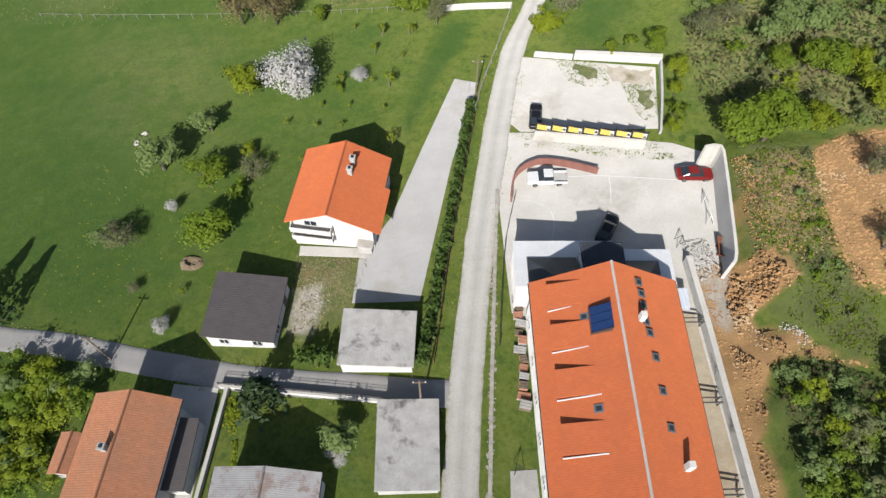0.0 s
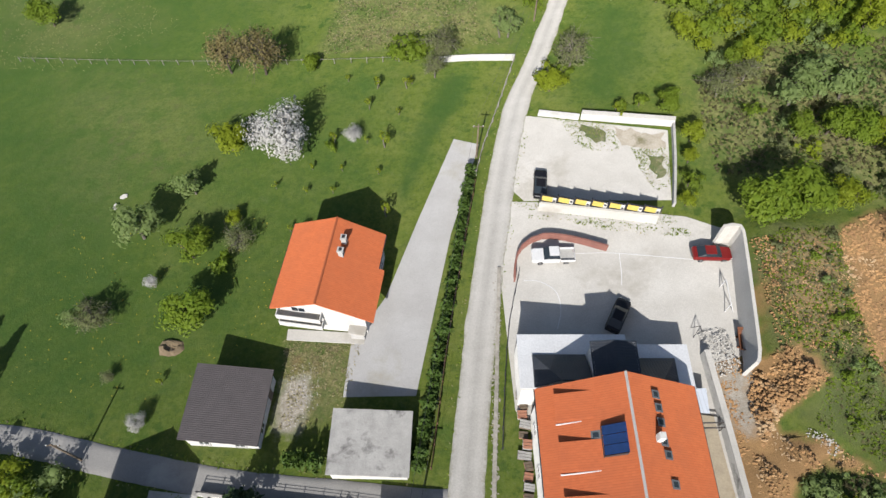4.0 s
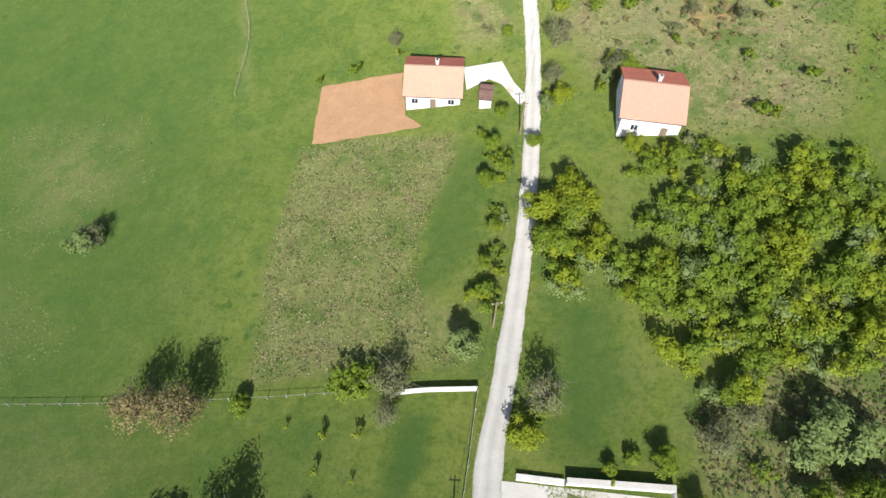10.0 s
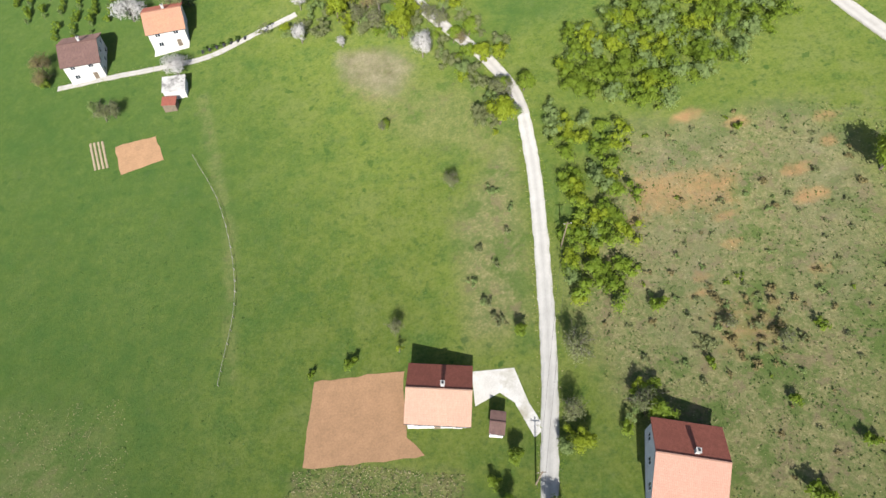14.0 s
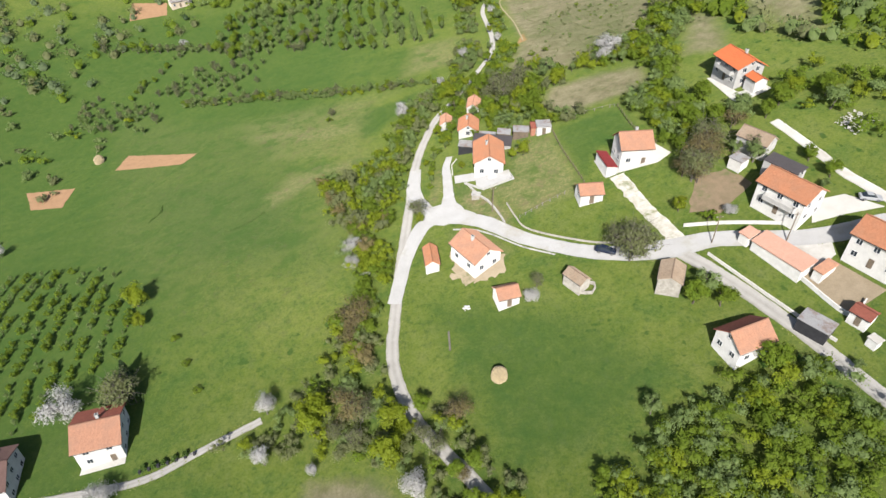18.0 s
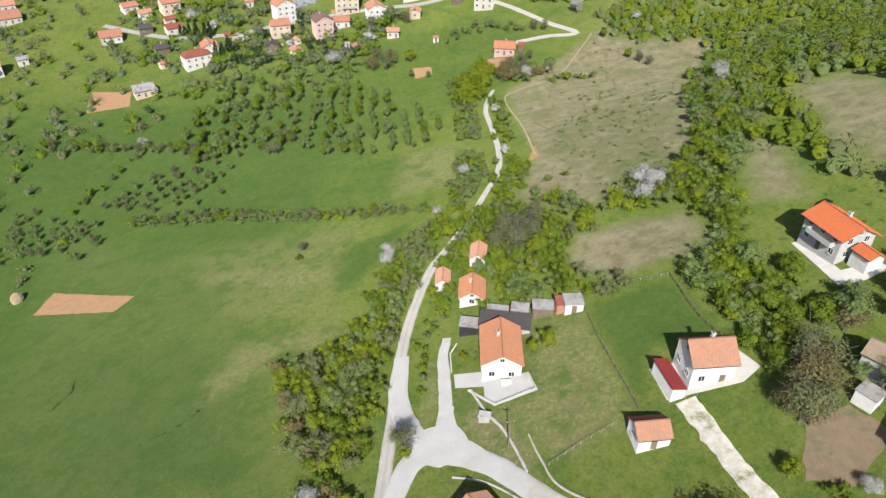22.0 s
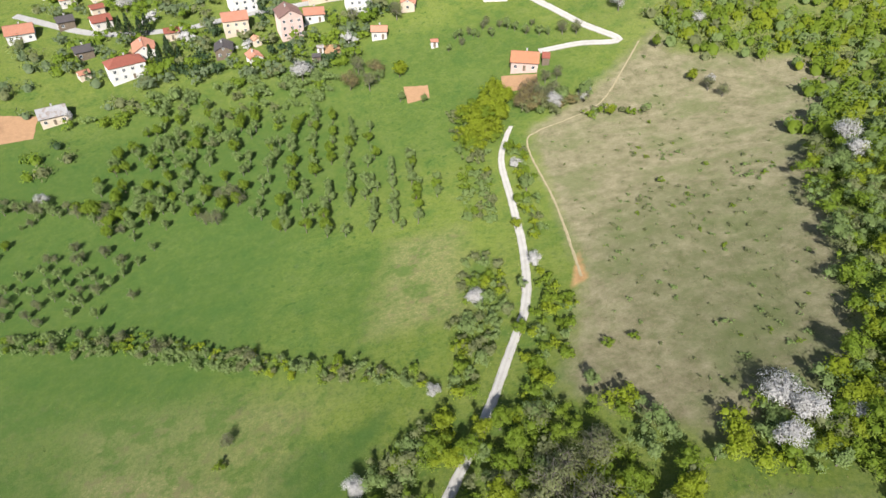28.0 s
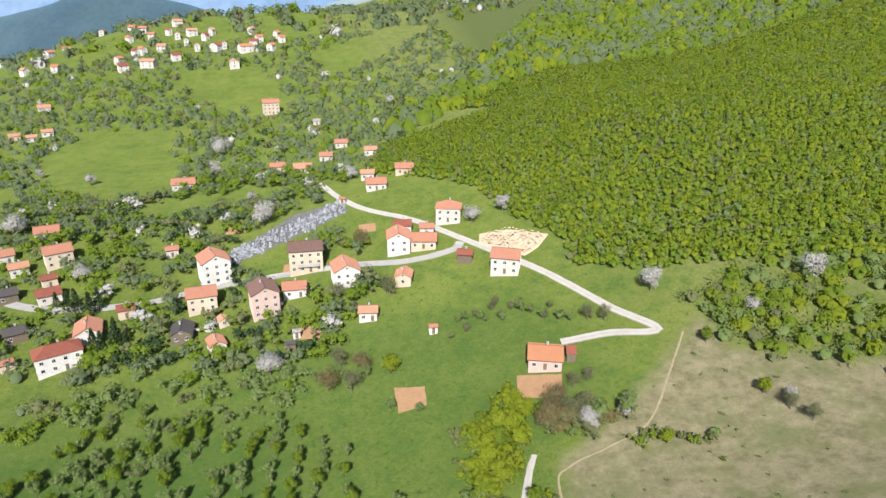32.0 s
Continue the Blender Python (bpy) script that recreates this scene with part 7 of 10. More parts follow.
thicket("ridge_woods", [(-500, 1050), (-50, 1090), (150, 1120), (320, 1350), (420, 1800), (0, 2100), (-260, 1700), (-500, 1400)], 19, (9, 15), (5, 11), [(LEAF_HAZY, 4), (LEAF_GREEN, 0.8), (LEAF_GREY, 0.8), (BLOSSOM, 0.1)], "loose woods on far slopes", 40, 3.0, 32, "woods", keep=0.4)
thicket("thicket", [(-50.9, 26.5), (-41, 26.4), (-36.9, 23.5), (-39.2, 19), (-41, 12.5), (-60, 8), (-65, 24)], 3.0, (2, 3.2), (2.4, 4.6), [(LEAF_GREEN, 2), (LEAF_LIME, 2), (LEAF_OLIVE, 1)], "mixed thicket beside a garden", 150, 0.38, 33)
tree("conifer", -53.5, 33.5, 8)
tree("conifer", -57, 33, 9)
thicket("orchard_trees", [(-33, 541), (-11, 536), (7.5, 546), (30, 536), (40, 520), (30, 520), (-20, 533), (-60, 515), (-70, 530)], 5.5, (3, 5), (3, 5.5), [(LEAF_OLIVE, 3), (LEAF_GREEN, 1.5), (LEAF_GREY, 0.7)], "old fruit trees below the village", 110, 0.6, 34, "woods", keep=0.75)

for x, y, h, k in ((42.2, 325.4, 3.6, "broad"), (43.6, 329.6, 4.2, "broad"), (39.6, 331.6, 3.4, "lime"), (47.6, 332.6, 3.8, "broad"), (44.0, 342.0, 4.6, "broad"), (47.4, 346.6, 5, "broad"), (48.0, 338.6, 4.6, "broad"), (51.4, 336.6, 4.0, "olive"),
                   (56.4, 338.0, 5, "broad"), (57.2, 344.6, 5.5, "budding"), (56.6, 331.8, 4.6, "lime"), (53.4, 348.0, 5.5, "lime"), (60.4, 334.0, 5, "broad"), (62.0, 341.0, 8, "budding"), (65.6, 336.0, 5.4, "lime"), (69.4, 339.6, 5, "broad"), (68.6, 331.4, 5, "broad"), (72.0, 344.6, 4.6, "broad"),
                   (64.6, 330.6, 4.8, "broad"), (55.4, 352.8, 5, "broad"), (58.0, 357.0, 5, "broad"), (77.6, 340.6, 5.2, "lime"), (79.4, 341.6, 4.6, "lime"), (84.5, 345.4, 3.6, "olive"), (88.4, 346.0, 3.6, "lime"), (92.2, 345.6, 4, "olive"), (102.0, 343.0, 4, "lime"), (107.0, 347.0, 4.4, "lime")):
    tree(k, x, y, h)
thicket("thicket", [(38.6, 322.6), (50, 319), (61, 318), (62, 352), (48.6, 352), (44.6, 344), (39.4, 333.6)], 2.1, (1.3, 2.2), (1.3, 3.0), [(LEAF_GREEN, 3), (LEAF_LIME, 1.4), (LEAF_OLIVE, 1)], "fresh green bushes and young trees round old cottages", 110, 0.36, 145, keep=0.62)
for x, y, h, k in ((-31, 471, 6.5, "olive"), (-27.6, 474, 6, "olive"), (-24, 470.6, 5.5, "olive"), (-28, 467.4, 5, "broad"), (-17, 473, 5, "olive"), (-12, 472.4, 5, "olive"), (-5.6, 470, 6, "budding"), (-2.6, 471.6, 6.5, "budding"), (-0.4, 468.6, 5, "budding"),
                   (-40, 446, 3.6, "olive"), (-44, 452, 3.4, "olive"), (-37, 455, 3.6, "olive"), (-33, 449, 3.6, "olive"), (-30, 443, 3.4, "olive"), (-26.6, 447, 3.4, "olive"), (-23.6, 453, 3.4, "olive"), (-30.4, 459, 3.6, "olive"), (-47, 459, 3.6, "budding"), (-38.4, 463, 4, "olive")):
    tree(k, x, y, h)
for x, y, h, k in ((50.4, 357.5, 5.5, "broad"), (53.0, 361.5, 5, "lime"), (56.6, 362.0, 5, "broad"), (48.0, 357.0, 5, "lime"), (78, 437, 3.5, "broad"), (74.6, 424, 3.4, "lime"), (65.5, 384, 4, "broad"), (69.5, 398, 4, "olive"),
                   (34.6, 204, 4.5, "broad"), (32, 213.5, 5, "lime"), (30.6, 222, 5, "broad"), (27.2, 221, 4.5, "broad"), (35.6, 213, 4.5, "lime"), (26, 230, 4.5, "olive"), (38.8, 203, 5, "broad"), (35.4, 196, 4, "olive"), (23.4, 235, 4.5, "broad"), (20.4, 231, 4, "lime")):
    tree(k, x, y, h)
for x, y, h in ((-38, 560, 10), (-34, 562, 11), (-30, 559, 9), (-42, 564, 9), (-36, 567, 10)):
    tree("conifer", x, y, h)
HEATH_TOP = [(84, 400), (92, 440), (96, 474), (110, 478), (135, 470), (150, 480), (150, 440), (135, 405), (117, 365), (104, 354), (88, 352), (82, 375)]
thicket("heath_bushes", HEATH_TOP, 5.0, (0.3, 0.8), (0.2, 0.5), [(LEAF_OLIVE, 2), (LEAF_GREY, 3)], "low scattered heath bushes", 24, 0.2, 127, "bushes", keep=0.34)
thicket("heath_bushes", [(86, 400), (98, 420), (114, 426), (134, 410), (117, 370), (104, 357), (90, 354)], 3.6, (0.3, 1.1), (0.2, 0.7), [(LEAF_OLIVE, 3), (LEAF_GREY, 2), (LEAF_GREEN, 1)], "low green bushes on the lower heath", 30, 0.2, 147, "bushes", keep=0.4)
for patch, seed in (([(100, 428), (112, 431), (118, 420), (111, 410), (101, 414)], 140), ([(112, 452), (124, 456), (130, 446), (120, 440)], 141), ([(96, 372), (108, 376), (114, 368), (104, 360)], 142), ([(126, 428), (137, 432), (138, 418), (128, 415)], 143)):
    thicket("heath_bushes", patch, 2.2, (0.4, 1.2), (0.25, 0.9), [(LEAF_OLIVE, 3), (LEAF_GREY, 2), (LEAF_GREEN, 1)], "clump of low heath bushes", 30, 0.22, seed, "bushes", keep=0.4)
thicket("heath_bushes", [(110, 486), (134, 508), (146, 521), (165, 490), (150, 480), (130, 472)], 4.8, (0.4, 1.1), (0.3, 0.9), [(LEAF_OLIVE, 2), (LEAF_GREY, 2)], "low scattered heath bushes", 30, 0.26, 128, "bushes", keep=0.35)
thicket("slope_bushes", [(40, 150), (54, 187), (85, 184), (110, 170), (100, 130), (68, 118), (56, 120), (56, 134), (44, 140)], 3.4, (0.35, 1.0), (0.25, 0.8), [(LEAF_OLIVE, 2), (LEAF_GREY, 3), (LEAF_GREEN, 1), (LEAF_RUSSET, 2)], "low scattered bushes and bracken on a rough slope", 34, 0.24, 129, "bushes", keep=0.42)
thicket("slope_bushes", [(53, 152), (70, 149), (66, 135), (52, 138)], 2.0, (0.6, 1.3), (0.4, 1.1), [(LEAF_RUSSET, 3), (LEAF_GREY, 2)], "brown bracken on a rough slope", 50, 0.26, 138, "bushes", keep=0.55)
thicket("thicket", [(37.5, 121.5), (40.5, 119.6), (50.5, 116.4), (51, 112), (44, 109.5), (38.5, 112.8)], 2.2, (1.2, 2.0), (1.4, 2.8), [(LEAF_LIME, 2), (LEAF_GREEN, 2), (LEAF_GREY, 0.8)], "bushes before a house wall", 100, 0.32, 132, keep=0.85)
thicket("thicket", [(36.6, 122), (38.4, 121.6), (39.6, 131), (43, 135), (45.5, 134.6), (47, 137.5), (42, 139), (38, 133)], 2.0, (1.0, 1.7), (1.6, 3.2), [(LEAF_GREEN, 3), (LEAF_OLIVE, 1.5), (LEAF_LIME, 1)], "bushes behind a house", 100, 0.32, 134, keep=0.8)
thicket("thicket", [(29, 150), (33, 149), (31.5, 136), (30.4, 124), (28.6, 124.4), (30, 136)], 2.2, (0.9, 1.8), (1.2, 3.0), [(LEAF_GREY, 2), (LEAF_OLIVE, 1.5), (LEAF_LIME, 1)], "verge bushes beside the lane", 80, 0.3, 135, keep=0.5)
thicket("thicket", [(20.5, 152), (26, 151), (30, 163), (31.4, 182), (33, 196), (29.5, 196), (27, 178), (22, 164)], 3.2, (0.7, 1.5), (0.6, 1.7), [(LEAF_OLIVE, 2), (LEAF_GREY, 2), (LEAF_LIME, 1)], "low verge bushes beside the lane", 60, 0.28, 136, keep=0.45)
for n, (x, y) in enumerate( ((64, 349), (69, 351), (66, 343), (60, 346))):
    tree("budding", x, y, 6.5 + 0.5 * (n % 4), spread=1.1)
tree("lime", 29.5, 108.1, 5.5, spread=1.15)
tree("olive", 29.9, 130.3, 3.5, spread=1.2)
tree("broad", 26.1, 123.1, 3.2, spread=1.2)
for k, (x, y), h in zip(("lime", "broad", "lime", "broad"), [(24.1, 109.6), (25.1, 103.2), (28.4, 112.1), (28.0, 106.9)], (6, 5, 5, 5.5)):
    tree(k, x, y, h, spread=1.2)
thicket("orchard_trees", [(-39.1, 516.9), (-25.8, 538.5), (6.1, 545.5), (25.7, 531.8), (20.3, 494.7), (-3.2, 491.8), (-25.0, 488.2)], 5.0, (1.6, 2.6), (3.5, 5.6), [(LEAF_OLIVE, 3), (LEAF_GREEN, 1), (LEAF_GREY, 0.7)], "overgrown old fruit trees above an orchard", 110, 0.4, 133, "woods", keep=0.5)
for k, (x, y), h in zip(("lime", "lime", "lime", "broad", "russet", "blossom", "russet"), [(83.8, 492.7), (80.3, 481.2), (88.1, 498.0), (79.0, 487.8), (93.2, 491.8), (102.6, 488.7), (97.8, 499.4)], (8, 7.5, 7, 7, 7, 6, 7)):
    tree(k, x, y, h, spread=1.15)


# ---- walls, fences and small builders ----
def ground_line(pts, gap=1.0):
    return smooth_line([(p[0], p[1]) for p in pts], gap) if len(pts) > 2 else np.array([np.array(pts[0]) + (np.array(pts[1]) - np.array(pts[0])) * k for k in np.linspace(0, 1, max(2, int(math.dist(*pts) / gap)))])


def wall_line(name, pts, high, thick, mat, label, category="wall", cap=None, sink=0.4, top=None):
    """A low wall along a line, stepping with the land, with an optional coping."""
    root = tagged(new(name), label, category)
    line = ground_line(pts)
    root.matrix_world = pose(line[0][0], line[0][1], height(*line[0]))
    d = np.gradient(line, axis=0)
    d /= np.hypot(d[:, 0], d[:, 1])[:, None]
    side = np.stack([d[:, 1], -d[:, 0]], 1)

    def run(part_name, w, z0, z1, m):
        vs, fs = [], []
        for p, s in zip(line, side):
            g = height(*p)
            t = (top if top is not None else g + high)
            for e, z in ((-1, g + z0 if z0 < 0 else t + z0), (1, g + z0 if z0 < 0 else t + z0), (1, t + z1), (-1, t + z1)):
                vs.append((p[0] + s[0] * e * w / 2, p[1] + s[1] * e * w / 2, z))
        n = len(line)
        for i in range(n - 1):
            for k in range(4):
                a, b = 4 * i + k, 4 * i + (k + 1) % 4
                fs.append((a, b, b + 4, a + 4))
        fs += [(3, 2, 1, 0), tuple(4 * (n - 1) + k for k in range(4))]
        return adopt(mesh_of(part_name, vs, fs, m), root)

    run("body", thick, -sink, 0, mat)
    if cap:
        run("coping", thick + 0.1, 0.003, 0.09, cap)
    return root


def adopt(ob, root):
    """Hang a part built in place under its thing."""
    ob.parent = root
    ob.matrix_parent_inverse = root.matrix_basis.inverted()
    return ob


POST_MESH = {}


def fence_line(name, pts, gap, high, mat, label, rails=(0.5, 0.9), size=0.1, solid=False):
    """Posts with rails or boards between them."""
    root = tagged(new(name), label, "fence")
    line = ground_line(pts, gap)
    root.matrix_world = pose(line[0][0], line[0][1], height(*line[0]))
    key = (size, high, mat.name)
    for x, y in line:
        if key not in POST_MESH:
            vs, fs = [], []
            box_into(vs, fs, -size / 2, size / 2, -size / 2, size / 2, -0.3, high)
            me = bpy.data.meshes.new("post")
            me.from_pydata(vs, [], fs)
            me.materials.append(mat)
            POST_MESH[key] = me
        post = new("post", POST_MESH[key])
        post.matrix_basis = pose(x, y, height(x, y), random.uniform(-4, 4), random.uniform(-4, 4), 0)
        adopt(post, root)
    for (ax, ay), (bx, by) in zip(line[:-1], line[1:]):
        a, b = Vector((ax, ay, height(ax, ay))), Vector((bx, by, height(bx, by)))
        if solid:
            n = (b - a).cross(Vector((0, 0, 1))).normalized() * 0.02
            vs = [a - n, b - n, b + n, a + n]
            up = Vector((0, 0, high * 0.96))
            vs += [v + up for v in vs]
            adopt(mesh_of("board", vs, [(3, 2, 1, 0), (4, 5, 6, 7), (0, 1, 5, 4), (1, 2, 6, 5), (2, 3, 7, 6), (3, 0, 4, 7)], mat), root)
        else:
            for r in rails:
                adopt(tube("rail", [a + Vector((0, 0, r * high)), b + Vector((0, 0, r * high))], 0.03, mat, None, 4), root)
    return root


def utility_pole(x, y, high=7.5, mat=None, arm=True, label="weathered timber utility pole with a cross arm"):
    root = tagged(new("utility_pole"), label, "pole")
    z = height(x, y)
    root.matrix_world = pose(x, y, z)
    tube("shaft", [(0, 0, -0.4), (0, 0, high)], 0.13, mat or WOOD, root, 7, 0.09)
    if arm:
        a = box("cross_arm", -0.7, 0.7, -0.05, 0.05, high - 0.5, high - 0.4, WOOD, root)
        for k in (-0.6, 0, 0.6):
            tube("insulator", [(k, 0, high - 0.4), (k, 0, high - 0.22)], 0.05, FRAME_WHITE, a, 6)
    return Vector((x, y, z + high - 0.3))


def wire(a, b, sag=0.6):
    line = []
    for k in range(13):
        f = k / 12
        p = Vector(a).lerp(Vector(b), f)
        line.append(p - Vector((0, 0, sag * 4 * f * (1 - f))))
    return tagged(tube("overhead_wire", line, 0.018, DARK_METAL, None, 3), "thin dark overhead wire between poles", "wire")


def rubble(name, poly, n, size, mat, label, seed, kind="stuff", category="stones", lump=0.0):
    """Loose angular stones, in one sheet."""
    rng = np.random.default_rng(seed)
    xs, ys = [p[0] for p in poly], [p[1] for p in poly]
    cx, cy = float(np.mean(xs)), float(np.mean(ys))
    reach = max(math.hypot(a - cx, b - cy) for a, b in poly)
    vs, fs = [], []
    while n > 0:
        x, y = rng.uniform(min(xs), max(xs)), rng.uniform(min(ys), max(ys))
        if not inside(np.array([x]), np.array([y]), poly)[0]:
            continue
        n -= 1
        s = size * (0.4 + 1.0 * rng.random() ** 2)
        z = height(x, y) + lump * max(0, 1 - (math.hypot(x - cx, y - cy) / reach) ** 2)
        k = len(vs)
        turn, flat = rng.uniform(0, 6.28), rng.uniform(0.45, 0.8)
        long = rng.uniform(0.8, 1.35)
        for i in range(11):
            if i < 10:
                w, low = turn + 1.2566 * (i % 5) + 0.6283 * (i // 5), -0.35 if i < 5 else 0.45
                r = s * (1.0 if i < 5 else 0.72) * rng.uniform(0.8, 1.15)
            else:
                w, r, low = 0, 0.1 * s, 0.8
            u, v = r * math.cos(w) * long, r * math.sin(w) / long
            vs.append((x + u, y + v, z + s * low * flat))
        for i in range(5):
            j = (i + 1) % 5
            fs += [(k + i, k + j, k + 5 + i), (k + j, k + 5 + j, k + 5 + i), (k + 5 + i, k + 5 + j, k + 10)]
    return tagged(mesh_of(name, vs, fs, mat), label, category, kind=kind)


def tufts(name, poly, n, size, mat, label, seed, category="grass", upright=0.5):
    """Loose blades and weeds over a meadow, in one sheet."""
    rng = np.random.default_rng(seed)
    xs, ys = np.array([p[0] for p in poly]), np.array([p[1] for p in poly])
    x, y = rng.uniform(xs.min(), xs.max(), 3 * n), rng.uniform(ys.min(), ys.max(), 3 * n)
    clump = np.array([noise.noise((a * 0.35, b * 0.35, seed)) for a, b in zip(x, y)])
    ok = inside(x, y, poly) & (clump + 0.35 * rng.normal(size=len(x)) > 0.02) & clear(x, y, -0.3)
    x, y = x[ok][:n], y[ok][:n]
    c = np.stack([x, y, land(x, y) + size * 0.25], 1)
    q, tint = leaves(rng, c, np.full(len(c), 0.1), len(c), size, 0.5, cores=c - np.array([0, 0, 2.5]))
    return tagged(new(name, quad_mesh(name, q, mat, tint)), label, category, kind="stuff")


def lathe_wheel(parent, x, y, r, w):
    ob = tube("wheel", [(x, y - w / 2, r), (x, y + w / 2, r)], r, DARK_METAL, parent, 14)
    s = 1 if y > 0 else -1
    tube("rim", [(x, y + s * (w / 2 + 0.002), r), (x, y + s * (w / 2 + 0.02), r)], r * 0.6, rim_metal(), ob, 12)
    return ob


def rim_metal():
    if "rim_metal" not in bpy.data.materials:
        rough_surface("rim_metal", (0.45, 0.45, 0.46), (0.4, 0.4, 0.41), 2.0, 20.0, 0.0, 0.35, None, 0.8)
    return bpy.data.materials["rim_metal"]


def lofted(name, sections, mat, parent):
    """A closed body through cross sections: each is (x, half width, z low, z high, half width at top)."""
    vs, fs = [], []
    for x, w, z0, z1, wt in sections:
        m = z0 + (z1 - z0) * 0.62
        vs += [(x, -w * 0.94, z0), (x, -w, m), (x, -wt, z1), (x, wt, z1), (x, w, m), (x, w * 0.94, z0)]
    n = len(sections)
    for i in range(n - 1):
        for k in range(6):
            a, b = 6 * i + k, 6 * i + (k + 1) % 6
            fs.append((a, a + 6, b + 6, b))
    fs += [(0, 1, 2, 3, 4, 5), tuple(6 * (n - 1) + k for k in range(6))[::-1]]
    ob = mesh_of(name, vs, fs, mat, parent)
    bev = ob.modifiers.new("soft", "BEVEL")
    bev.width, bev.segments, bev.limit_method = 0.05, 2, "ANGLE"
    return ob


def car(x, y, turn, colour, label, kind="saloon", lift=0.06):
    """A parked car, its nose along its own x axis."""
    paint = bpy.data.materials.get("paint_" + colour[0]) or rough_surface("paint_" + colour[0], colour[1], tuple(0.9 * v for v in colour[1]), 3.0, 30.0, 0.0, 0.25)
    root = tagged(new("pickup_truck" if kind == "pickup" else "car"), label, "car")
    root.matrix_world = pose(x, y, height(x, y) + lift, 0, 0, turn)
    L, w = (2.55, 0.9) if kind == "pickup" else (2.2, 0.87)
    if kind == "pickup":
        lofted("body", [(L, w * 0.86, 0.45, 0.95, w * 0.8), (L - 0.25, w, 0.35, 1.05, w * 0.9), (0.9, w, 0.32, 1.12, w * 0.92), (-0.75, w, 0.32, 1.1, w * 0.92)], paint, root)
        lofted("cabin", [(1.15, w * 0.9, 1.1, 1.14, w * 0.86), (0.55, w * 0.9, 1.1, 1.75, w * 0.74), (-0.6, w * 0.9, 1.1, 1.76, w * 0.74), (-0.78, w * 0.9, 1.1, 1.2, w * 0.84)], GLASS, root)
        lofted("roof", [(0.55, w * 0.74, 1.72, 1.82, w * 0.68), (-0.6, w * 0.74, 1.72, 1.82, w * 0.68)], paint, root)
        bed = box("cargo_bed", -L, -0.82, -w, w, 0.6, 0.7, GREY_WALL, root)
        for x0, x1, y0, y1 in ((-L, -0.82, -w, -w + 0.05), (-L, -0.82, w - 0.05, w), (-L, -L + 0.05, -w + 0.053, w - 0.053), (-0.87, -0.82, -w + 0.053, w - 0.053)):
            box("side_board", x0, x1, y0, y1, 0.703, 1.08, paint, bed)
    else:
        lofted("body", [(L, w * 0.8, 0.4, 0.72, w * 0.74), (L - 0.3, w * 0.97, 0.28, 0.84, w * 0.85), (0.9, w, 0.25, 0.95, w * 0.9), (-1.3, w, 0.25, 0.97, w * 0.9), (-L + 0.15, w * 0.95, 0.28, 0.95, w * 0.84),
                        (-L, w * 0.85, 0.4, 0.8, w * 0.78)], paint, root)
        lofted("cabin", [(0.95, w * 0.88, 0.92, 0.96, w * 0.84), (0.25, w * 0.88, 0.92, 1.38, w * 0.68), (-0.95, w * 0.88, 0.92, 1.4, w * 0.68), (-1.75, w * 0.86, 0.92, 0.98, w * 0.8)], GLASS, root)
        lofted("roof", [(0.3, w * 0.69, 1.36, 1.43, w * 0.62), (-0.95, w * 0.69, 1.37, 1.45, w * 0.62)], paint, root)
    for sx in (1, -1):
        for sy in (1, -1):
            lathe_wheel(root, sx * L * 0.6, sy * (w - 0.1), 0.33 if kind == "pickup" else 0.31, 0.2)
            box("headlight" if sx > 0 else "tail_light", sx * (L - 0.06) - 0.05, sx * (L - 0.06) + 0.05, sy * w * 0.66 - 0.14, sy * w * 0.66 + 0.14, 0.6, 0.72,
                FRAME_WHITE if sx > 0 else RED_SHEET, root)
    return root


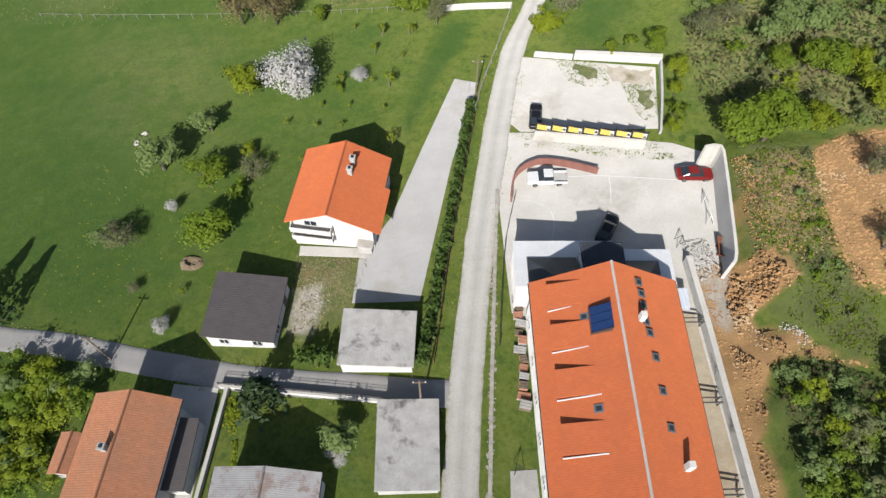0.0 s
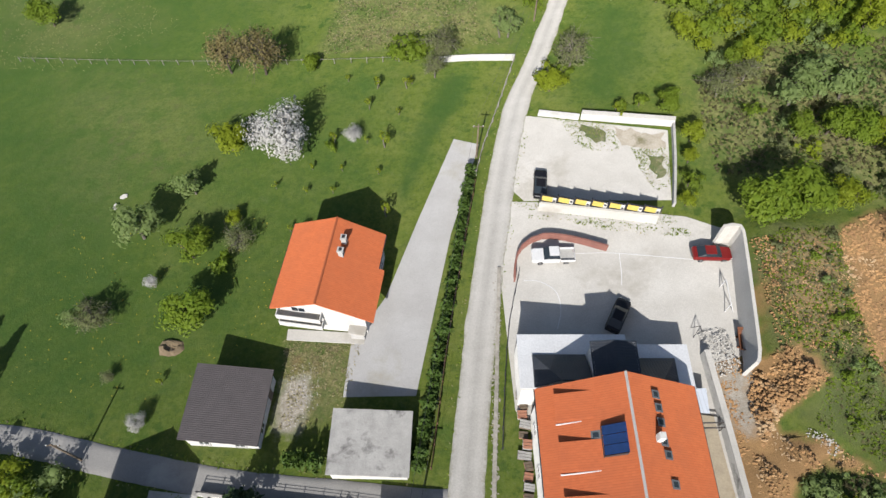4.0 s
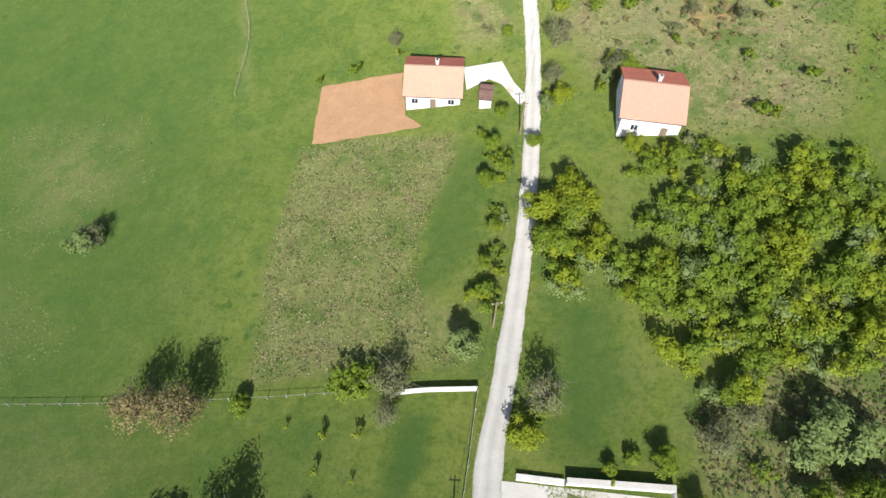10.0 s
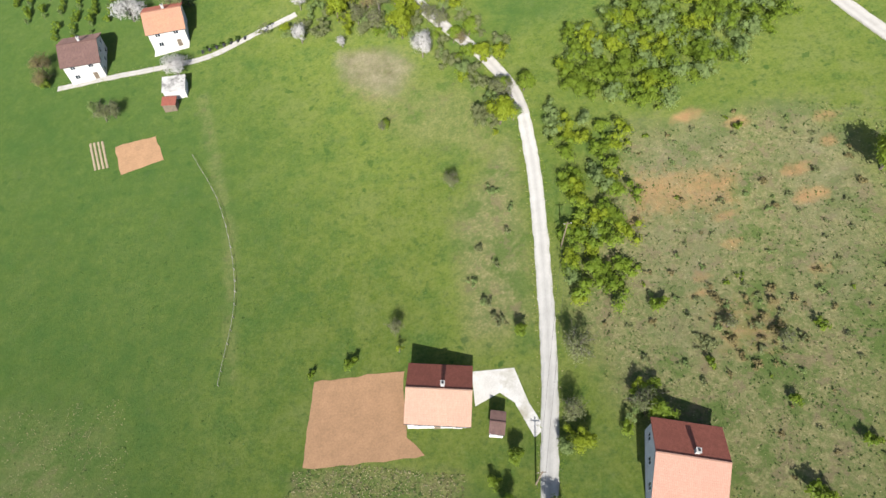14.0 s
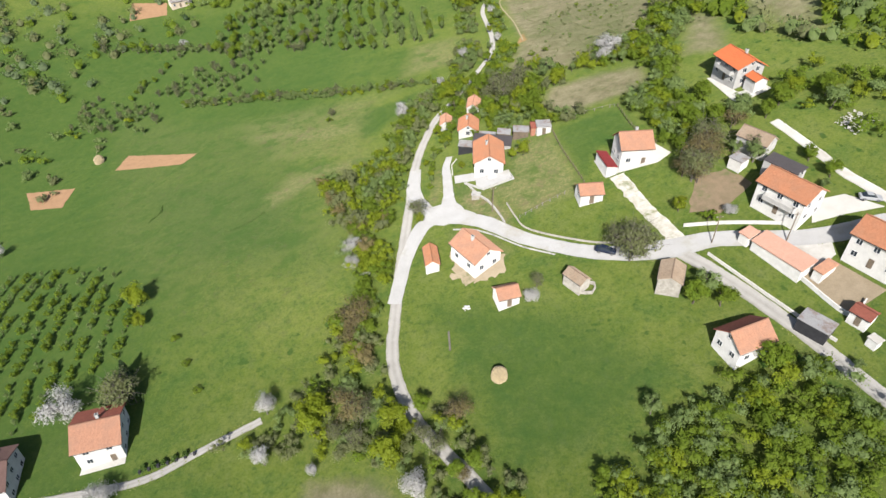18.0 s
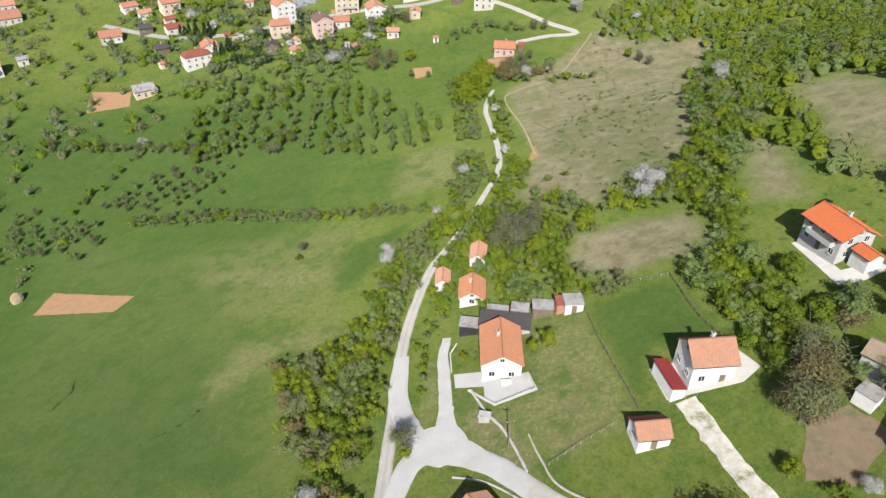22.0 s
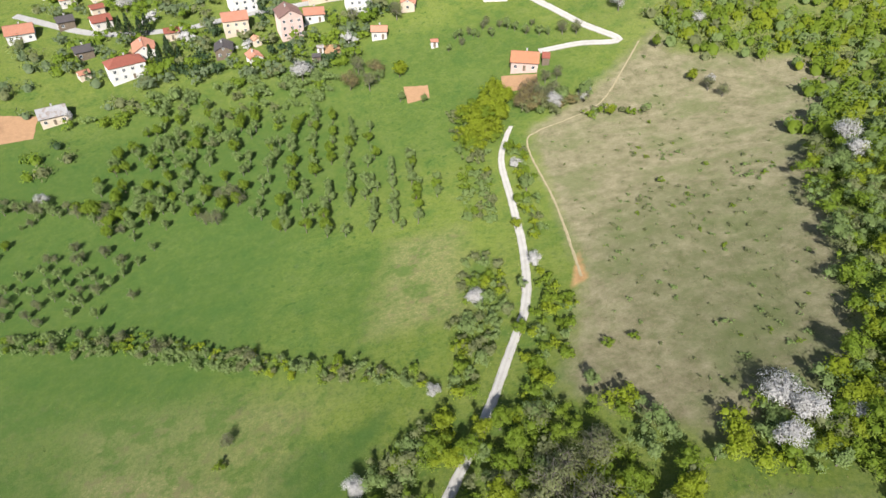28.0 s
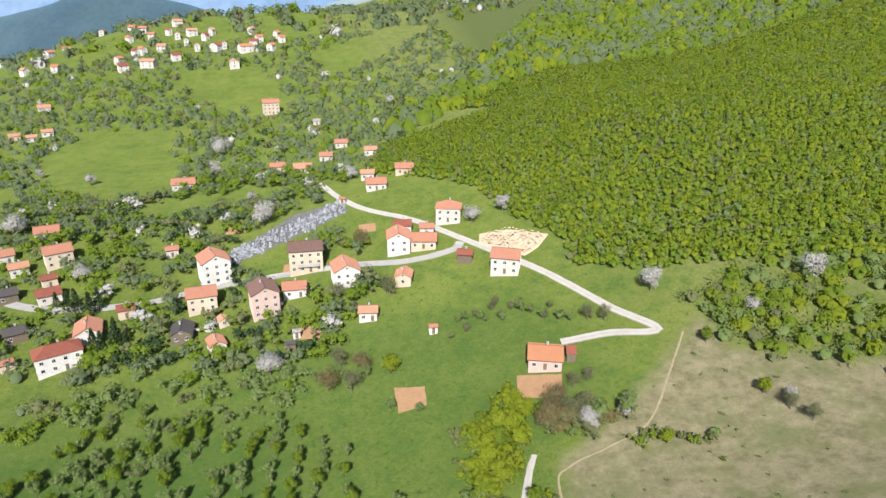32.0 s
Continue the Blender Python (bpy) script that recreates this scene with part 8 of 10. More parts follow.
# ---- the works and its yard ----
def works_details():
    base = works.matrix_basis.translation.z
    eave, rise, half, cx = 6.5, 4.4, 7.6, 16.75

    def roof_z(x):
        return base + eave + rise * (1 - abs(x - cx) / half)

    for n, (y0, y1) in enumerate(((28.3, 30.6), (23.9, 26.2), (19.2, 21.6), (14.0, 16.5))):
        x0, x1 = 10.5 + 0.05 * n, 14.0
        z0, z1 = roof_z(x0), roof_z(x1)
        d = adopt(mesh_of("dormer", [(x0, y0, z0 - 0.1), (x0, y1, z0 - 0.1), (x0, y1, z0 + 0.75), (x0, y0, z0 + 0.75), (x1, y0, z1 - 0.1), (x1, y1, z1 - 0.1)],
                          [(1, 0, 3, 2), (0, 4, 3), (1, 2, 5), (0, 1, 5, 4)], BRIGHT_TILE, None, [(0, 0)] * 14), works)
        top = plate("dormer_roof", [(x0 - 0.2, y0 - 0.12, z0 + 0.78), (x0 - 0.2, y1 + 0.12, z0 + 0.78), (x1 + 0.1, y1 + 0.12, z1 + 0.12), (x1 + 0.1, y0 - 0.12, z1 + 0.12)], 0.1, BRIGHT_TILE, None)
        top.parent = d
        d2 = tube("flashing", [(x0 - 0.1, y0 - 0.24, z0 + 0.1), (x1 + 0.2, y0 - 0.24, z1 + 0.12)], 0.07, FRAME_WHITE)
        d2.parent = d
    slope = rise / half
    SKY_FRAME = rough_surface("grey_flashing", (0.17, 0.18, 0.19), (0.13, 0.14, 0.15), 2.0, 12.0, 0.1, 0.5)
    for x, y in ((19.2, 30.2), (19.3, 29.0), (19.3, 27.7), (19.3, 26.0), (19.5, 24.9), (19.7, 22.5), (19.8, 19.3), (20.0, 16.0), (13.5, 26.7), (13.8, 17.7)):
        s = -1 if x > cx else 1
        k = 0.38
        z = roof_z(x) + 0.04
        f = adopt(mesh_of("skylight", [(x - k, y - k, z - s * slope * k), (x + k, y - k, z + s * slope * k), (x + k, y + k, z + s * slope * k), (x - k, y + k, z - s * slope * k),
                                       (x - k, y - k, z - s * slope * k + 0.1), (x + k, y - k, z + s * slope * k + 0.1), (x + k, y + k, z + s * slope * k + 0.1), (x - k, y + k, z - s * slope * k + 0.1)],
                          [(3, 2, 1, 0), (4, 5, 6, 7), (0, 1, 5, 4), (1, 2, 6, 5), (2, 3, 7, 6), (3, 0, 4, 7)], SKY_FRAME), works)
        k = 0.23
        p = mesh_of("pane", [(x - k, y - k, z - s * slope * k + 0.11), (x + k, y - k, z + s * slope * k + 0.11), (x + k, y + k, z + s * slope * k + 0.11), (x - k, y + k, z - s * slope * k + 0.11)], [(0, 1, 2, 3)], GLASS)
        p.parent = f
    x0, x1, y0, y1 = 13.9, 15.7, 24.7, 27.3
    d = adopt(mesh_of("roof_hatch", [(x0, y0, roof_z(x0)), (x1, y0, roof_z(x1)), (x1, y1, roof_z(x1)), (x0, y1, roof_z(x0)), (x0, y0, roof_z(x0) + 0.6), (x1, y0, roof_z(x1) + 0.9), (x1, y1, roof_z(x1) + 0.9), (x0, y1, roof_z(x0) + 0.6)],
                      [(3, 2, 1, 0), (0, 1, 5, 4), (1, 2, 6, 5), (2, 3, 7, 6), (3, 0, 4, 7)], GREY_SHEET), works)
    blue = rough_surface("solar_glass", (0.02, 0.05, 0.16), (0.015, 0.04, 0.12), 2.0, 20.0, 0.0, 0.12)
    for k in range(3):
        a, b = y0 + 0.05 + k * 0.85, y0 + 0.86 + k * 0.85
        p = mesh_of("solar_panel", [(x0, a, roof_z(x0) + 0.66), (x1, a, roof_z(x1) + 0.96), (x1, b, roof_z(x1) + 0.96), (x0, b, roof_z(x0) + 0.66)], [(0, 1, 2, 3)], blue)
        p.parent = d
    for x, y, h in ((18.8, 26.2, 1.2), (20.9, 12.7, 1.6)):
        adopt(box("chimney", x - 0.28, x + 0.28, y - 0.28, y + 0.28, roof_z(x) - 0.3, roof_z(x) + h, WHITE), works)

    MEMBRANE = rough_surface("white_membrane", (0.72, 0.73, 0.74), (0.66, 0.67, 0.68), 0.5, 8.0, 0.1, 0.6)
    annex = tagged(new("works_annex"), "white flat-roofed annex with dark sheet roofs behind", "building")
    annex.matrix_world = pose(16, 36, height(16, 36))
    vs, fs = [], []
    for a in ((8.0, 18.8, 32.6, 38.3), (18.8, 25.0, 32.6, 37.2)):
        box_into(vs, fs, a[0], a[1], a[2], a[3], -6.6, -0.35)
    adopt(mesh_of("wall", vs, fs, WHITE), annex)
    for a in ((7.8, 18.997, 32.7, 38.5), (19.0, 25.2, 32.7, 37.4)):
        adopt(plate("roof", [(a[0], a[2], -0.2), (a[1], a[2], -0.2), (a[1], a[3], -0.3), (a[0], a[3], -0.3)], 0.14, MEMBRANE, None), annex)
    for s, m in ((1, (9.2, 11.6, 14.6, 36.2)), (-1, (23.6, 21.4, 19.2, 35.8))):
        a, b, c, y = m
        adopt(plate("wing_roof", [(a, y, -0.05), (c, y, -0.05), (c, 32.75, 2.1), (b, 32.75, 2.1)], 0.12, DARK_SHEET, None), annex)
        adopt(plate("wing_roof", [(a, 32.75, -0.05), (a, y, -0.05), (b, 32.75, 2.1)], 0.12, DARK_SHEET, None), annex)
    adopt(mesh_of("stair_block", [(14.8, 32.7, -0.3), (19, 32.7, -0.3), (19, 36.4, -0.3), (14.8, 36.4, -0.3), (14.8, 32.7, 2.5), (19, 32.7, 2.5), (19, 36.4, 2.5), (14.8, 36.4, 2.5), (16.9, 32.7, 2.75), (16.9, 36.4, 2.75)],
                  [(0, 1, 5, 8, 4), (1, 2, 6, 5), (2, 3, 7, 9, 6), (3, 0, 4, 7)], WHITE), annex)
    adopt(plate("stair_roof", [(14.6, 32.6, 2.45), (14.6, 36.6, 2.45), (16.9, 36.6, 2.8), (16.9, 32.6, 2.8)], 0.1, DARK_SHEET, None), annex)
    adopt(plate("stair_roof", [(19.2, 36.6, 2.45), (19.2, 32.6, 2.45), (16.9, 32.6, 2.8), (16.9, 36.6, 2.8)], 0.1, DARK_SHEET, None), annex)
    adopt(plate("awning", [(25.2, 33.0, -1.2), (26.8, 33.2, -1.6), (26.6, 30.6, -1.6), (25.2, 30.6, -1.2)], 0.06, WHITE_SHEET, None), annex)
    for x, y in ((9.4, 38.35), (11.8, 38.35), (14.4, 38.35), (17.0, 38.35)):
        window(annex, "b", 16 - x, 2.4, 1.5, 1.4, 3.0, 2.35)


works_details()
wall_line("retaining_wall", [(31.5, 50.9), (33.4, 51.0), (33.3, 48), (32.7, 43), (31.8, 36.2), (31.2, 34.8)], 4.0, 0.35, CONCRETE, "tall pale concrete retaining wall round a yard", top=1.25)
wall_line("side_wall", [(27.8, 37.4), (28.2, 30), (28.5, 22), (29.2, 4)], 1.5, 0.5, OLD_CONCRETE, "grey concrete wall beside a building", cap=CONCRETE)
wall_line("curved_wall", [(8.6, 47.5), (8.8, 49.8), (9.7, 51.9), (12.2, 53.3), (15.7, 52.6), (19.6, 51.0)], 1.25, 0.2, rough_surface("dark_brick", (0.30, 0.14, 0.11), (0.24, 0.11, 0.09), 0.8, 10.0, 0.5, 0.92), "curved dark brick yard wall")
wall_line("parking_wall", [(13.4, 73.9), (18.7, 72.3)], 0.55, 0.7, WHITE, "low broken end of a whitewashed parking wall")
wall_line("parking_wall", [(18.9, 72.3), (30.4, 69.4)], 1.2, 0.6, WHITE, "low whitewashed parking wall", cap=CONCRETE)
wall_line("parking_kerb", [(30.4, 70), (29.4, 63), (28.2, 56.6)], 0.8, 0.3, OLD_CONCRETE, "dark stained low boundary wall")
wall_line("garden_wall", [(-24.6, 24.1), (-8.7, 22.2), (-0.8, 21.0)], 0.8, 0.3, WHITE, "white garden wall with a rail on top", cap=CONCRETE)
fence_line("garden_fence", [(-24.6, 24.2), (-8.7, 22.3), (-0.9, 21.1)], 2.0, 1.5, DARK_METAL, "dark metal fence panels on a wall", (0.6, 0.8, 0.95), 0.08)
fence_line("drive_fence", [(-1.0, 26.2), (1.1, 42.4), (4.4, 62.5)], 2.2, 1.1, rough_surface("brown_boards", (0.16, 0.09, 0.055), (0.12, 0.07, 0.045), 1.0, 12.0), "brown board fence beside a hedge", solid=True)
fence_line("yard_fence", [(9.0, 47.8), (7.6, 41.7), (6.9, 36), (6.2, 28)], 2.0, 1.4, DARK_METAL, "dark yard fence on a stone edge", (0.5, 0.95), 0.09)
wall_line("meadow_wall", [(-0.5, 87.0), (4, 86.6), (10.8, 85.4)], 1.0, 0.3, WHITE, "whitewashed wall at a meadow corner")
fence_line("meadow_fence", [(10.7, 85), (8, 76), (5.6, 68.5), (4.6, 64)], 2.0, 1.2, rough_surface("grey_timber", (0.34, 0.32, 0.29), (0.26, 0.24, 0.22), 2.0, 12.0), "grey timber post and rail fence")
fence_line("field_fence", [(-75, 100), (-57.6, 96.6), (-38.5, 93.1), (-19.7, 90.1), (-4, 88)], 2.6, 1.1, bpy.data.materials["grey_timber"], "weathered field fence of thin posts", (0.85,), 0.09)
for k in range(37):
    f = k / 36
    tree("hedge_shrub", -2.3 + 6.1 * f + 0.5 * f * (1 - f), 26.5 + 37.7 * f, 1.7 + 0.3 * math.sin(k * 2.3), "hedge along the drive", 1.15)
rubble("roadside_stones", [(6.3, 50), (7.3, 50), (6.6, 40), (5.9, 28), (4.9, 12), (4.2, 5), (3.6, 5), (4.2, 12), (5.2, 29), (5.7, 40)], 560, 0.15, STONE, "row of rough pale stones beside the lane", 41)
rubble("rubble_heap", [(27.6, 40.2), (30.6, 40.4), (31.2, 36), (29.2, 34.6), (28.3, 36.5)], 520, 0.09, CONCRETE, "heap of white broken rubble", 42, "stuff", "rubble", 0.8)
OCHRE = rough_surface("ochre_earth", (0.55, 0.325, 0.145), (0.36, 0.21, 0.10), 0.5, 4.0, 0.9, 0.95, (0.56, 0.44, 0.28))
rubble("earth_clods", EARTH_BAND, 1800, 0.1, OCHRE, "broken ochre clods on an excavated slope", 43)
rubble("earth_lumps", EARTH_BAND, 1200, 0.15, OCHRE, "large broken lumps of ochre earth", 141)
rubble("earth_lumps", [(31.6, 34), (34, 35.5), (37, 34.5), (35.5, 32), (33, 30), (31.5, 27), (31, 31)], 700, 0.17, OCHRE, "jagged ledges of ochre earth", 145, lump=0.6)
rubble("scree", [(34.8, 50), (36.3, 50), (36.0, 38), (34.8, 35)], 420, 0.1, bpy.data.materials["ochre_earth"], "pale stones behind a retaining wall", 44)
rubble("hillside_stones", SCREE_SLOPE, 1700, 0.19, OCHRE, "stony ochre scree on a hillside", 45)
rubble("hillside_stones", [(35.4, 49), (44, 50), (44, 38), (38.6, 35), (36, 38)], 1500, 0.1, bpy.data.materials["ochre_earth"], "scattered ochre stones in rough grass", 46)
car(31.0, 49.4, -1, ("red", (0.22, 0.018, 0.018)), "dark red saloon car parked at a wall")
car(13.2, 50.4, 181, ("white", (0.78, 0.78, 0.77)), "white double-cab pickup truck in a yard", "pickup")
car(12.6, 61.2, 84, ("black", (0.015, 0.015, 0.018)), "black car parked behind a hoarding")


def hoarding():
    """A board fence with seven pale banners on its sunny face."""
    root = tagged(new("advertising_hoarding"), "row of yellow banners on a dark board frame", "hoarding")
    a, b = Vector((12.2, 57.9)), Vector((25.9, 54.7))
    d = (b - a).normalized()
    z = height(*a)
    root.matrix_world = pose(a.x, a.y, z, 0, 0, math.degrees(math.atan2(d.y, d.x)))
    n, total = 7, (b - a).length
    yellow = rough_surface("yellow_banner", (0.78, 0.62, 0.16), (0.72, 0.56, 0.14), 1.0, 10.0, 0.0, 0.6)
    rise = (height(*b) - z) / total
    for k in range(n):
        x0, x1 = k * total / n + 0.08, (k + 1) * total / n - 0.08
        g = rise * (x0 + x1) / 2
        m = box("banner", x0, x1, -0.06, 0.06, g + 1.75, g + 2.8, DARK_METAL, root)
        box("banner_print", x0 + 0.07, x1 - 0.5, -0.075, -0.063, g + 1.82, g + 2.73, yellow, m)
        box("banner_end", x1 - 0.49, x1 - 0.05, -0.075, -0.063, g + 1.82, g + 2.73, WHITE, m)
        box("banner_mark", x1 - 0.42, x1 - 0.12, -0.09, -0.078, g + 1.9 + 0.25 * (k % 2), g + 2.25 + 0.25 * (k % 2), DARK_METAL, m)
        box("backing", x0 - 0.08, x1 + 0.08, 0.063, 0.12, g + 0.1, g + 2.85, DARK_METAL, root)
        tube("post", [(x0 - 0.08, 0.19, g - 0.6), (x0 - 0.08, 0.19, g + 2.9)], 0.07, DARK_METAL, root)
    tube("post", [(total, 0.19, rise * total - 0.6), (total, 0.19, rise * total + 2.9)], 0.07, DARK_METAL, root)


hoarding()
wall_line("hoarding_plinth", [(12.1, 57.65), (19, 56.05), (25.8, 54.45)], 1.65, 0.3, CONCRETE, "tall worn pale concrete wall below a row of banners")
car(19.6, 42.2, 62, ("black", (0.015, 0.015, 0.018)), "black car parked in the shade of the works")


def goal_frame():
    root = tagged(new("goal_frame"), "white tubular goal frame leaning by a wall", "goal")
    root.matrix_world = pose(31.2, 43.8, height(31.2, 43.8) + 0.06, 0, 0, 88)
    for line in (((-1.5, 0, 0), (-1.5, 0, 1.9)), ((1.5, 0, 0), (1.5, 0, 1.9)), ((-1.5, 0, 1.9), (1.5, 0, 1.9)), ((-1.5, 0, 1.9), (-1.5, -0.9, 0)), ((1.5, 0, 1.9), (1.5, -0.9, 0)), ((-1.5, -0.9, 0.04), (1.5, -0.9, 0.04))):
        tube("bar", line, 0.05, FRAME_WHITE, root)


goal_frame()


def stacked_goods():
    """Pallets and boards along the works' west side."""
    rng = random.Random(5)
    for k in range(15):
        y = 21 + k * 1.05
        x = 8.5 + rng.uniform(-0.25, 0.25)
        w, d, n = rng.uniform(0.8, 1.4), rng.uniform(0.7, 1.0), rng.randrange(2, 7)
        root = tagged(new("board_stack"), "stack of weathered boards and pallets", "timber stack", "stacks beside the works")
        root.matrix_world = pose(x, y, height(x, y) + 0.06, 0, 0, rng.uniform(-14, 14))
        for i in range(n):
            for j in range(3):
                box("board", -w / 2, w / 2, -d / 2 + j * d / 3, -d / 2 + (j + 0.8) * d / 3, i * 0.16, i * 0.16 + 0.13, (WOOD, OLD_CONCRETE, BRICK)[(k + (i == n - 1)) % 3], root)


stacked_goods()
for x, y in ((27.6, 40.0), (7.4, 14.7)):
    t = tagged(new("steel_tripod"), "thin dark steel tripod frame", "frame")
    t.matrix_world = pose(x, y, height(x, y) + 0.06)
    for k in range(3):
        a = k * 2.094
        tube("leg", [(0.7 * math.cos(a), 0.7 * math.sin(a), 0), (0, 0, 1.7)], 0.035, DARK_METAL, t)
box_slab = house(-3.5, 16.8, 91, 9.0, 6.3, 2.4, 0.1, OLD_CONCRETE, GREY_WALL, over=0.2, flat=True, chimneys=(), sides="", label="long garage with a stained concrete roof", category="garage", name="garage")
house(-17.0, 8.6, 87, 11.0, 10.4, 4.4, 1.5, RUSTY_SHEET, over=0.3, chimneys=(), sides="b", label="shed with a grey corrugated rusty roof", category="shed", name="shed")
house(-26.7, 16.2, 88, 7.2, 2.8, 2.6, 0.2, GREY_SHEET, over=0.15, flat=True, chimneys=(), sides="", label="side porch with a brown sheet roof", category="porch", name="porch")
house(-38.2, 16.4, 86, 4.2, 3.0, 2.6, 0.8, ORANGE_TILE, over=0.2, chimneys=(), sides="", label="small annex with an orange tiled roof", category="annex", name="annex")
wall_line("garden_wall", [(-23.6, 24), (-24.2, 17), (-24.8, 10), (-25, 4)], 0.8, 0.3, GREY_WALL, "grey garden wall beside a drive", cap=CONCRETE)
TURF = rough_surface("worn_turf", (0.10, 0.145, 0.05), (0.17, 0.17, 0.08), 0.9, 7.0, 0.8, 0.95, (0.30, 0.27, 0.18))
slab("turf_patch", [(18.4, 71.0), (20.4, 70.6), (21.8, 69.4), (21.8, 67.8), (20.4, 67.9), (19.0, 69.0)], TURF, 0.08, "worn grass patch in a parking place", "grass", 0.35, ragged=1.0)
slab("turf_patch", [(26.0, 65.0), (27.8, 64.6), (28.2, 62.6), (27.7, 61.2), (27.0, 60.9), (26.4, 62.8)], TURF, 0.08, "worn grass patch in a parking place", "grass", 0.35, ragged=1.0)
slab("soil_patch", [(22.9, 69.8), (29.2, 68.0), (28.6, 65.8), (24.8, 66.4), (23.2, 67.6)], rough_surface("stony_soil", (0.52, 0.475, 0.40), (0.42, 0.375, 0.30), 0.6, 5.0, 0.9, 0.95, (0.20, 0.185, 0.11)), 0.07, "stony bare soil in a parking place", "soil", 0.6, ragged=1.0)
rubble("wash_stones", [(33.6, 29.6), (36, 29), (38.2, 27.2), (37.6, 26.4), (35, 27.8), (33.4, 28.6)], 220, 0.09, CONCRETE, "streak of white washed stones", 142)
slab("pavement_forecourt", [(-30, 24.6), (-24.8, 24), (-25.6, 8), (-27.5, 8), (-27.8, 20), (-30, 20.5)], CONCRETE, 0.05, "smooth concrete house forecourt")
slab("pavement_terrace", [(-17.9, 42.6), (-8.6, 41.6), (-8.8, 40.3), (-17.9, 41.2)], CONCRETE, 0.12, "pale concrete terrace along a house front")
POLES = [utility_pole(-2.3, 21.5), utility_pole(4.7, 67.2, 6.5), utility_pole(14.3, 93.6), utility_pole(24.7, 126.5), utility_pole(37.6, 165)]
for a, b in zip(POLES[:-1], POLES[1:]):
    for k in (-0.5, 0.5):
        wire(a + Vector((k, 0, 0)), b + Vector((k, 0, 0)))
utility_pole(-38.2, 27.8, 6.5)
utility_pole(86.3, 255.4, 7)
utility_pole(46.2, 282.9, 7, label="slim street lamp pole beside a lane")
rubble("yard_stones", [(-16.8, 38), (-13, 38.5), (-13.4, 33), (-16.6, 30), (-17.6, 33)], 420, 0.06, CONCRETE, "pale stones and broken mortar in a yard", 143)
slab("pavement_pad", [(6.7, 14.5), (9.3, 14.6), (9.6, 4), (6.3, 4)], OLD_CONCRETE, 0.06, "stained concrete pad beside the works")
slab("soil_strip", [(25.0, 31), (27.6, 31), (28.2, 18), (28.6, 4), (25.4, 4)], rough_surface("sandy_strip", (0.50, 0.43, 0.32), (0.42, 0.36, 0.27), 0.5, 6.0, 0.4, 0.95, (0.36, 0.28, 0.18)), 0.08, "sandy soil strip beside the works", "soil", 1.0)
STEEL = rough_surface("dark_steel_beam", (0.10, 0.09, 0.085), (0.07, 0.065, 0.06), 1.0, 12.0, 0.2, 0.6)
for y in (29.2, 20.4, 11.6):
    f = tagged(new("steel_brace"), "dark steel brace between a wall and the works", "brace", "braces beside the works")
    f.matrix_world = pose(25.6, y, height(25.6, y) + 0.1)
    tube("beam", [(0, 0, 1.6), (2.4, 0.1, 1.4)], 0.08, STEEL, f)
    tube("beam", [(0, 0.5, 1.6), (2.4, 0.6, 1.4)], 0.08, STEEL, f)
    tube("prop", [(2.2, 0.1, 0), (2.2, 0.1, 1.45)], 0.06, STEEL, f)
    tube("prop", [(2.2, 0.6, 0), (2.2, 0.6, 1.45)], 0.06, STEEL, f)
# court lines and a hose on the concrete yard
for k, line in enumerate(([(16.0, 50.9), (20.5, 50.6), (29.6, 49.0)], [(21.0, 50.5), (20.9, 48), (20.7, 46.3)], [(9.7, 47.6), (11.4, 47.4), (13.2, 46), (13.6, 43.6), (13.0, 41.2)])):
    strip("yard_line", line, 0.09, FRAME_WHITE, 0.065 + 0.001 * k, 0.0, "thin faded white line on concrete", "marking", gap=0.4)
wall_line("stone_edging", [(6.9, 49.5), (6.4, 42), (5.9, 34), (5.3, 25), (4.7, 14), (4.1, 4)], 0.3, 0.4, STONE, "low edging of rough pale stones beside the lane")


# ---- the far valley and mountains ----
def far_sheet(name, xs, ys, shape, mat, label):
    gx, gy = np.meshgrid(xs, ys)
    z = shape(gx, gy)
    n = len(xs)
    vs = np.stack([gx.ravel(), gy.ravel(), z.ravel()], 1)
    fs = [(j * n + i, j * n + i + 1, (j + 1) * n + i + 1, (j + 1) * n + i) for j in range(len(ys) - 1) for i in range(n - 1)]
    return tagged(mesh_of(name, vs, fs, mat, smooth=True), label, "backdrop", kind="structure")


def rough_hills(x, y):
    return np.array([noise.fractal((a / 420, b / 420, 3.1), 0.8, 2.0, 5) for a, b in zip(np.ravel(x), np.ravel(y))]).reshape(np.shape(x))


# Blue distance haze is put into the base colours of backdrop and town.
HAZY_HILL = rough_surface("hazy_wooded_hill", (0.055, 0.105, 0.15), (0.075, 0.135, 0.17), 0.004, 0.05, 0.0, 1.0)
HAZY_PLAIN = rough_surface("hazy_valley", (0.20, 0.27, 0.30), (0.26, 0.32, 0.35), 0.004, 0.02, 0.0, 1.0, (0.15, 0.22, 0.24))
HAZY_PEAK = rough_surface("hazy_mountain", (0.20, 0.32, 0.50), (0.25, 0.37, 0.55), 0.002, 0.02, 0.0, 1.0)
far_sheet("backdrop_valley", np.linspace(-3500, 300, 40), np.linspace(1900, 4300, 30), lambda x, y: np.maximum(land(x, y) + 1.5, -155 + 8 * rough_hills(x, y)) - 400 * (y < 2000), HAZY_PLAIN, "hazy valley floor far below")
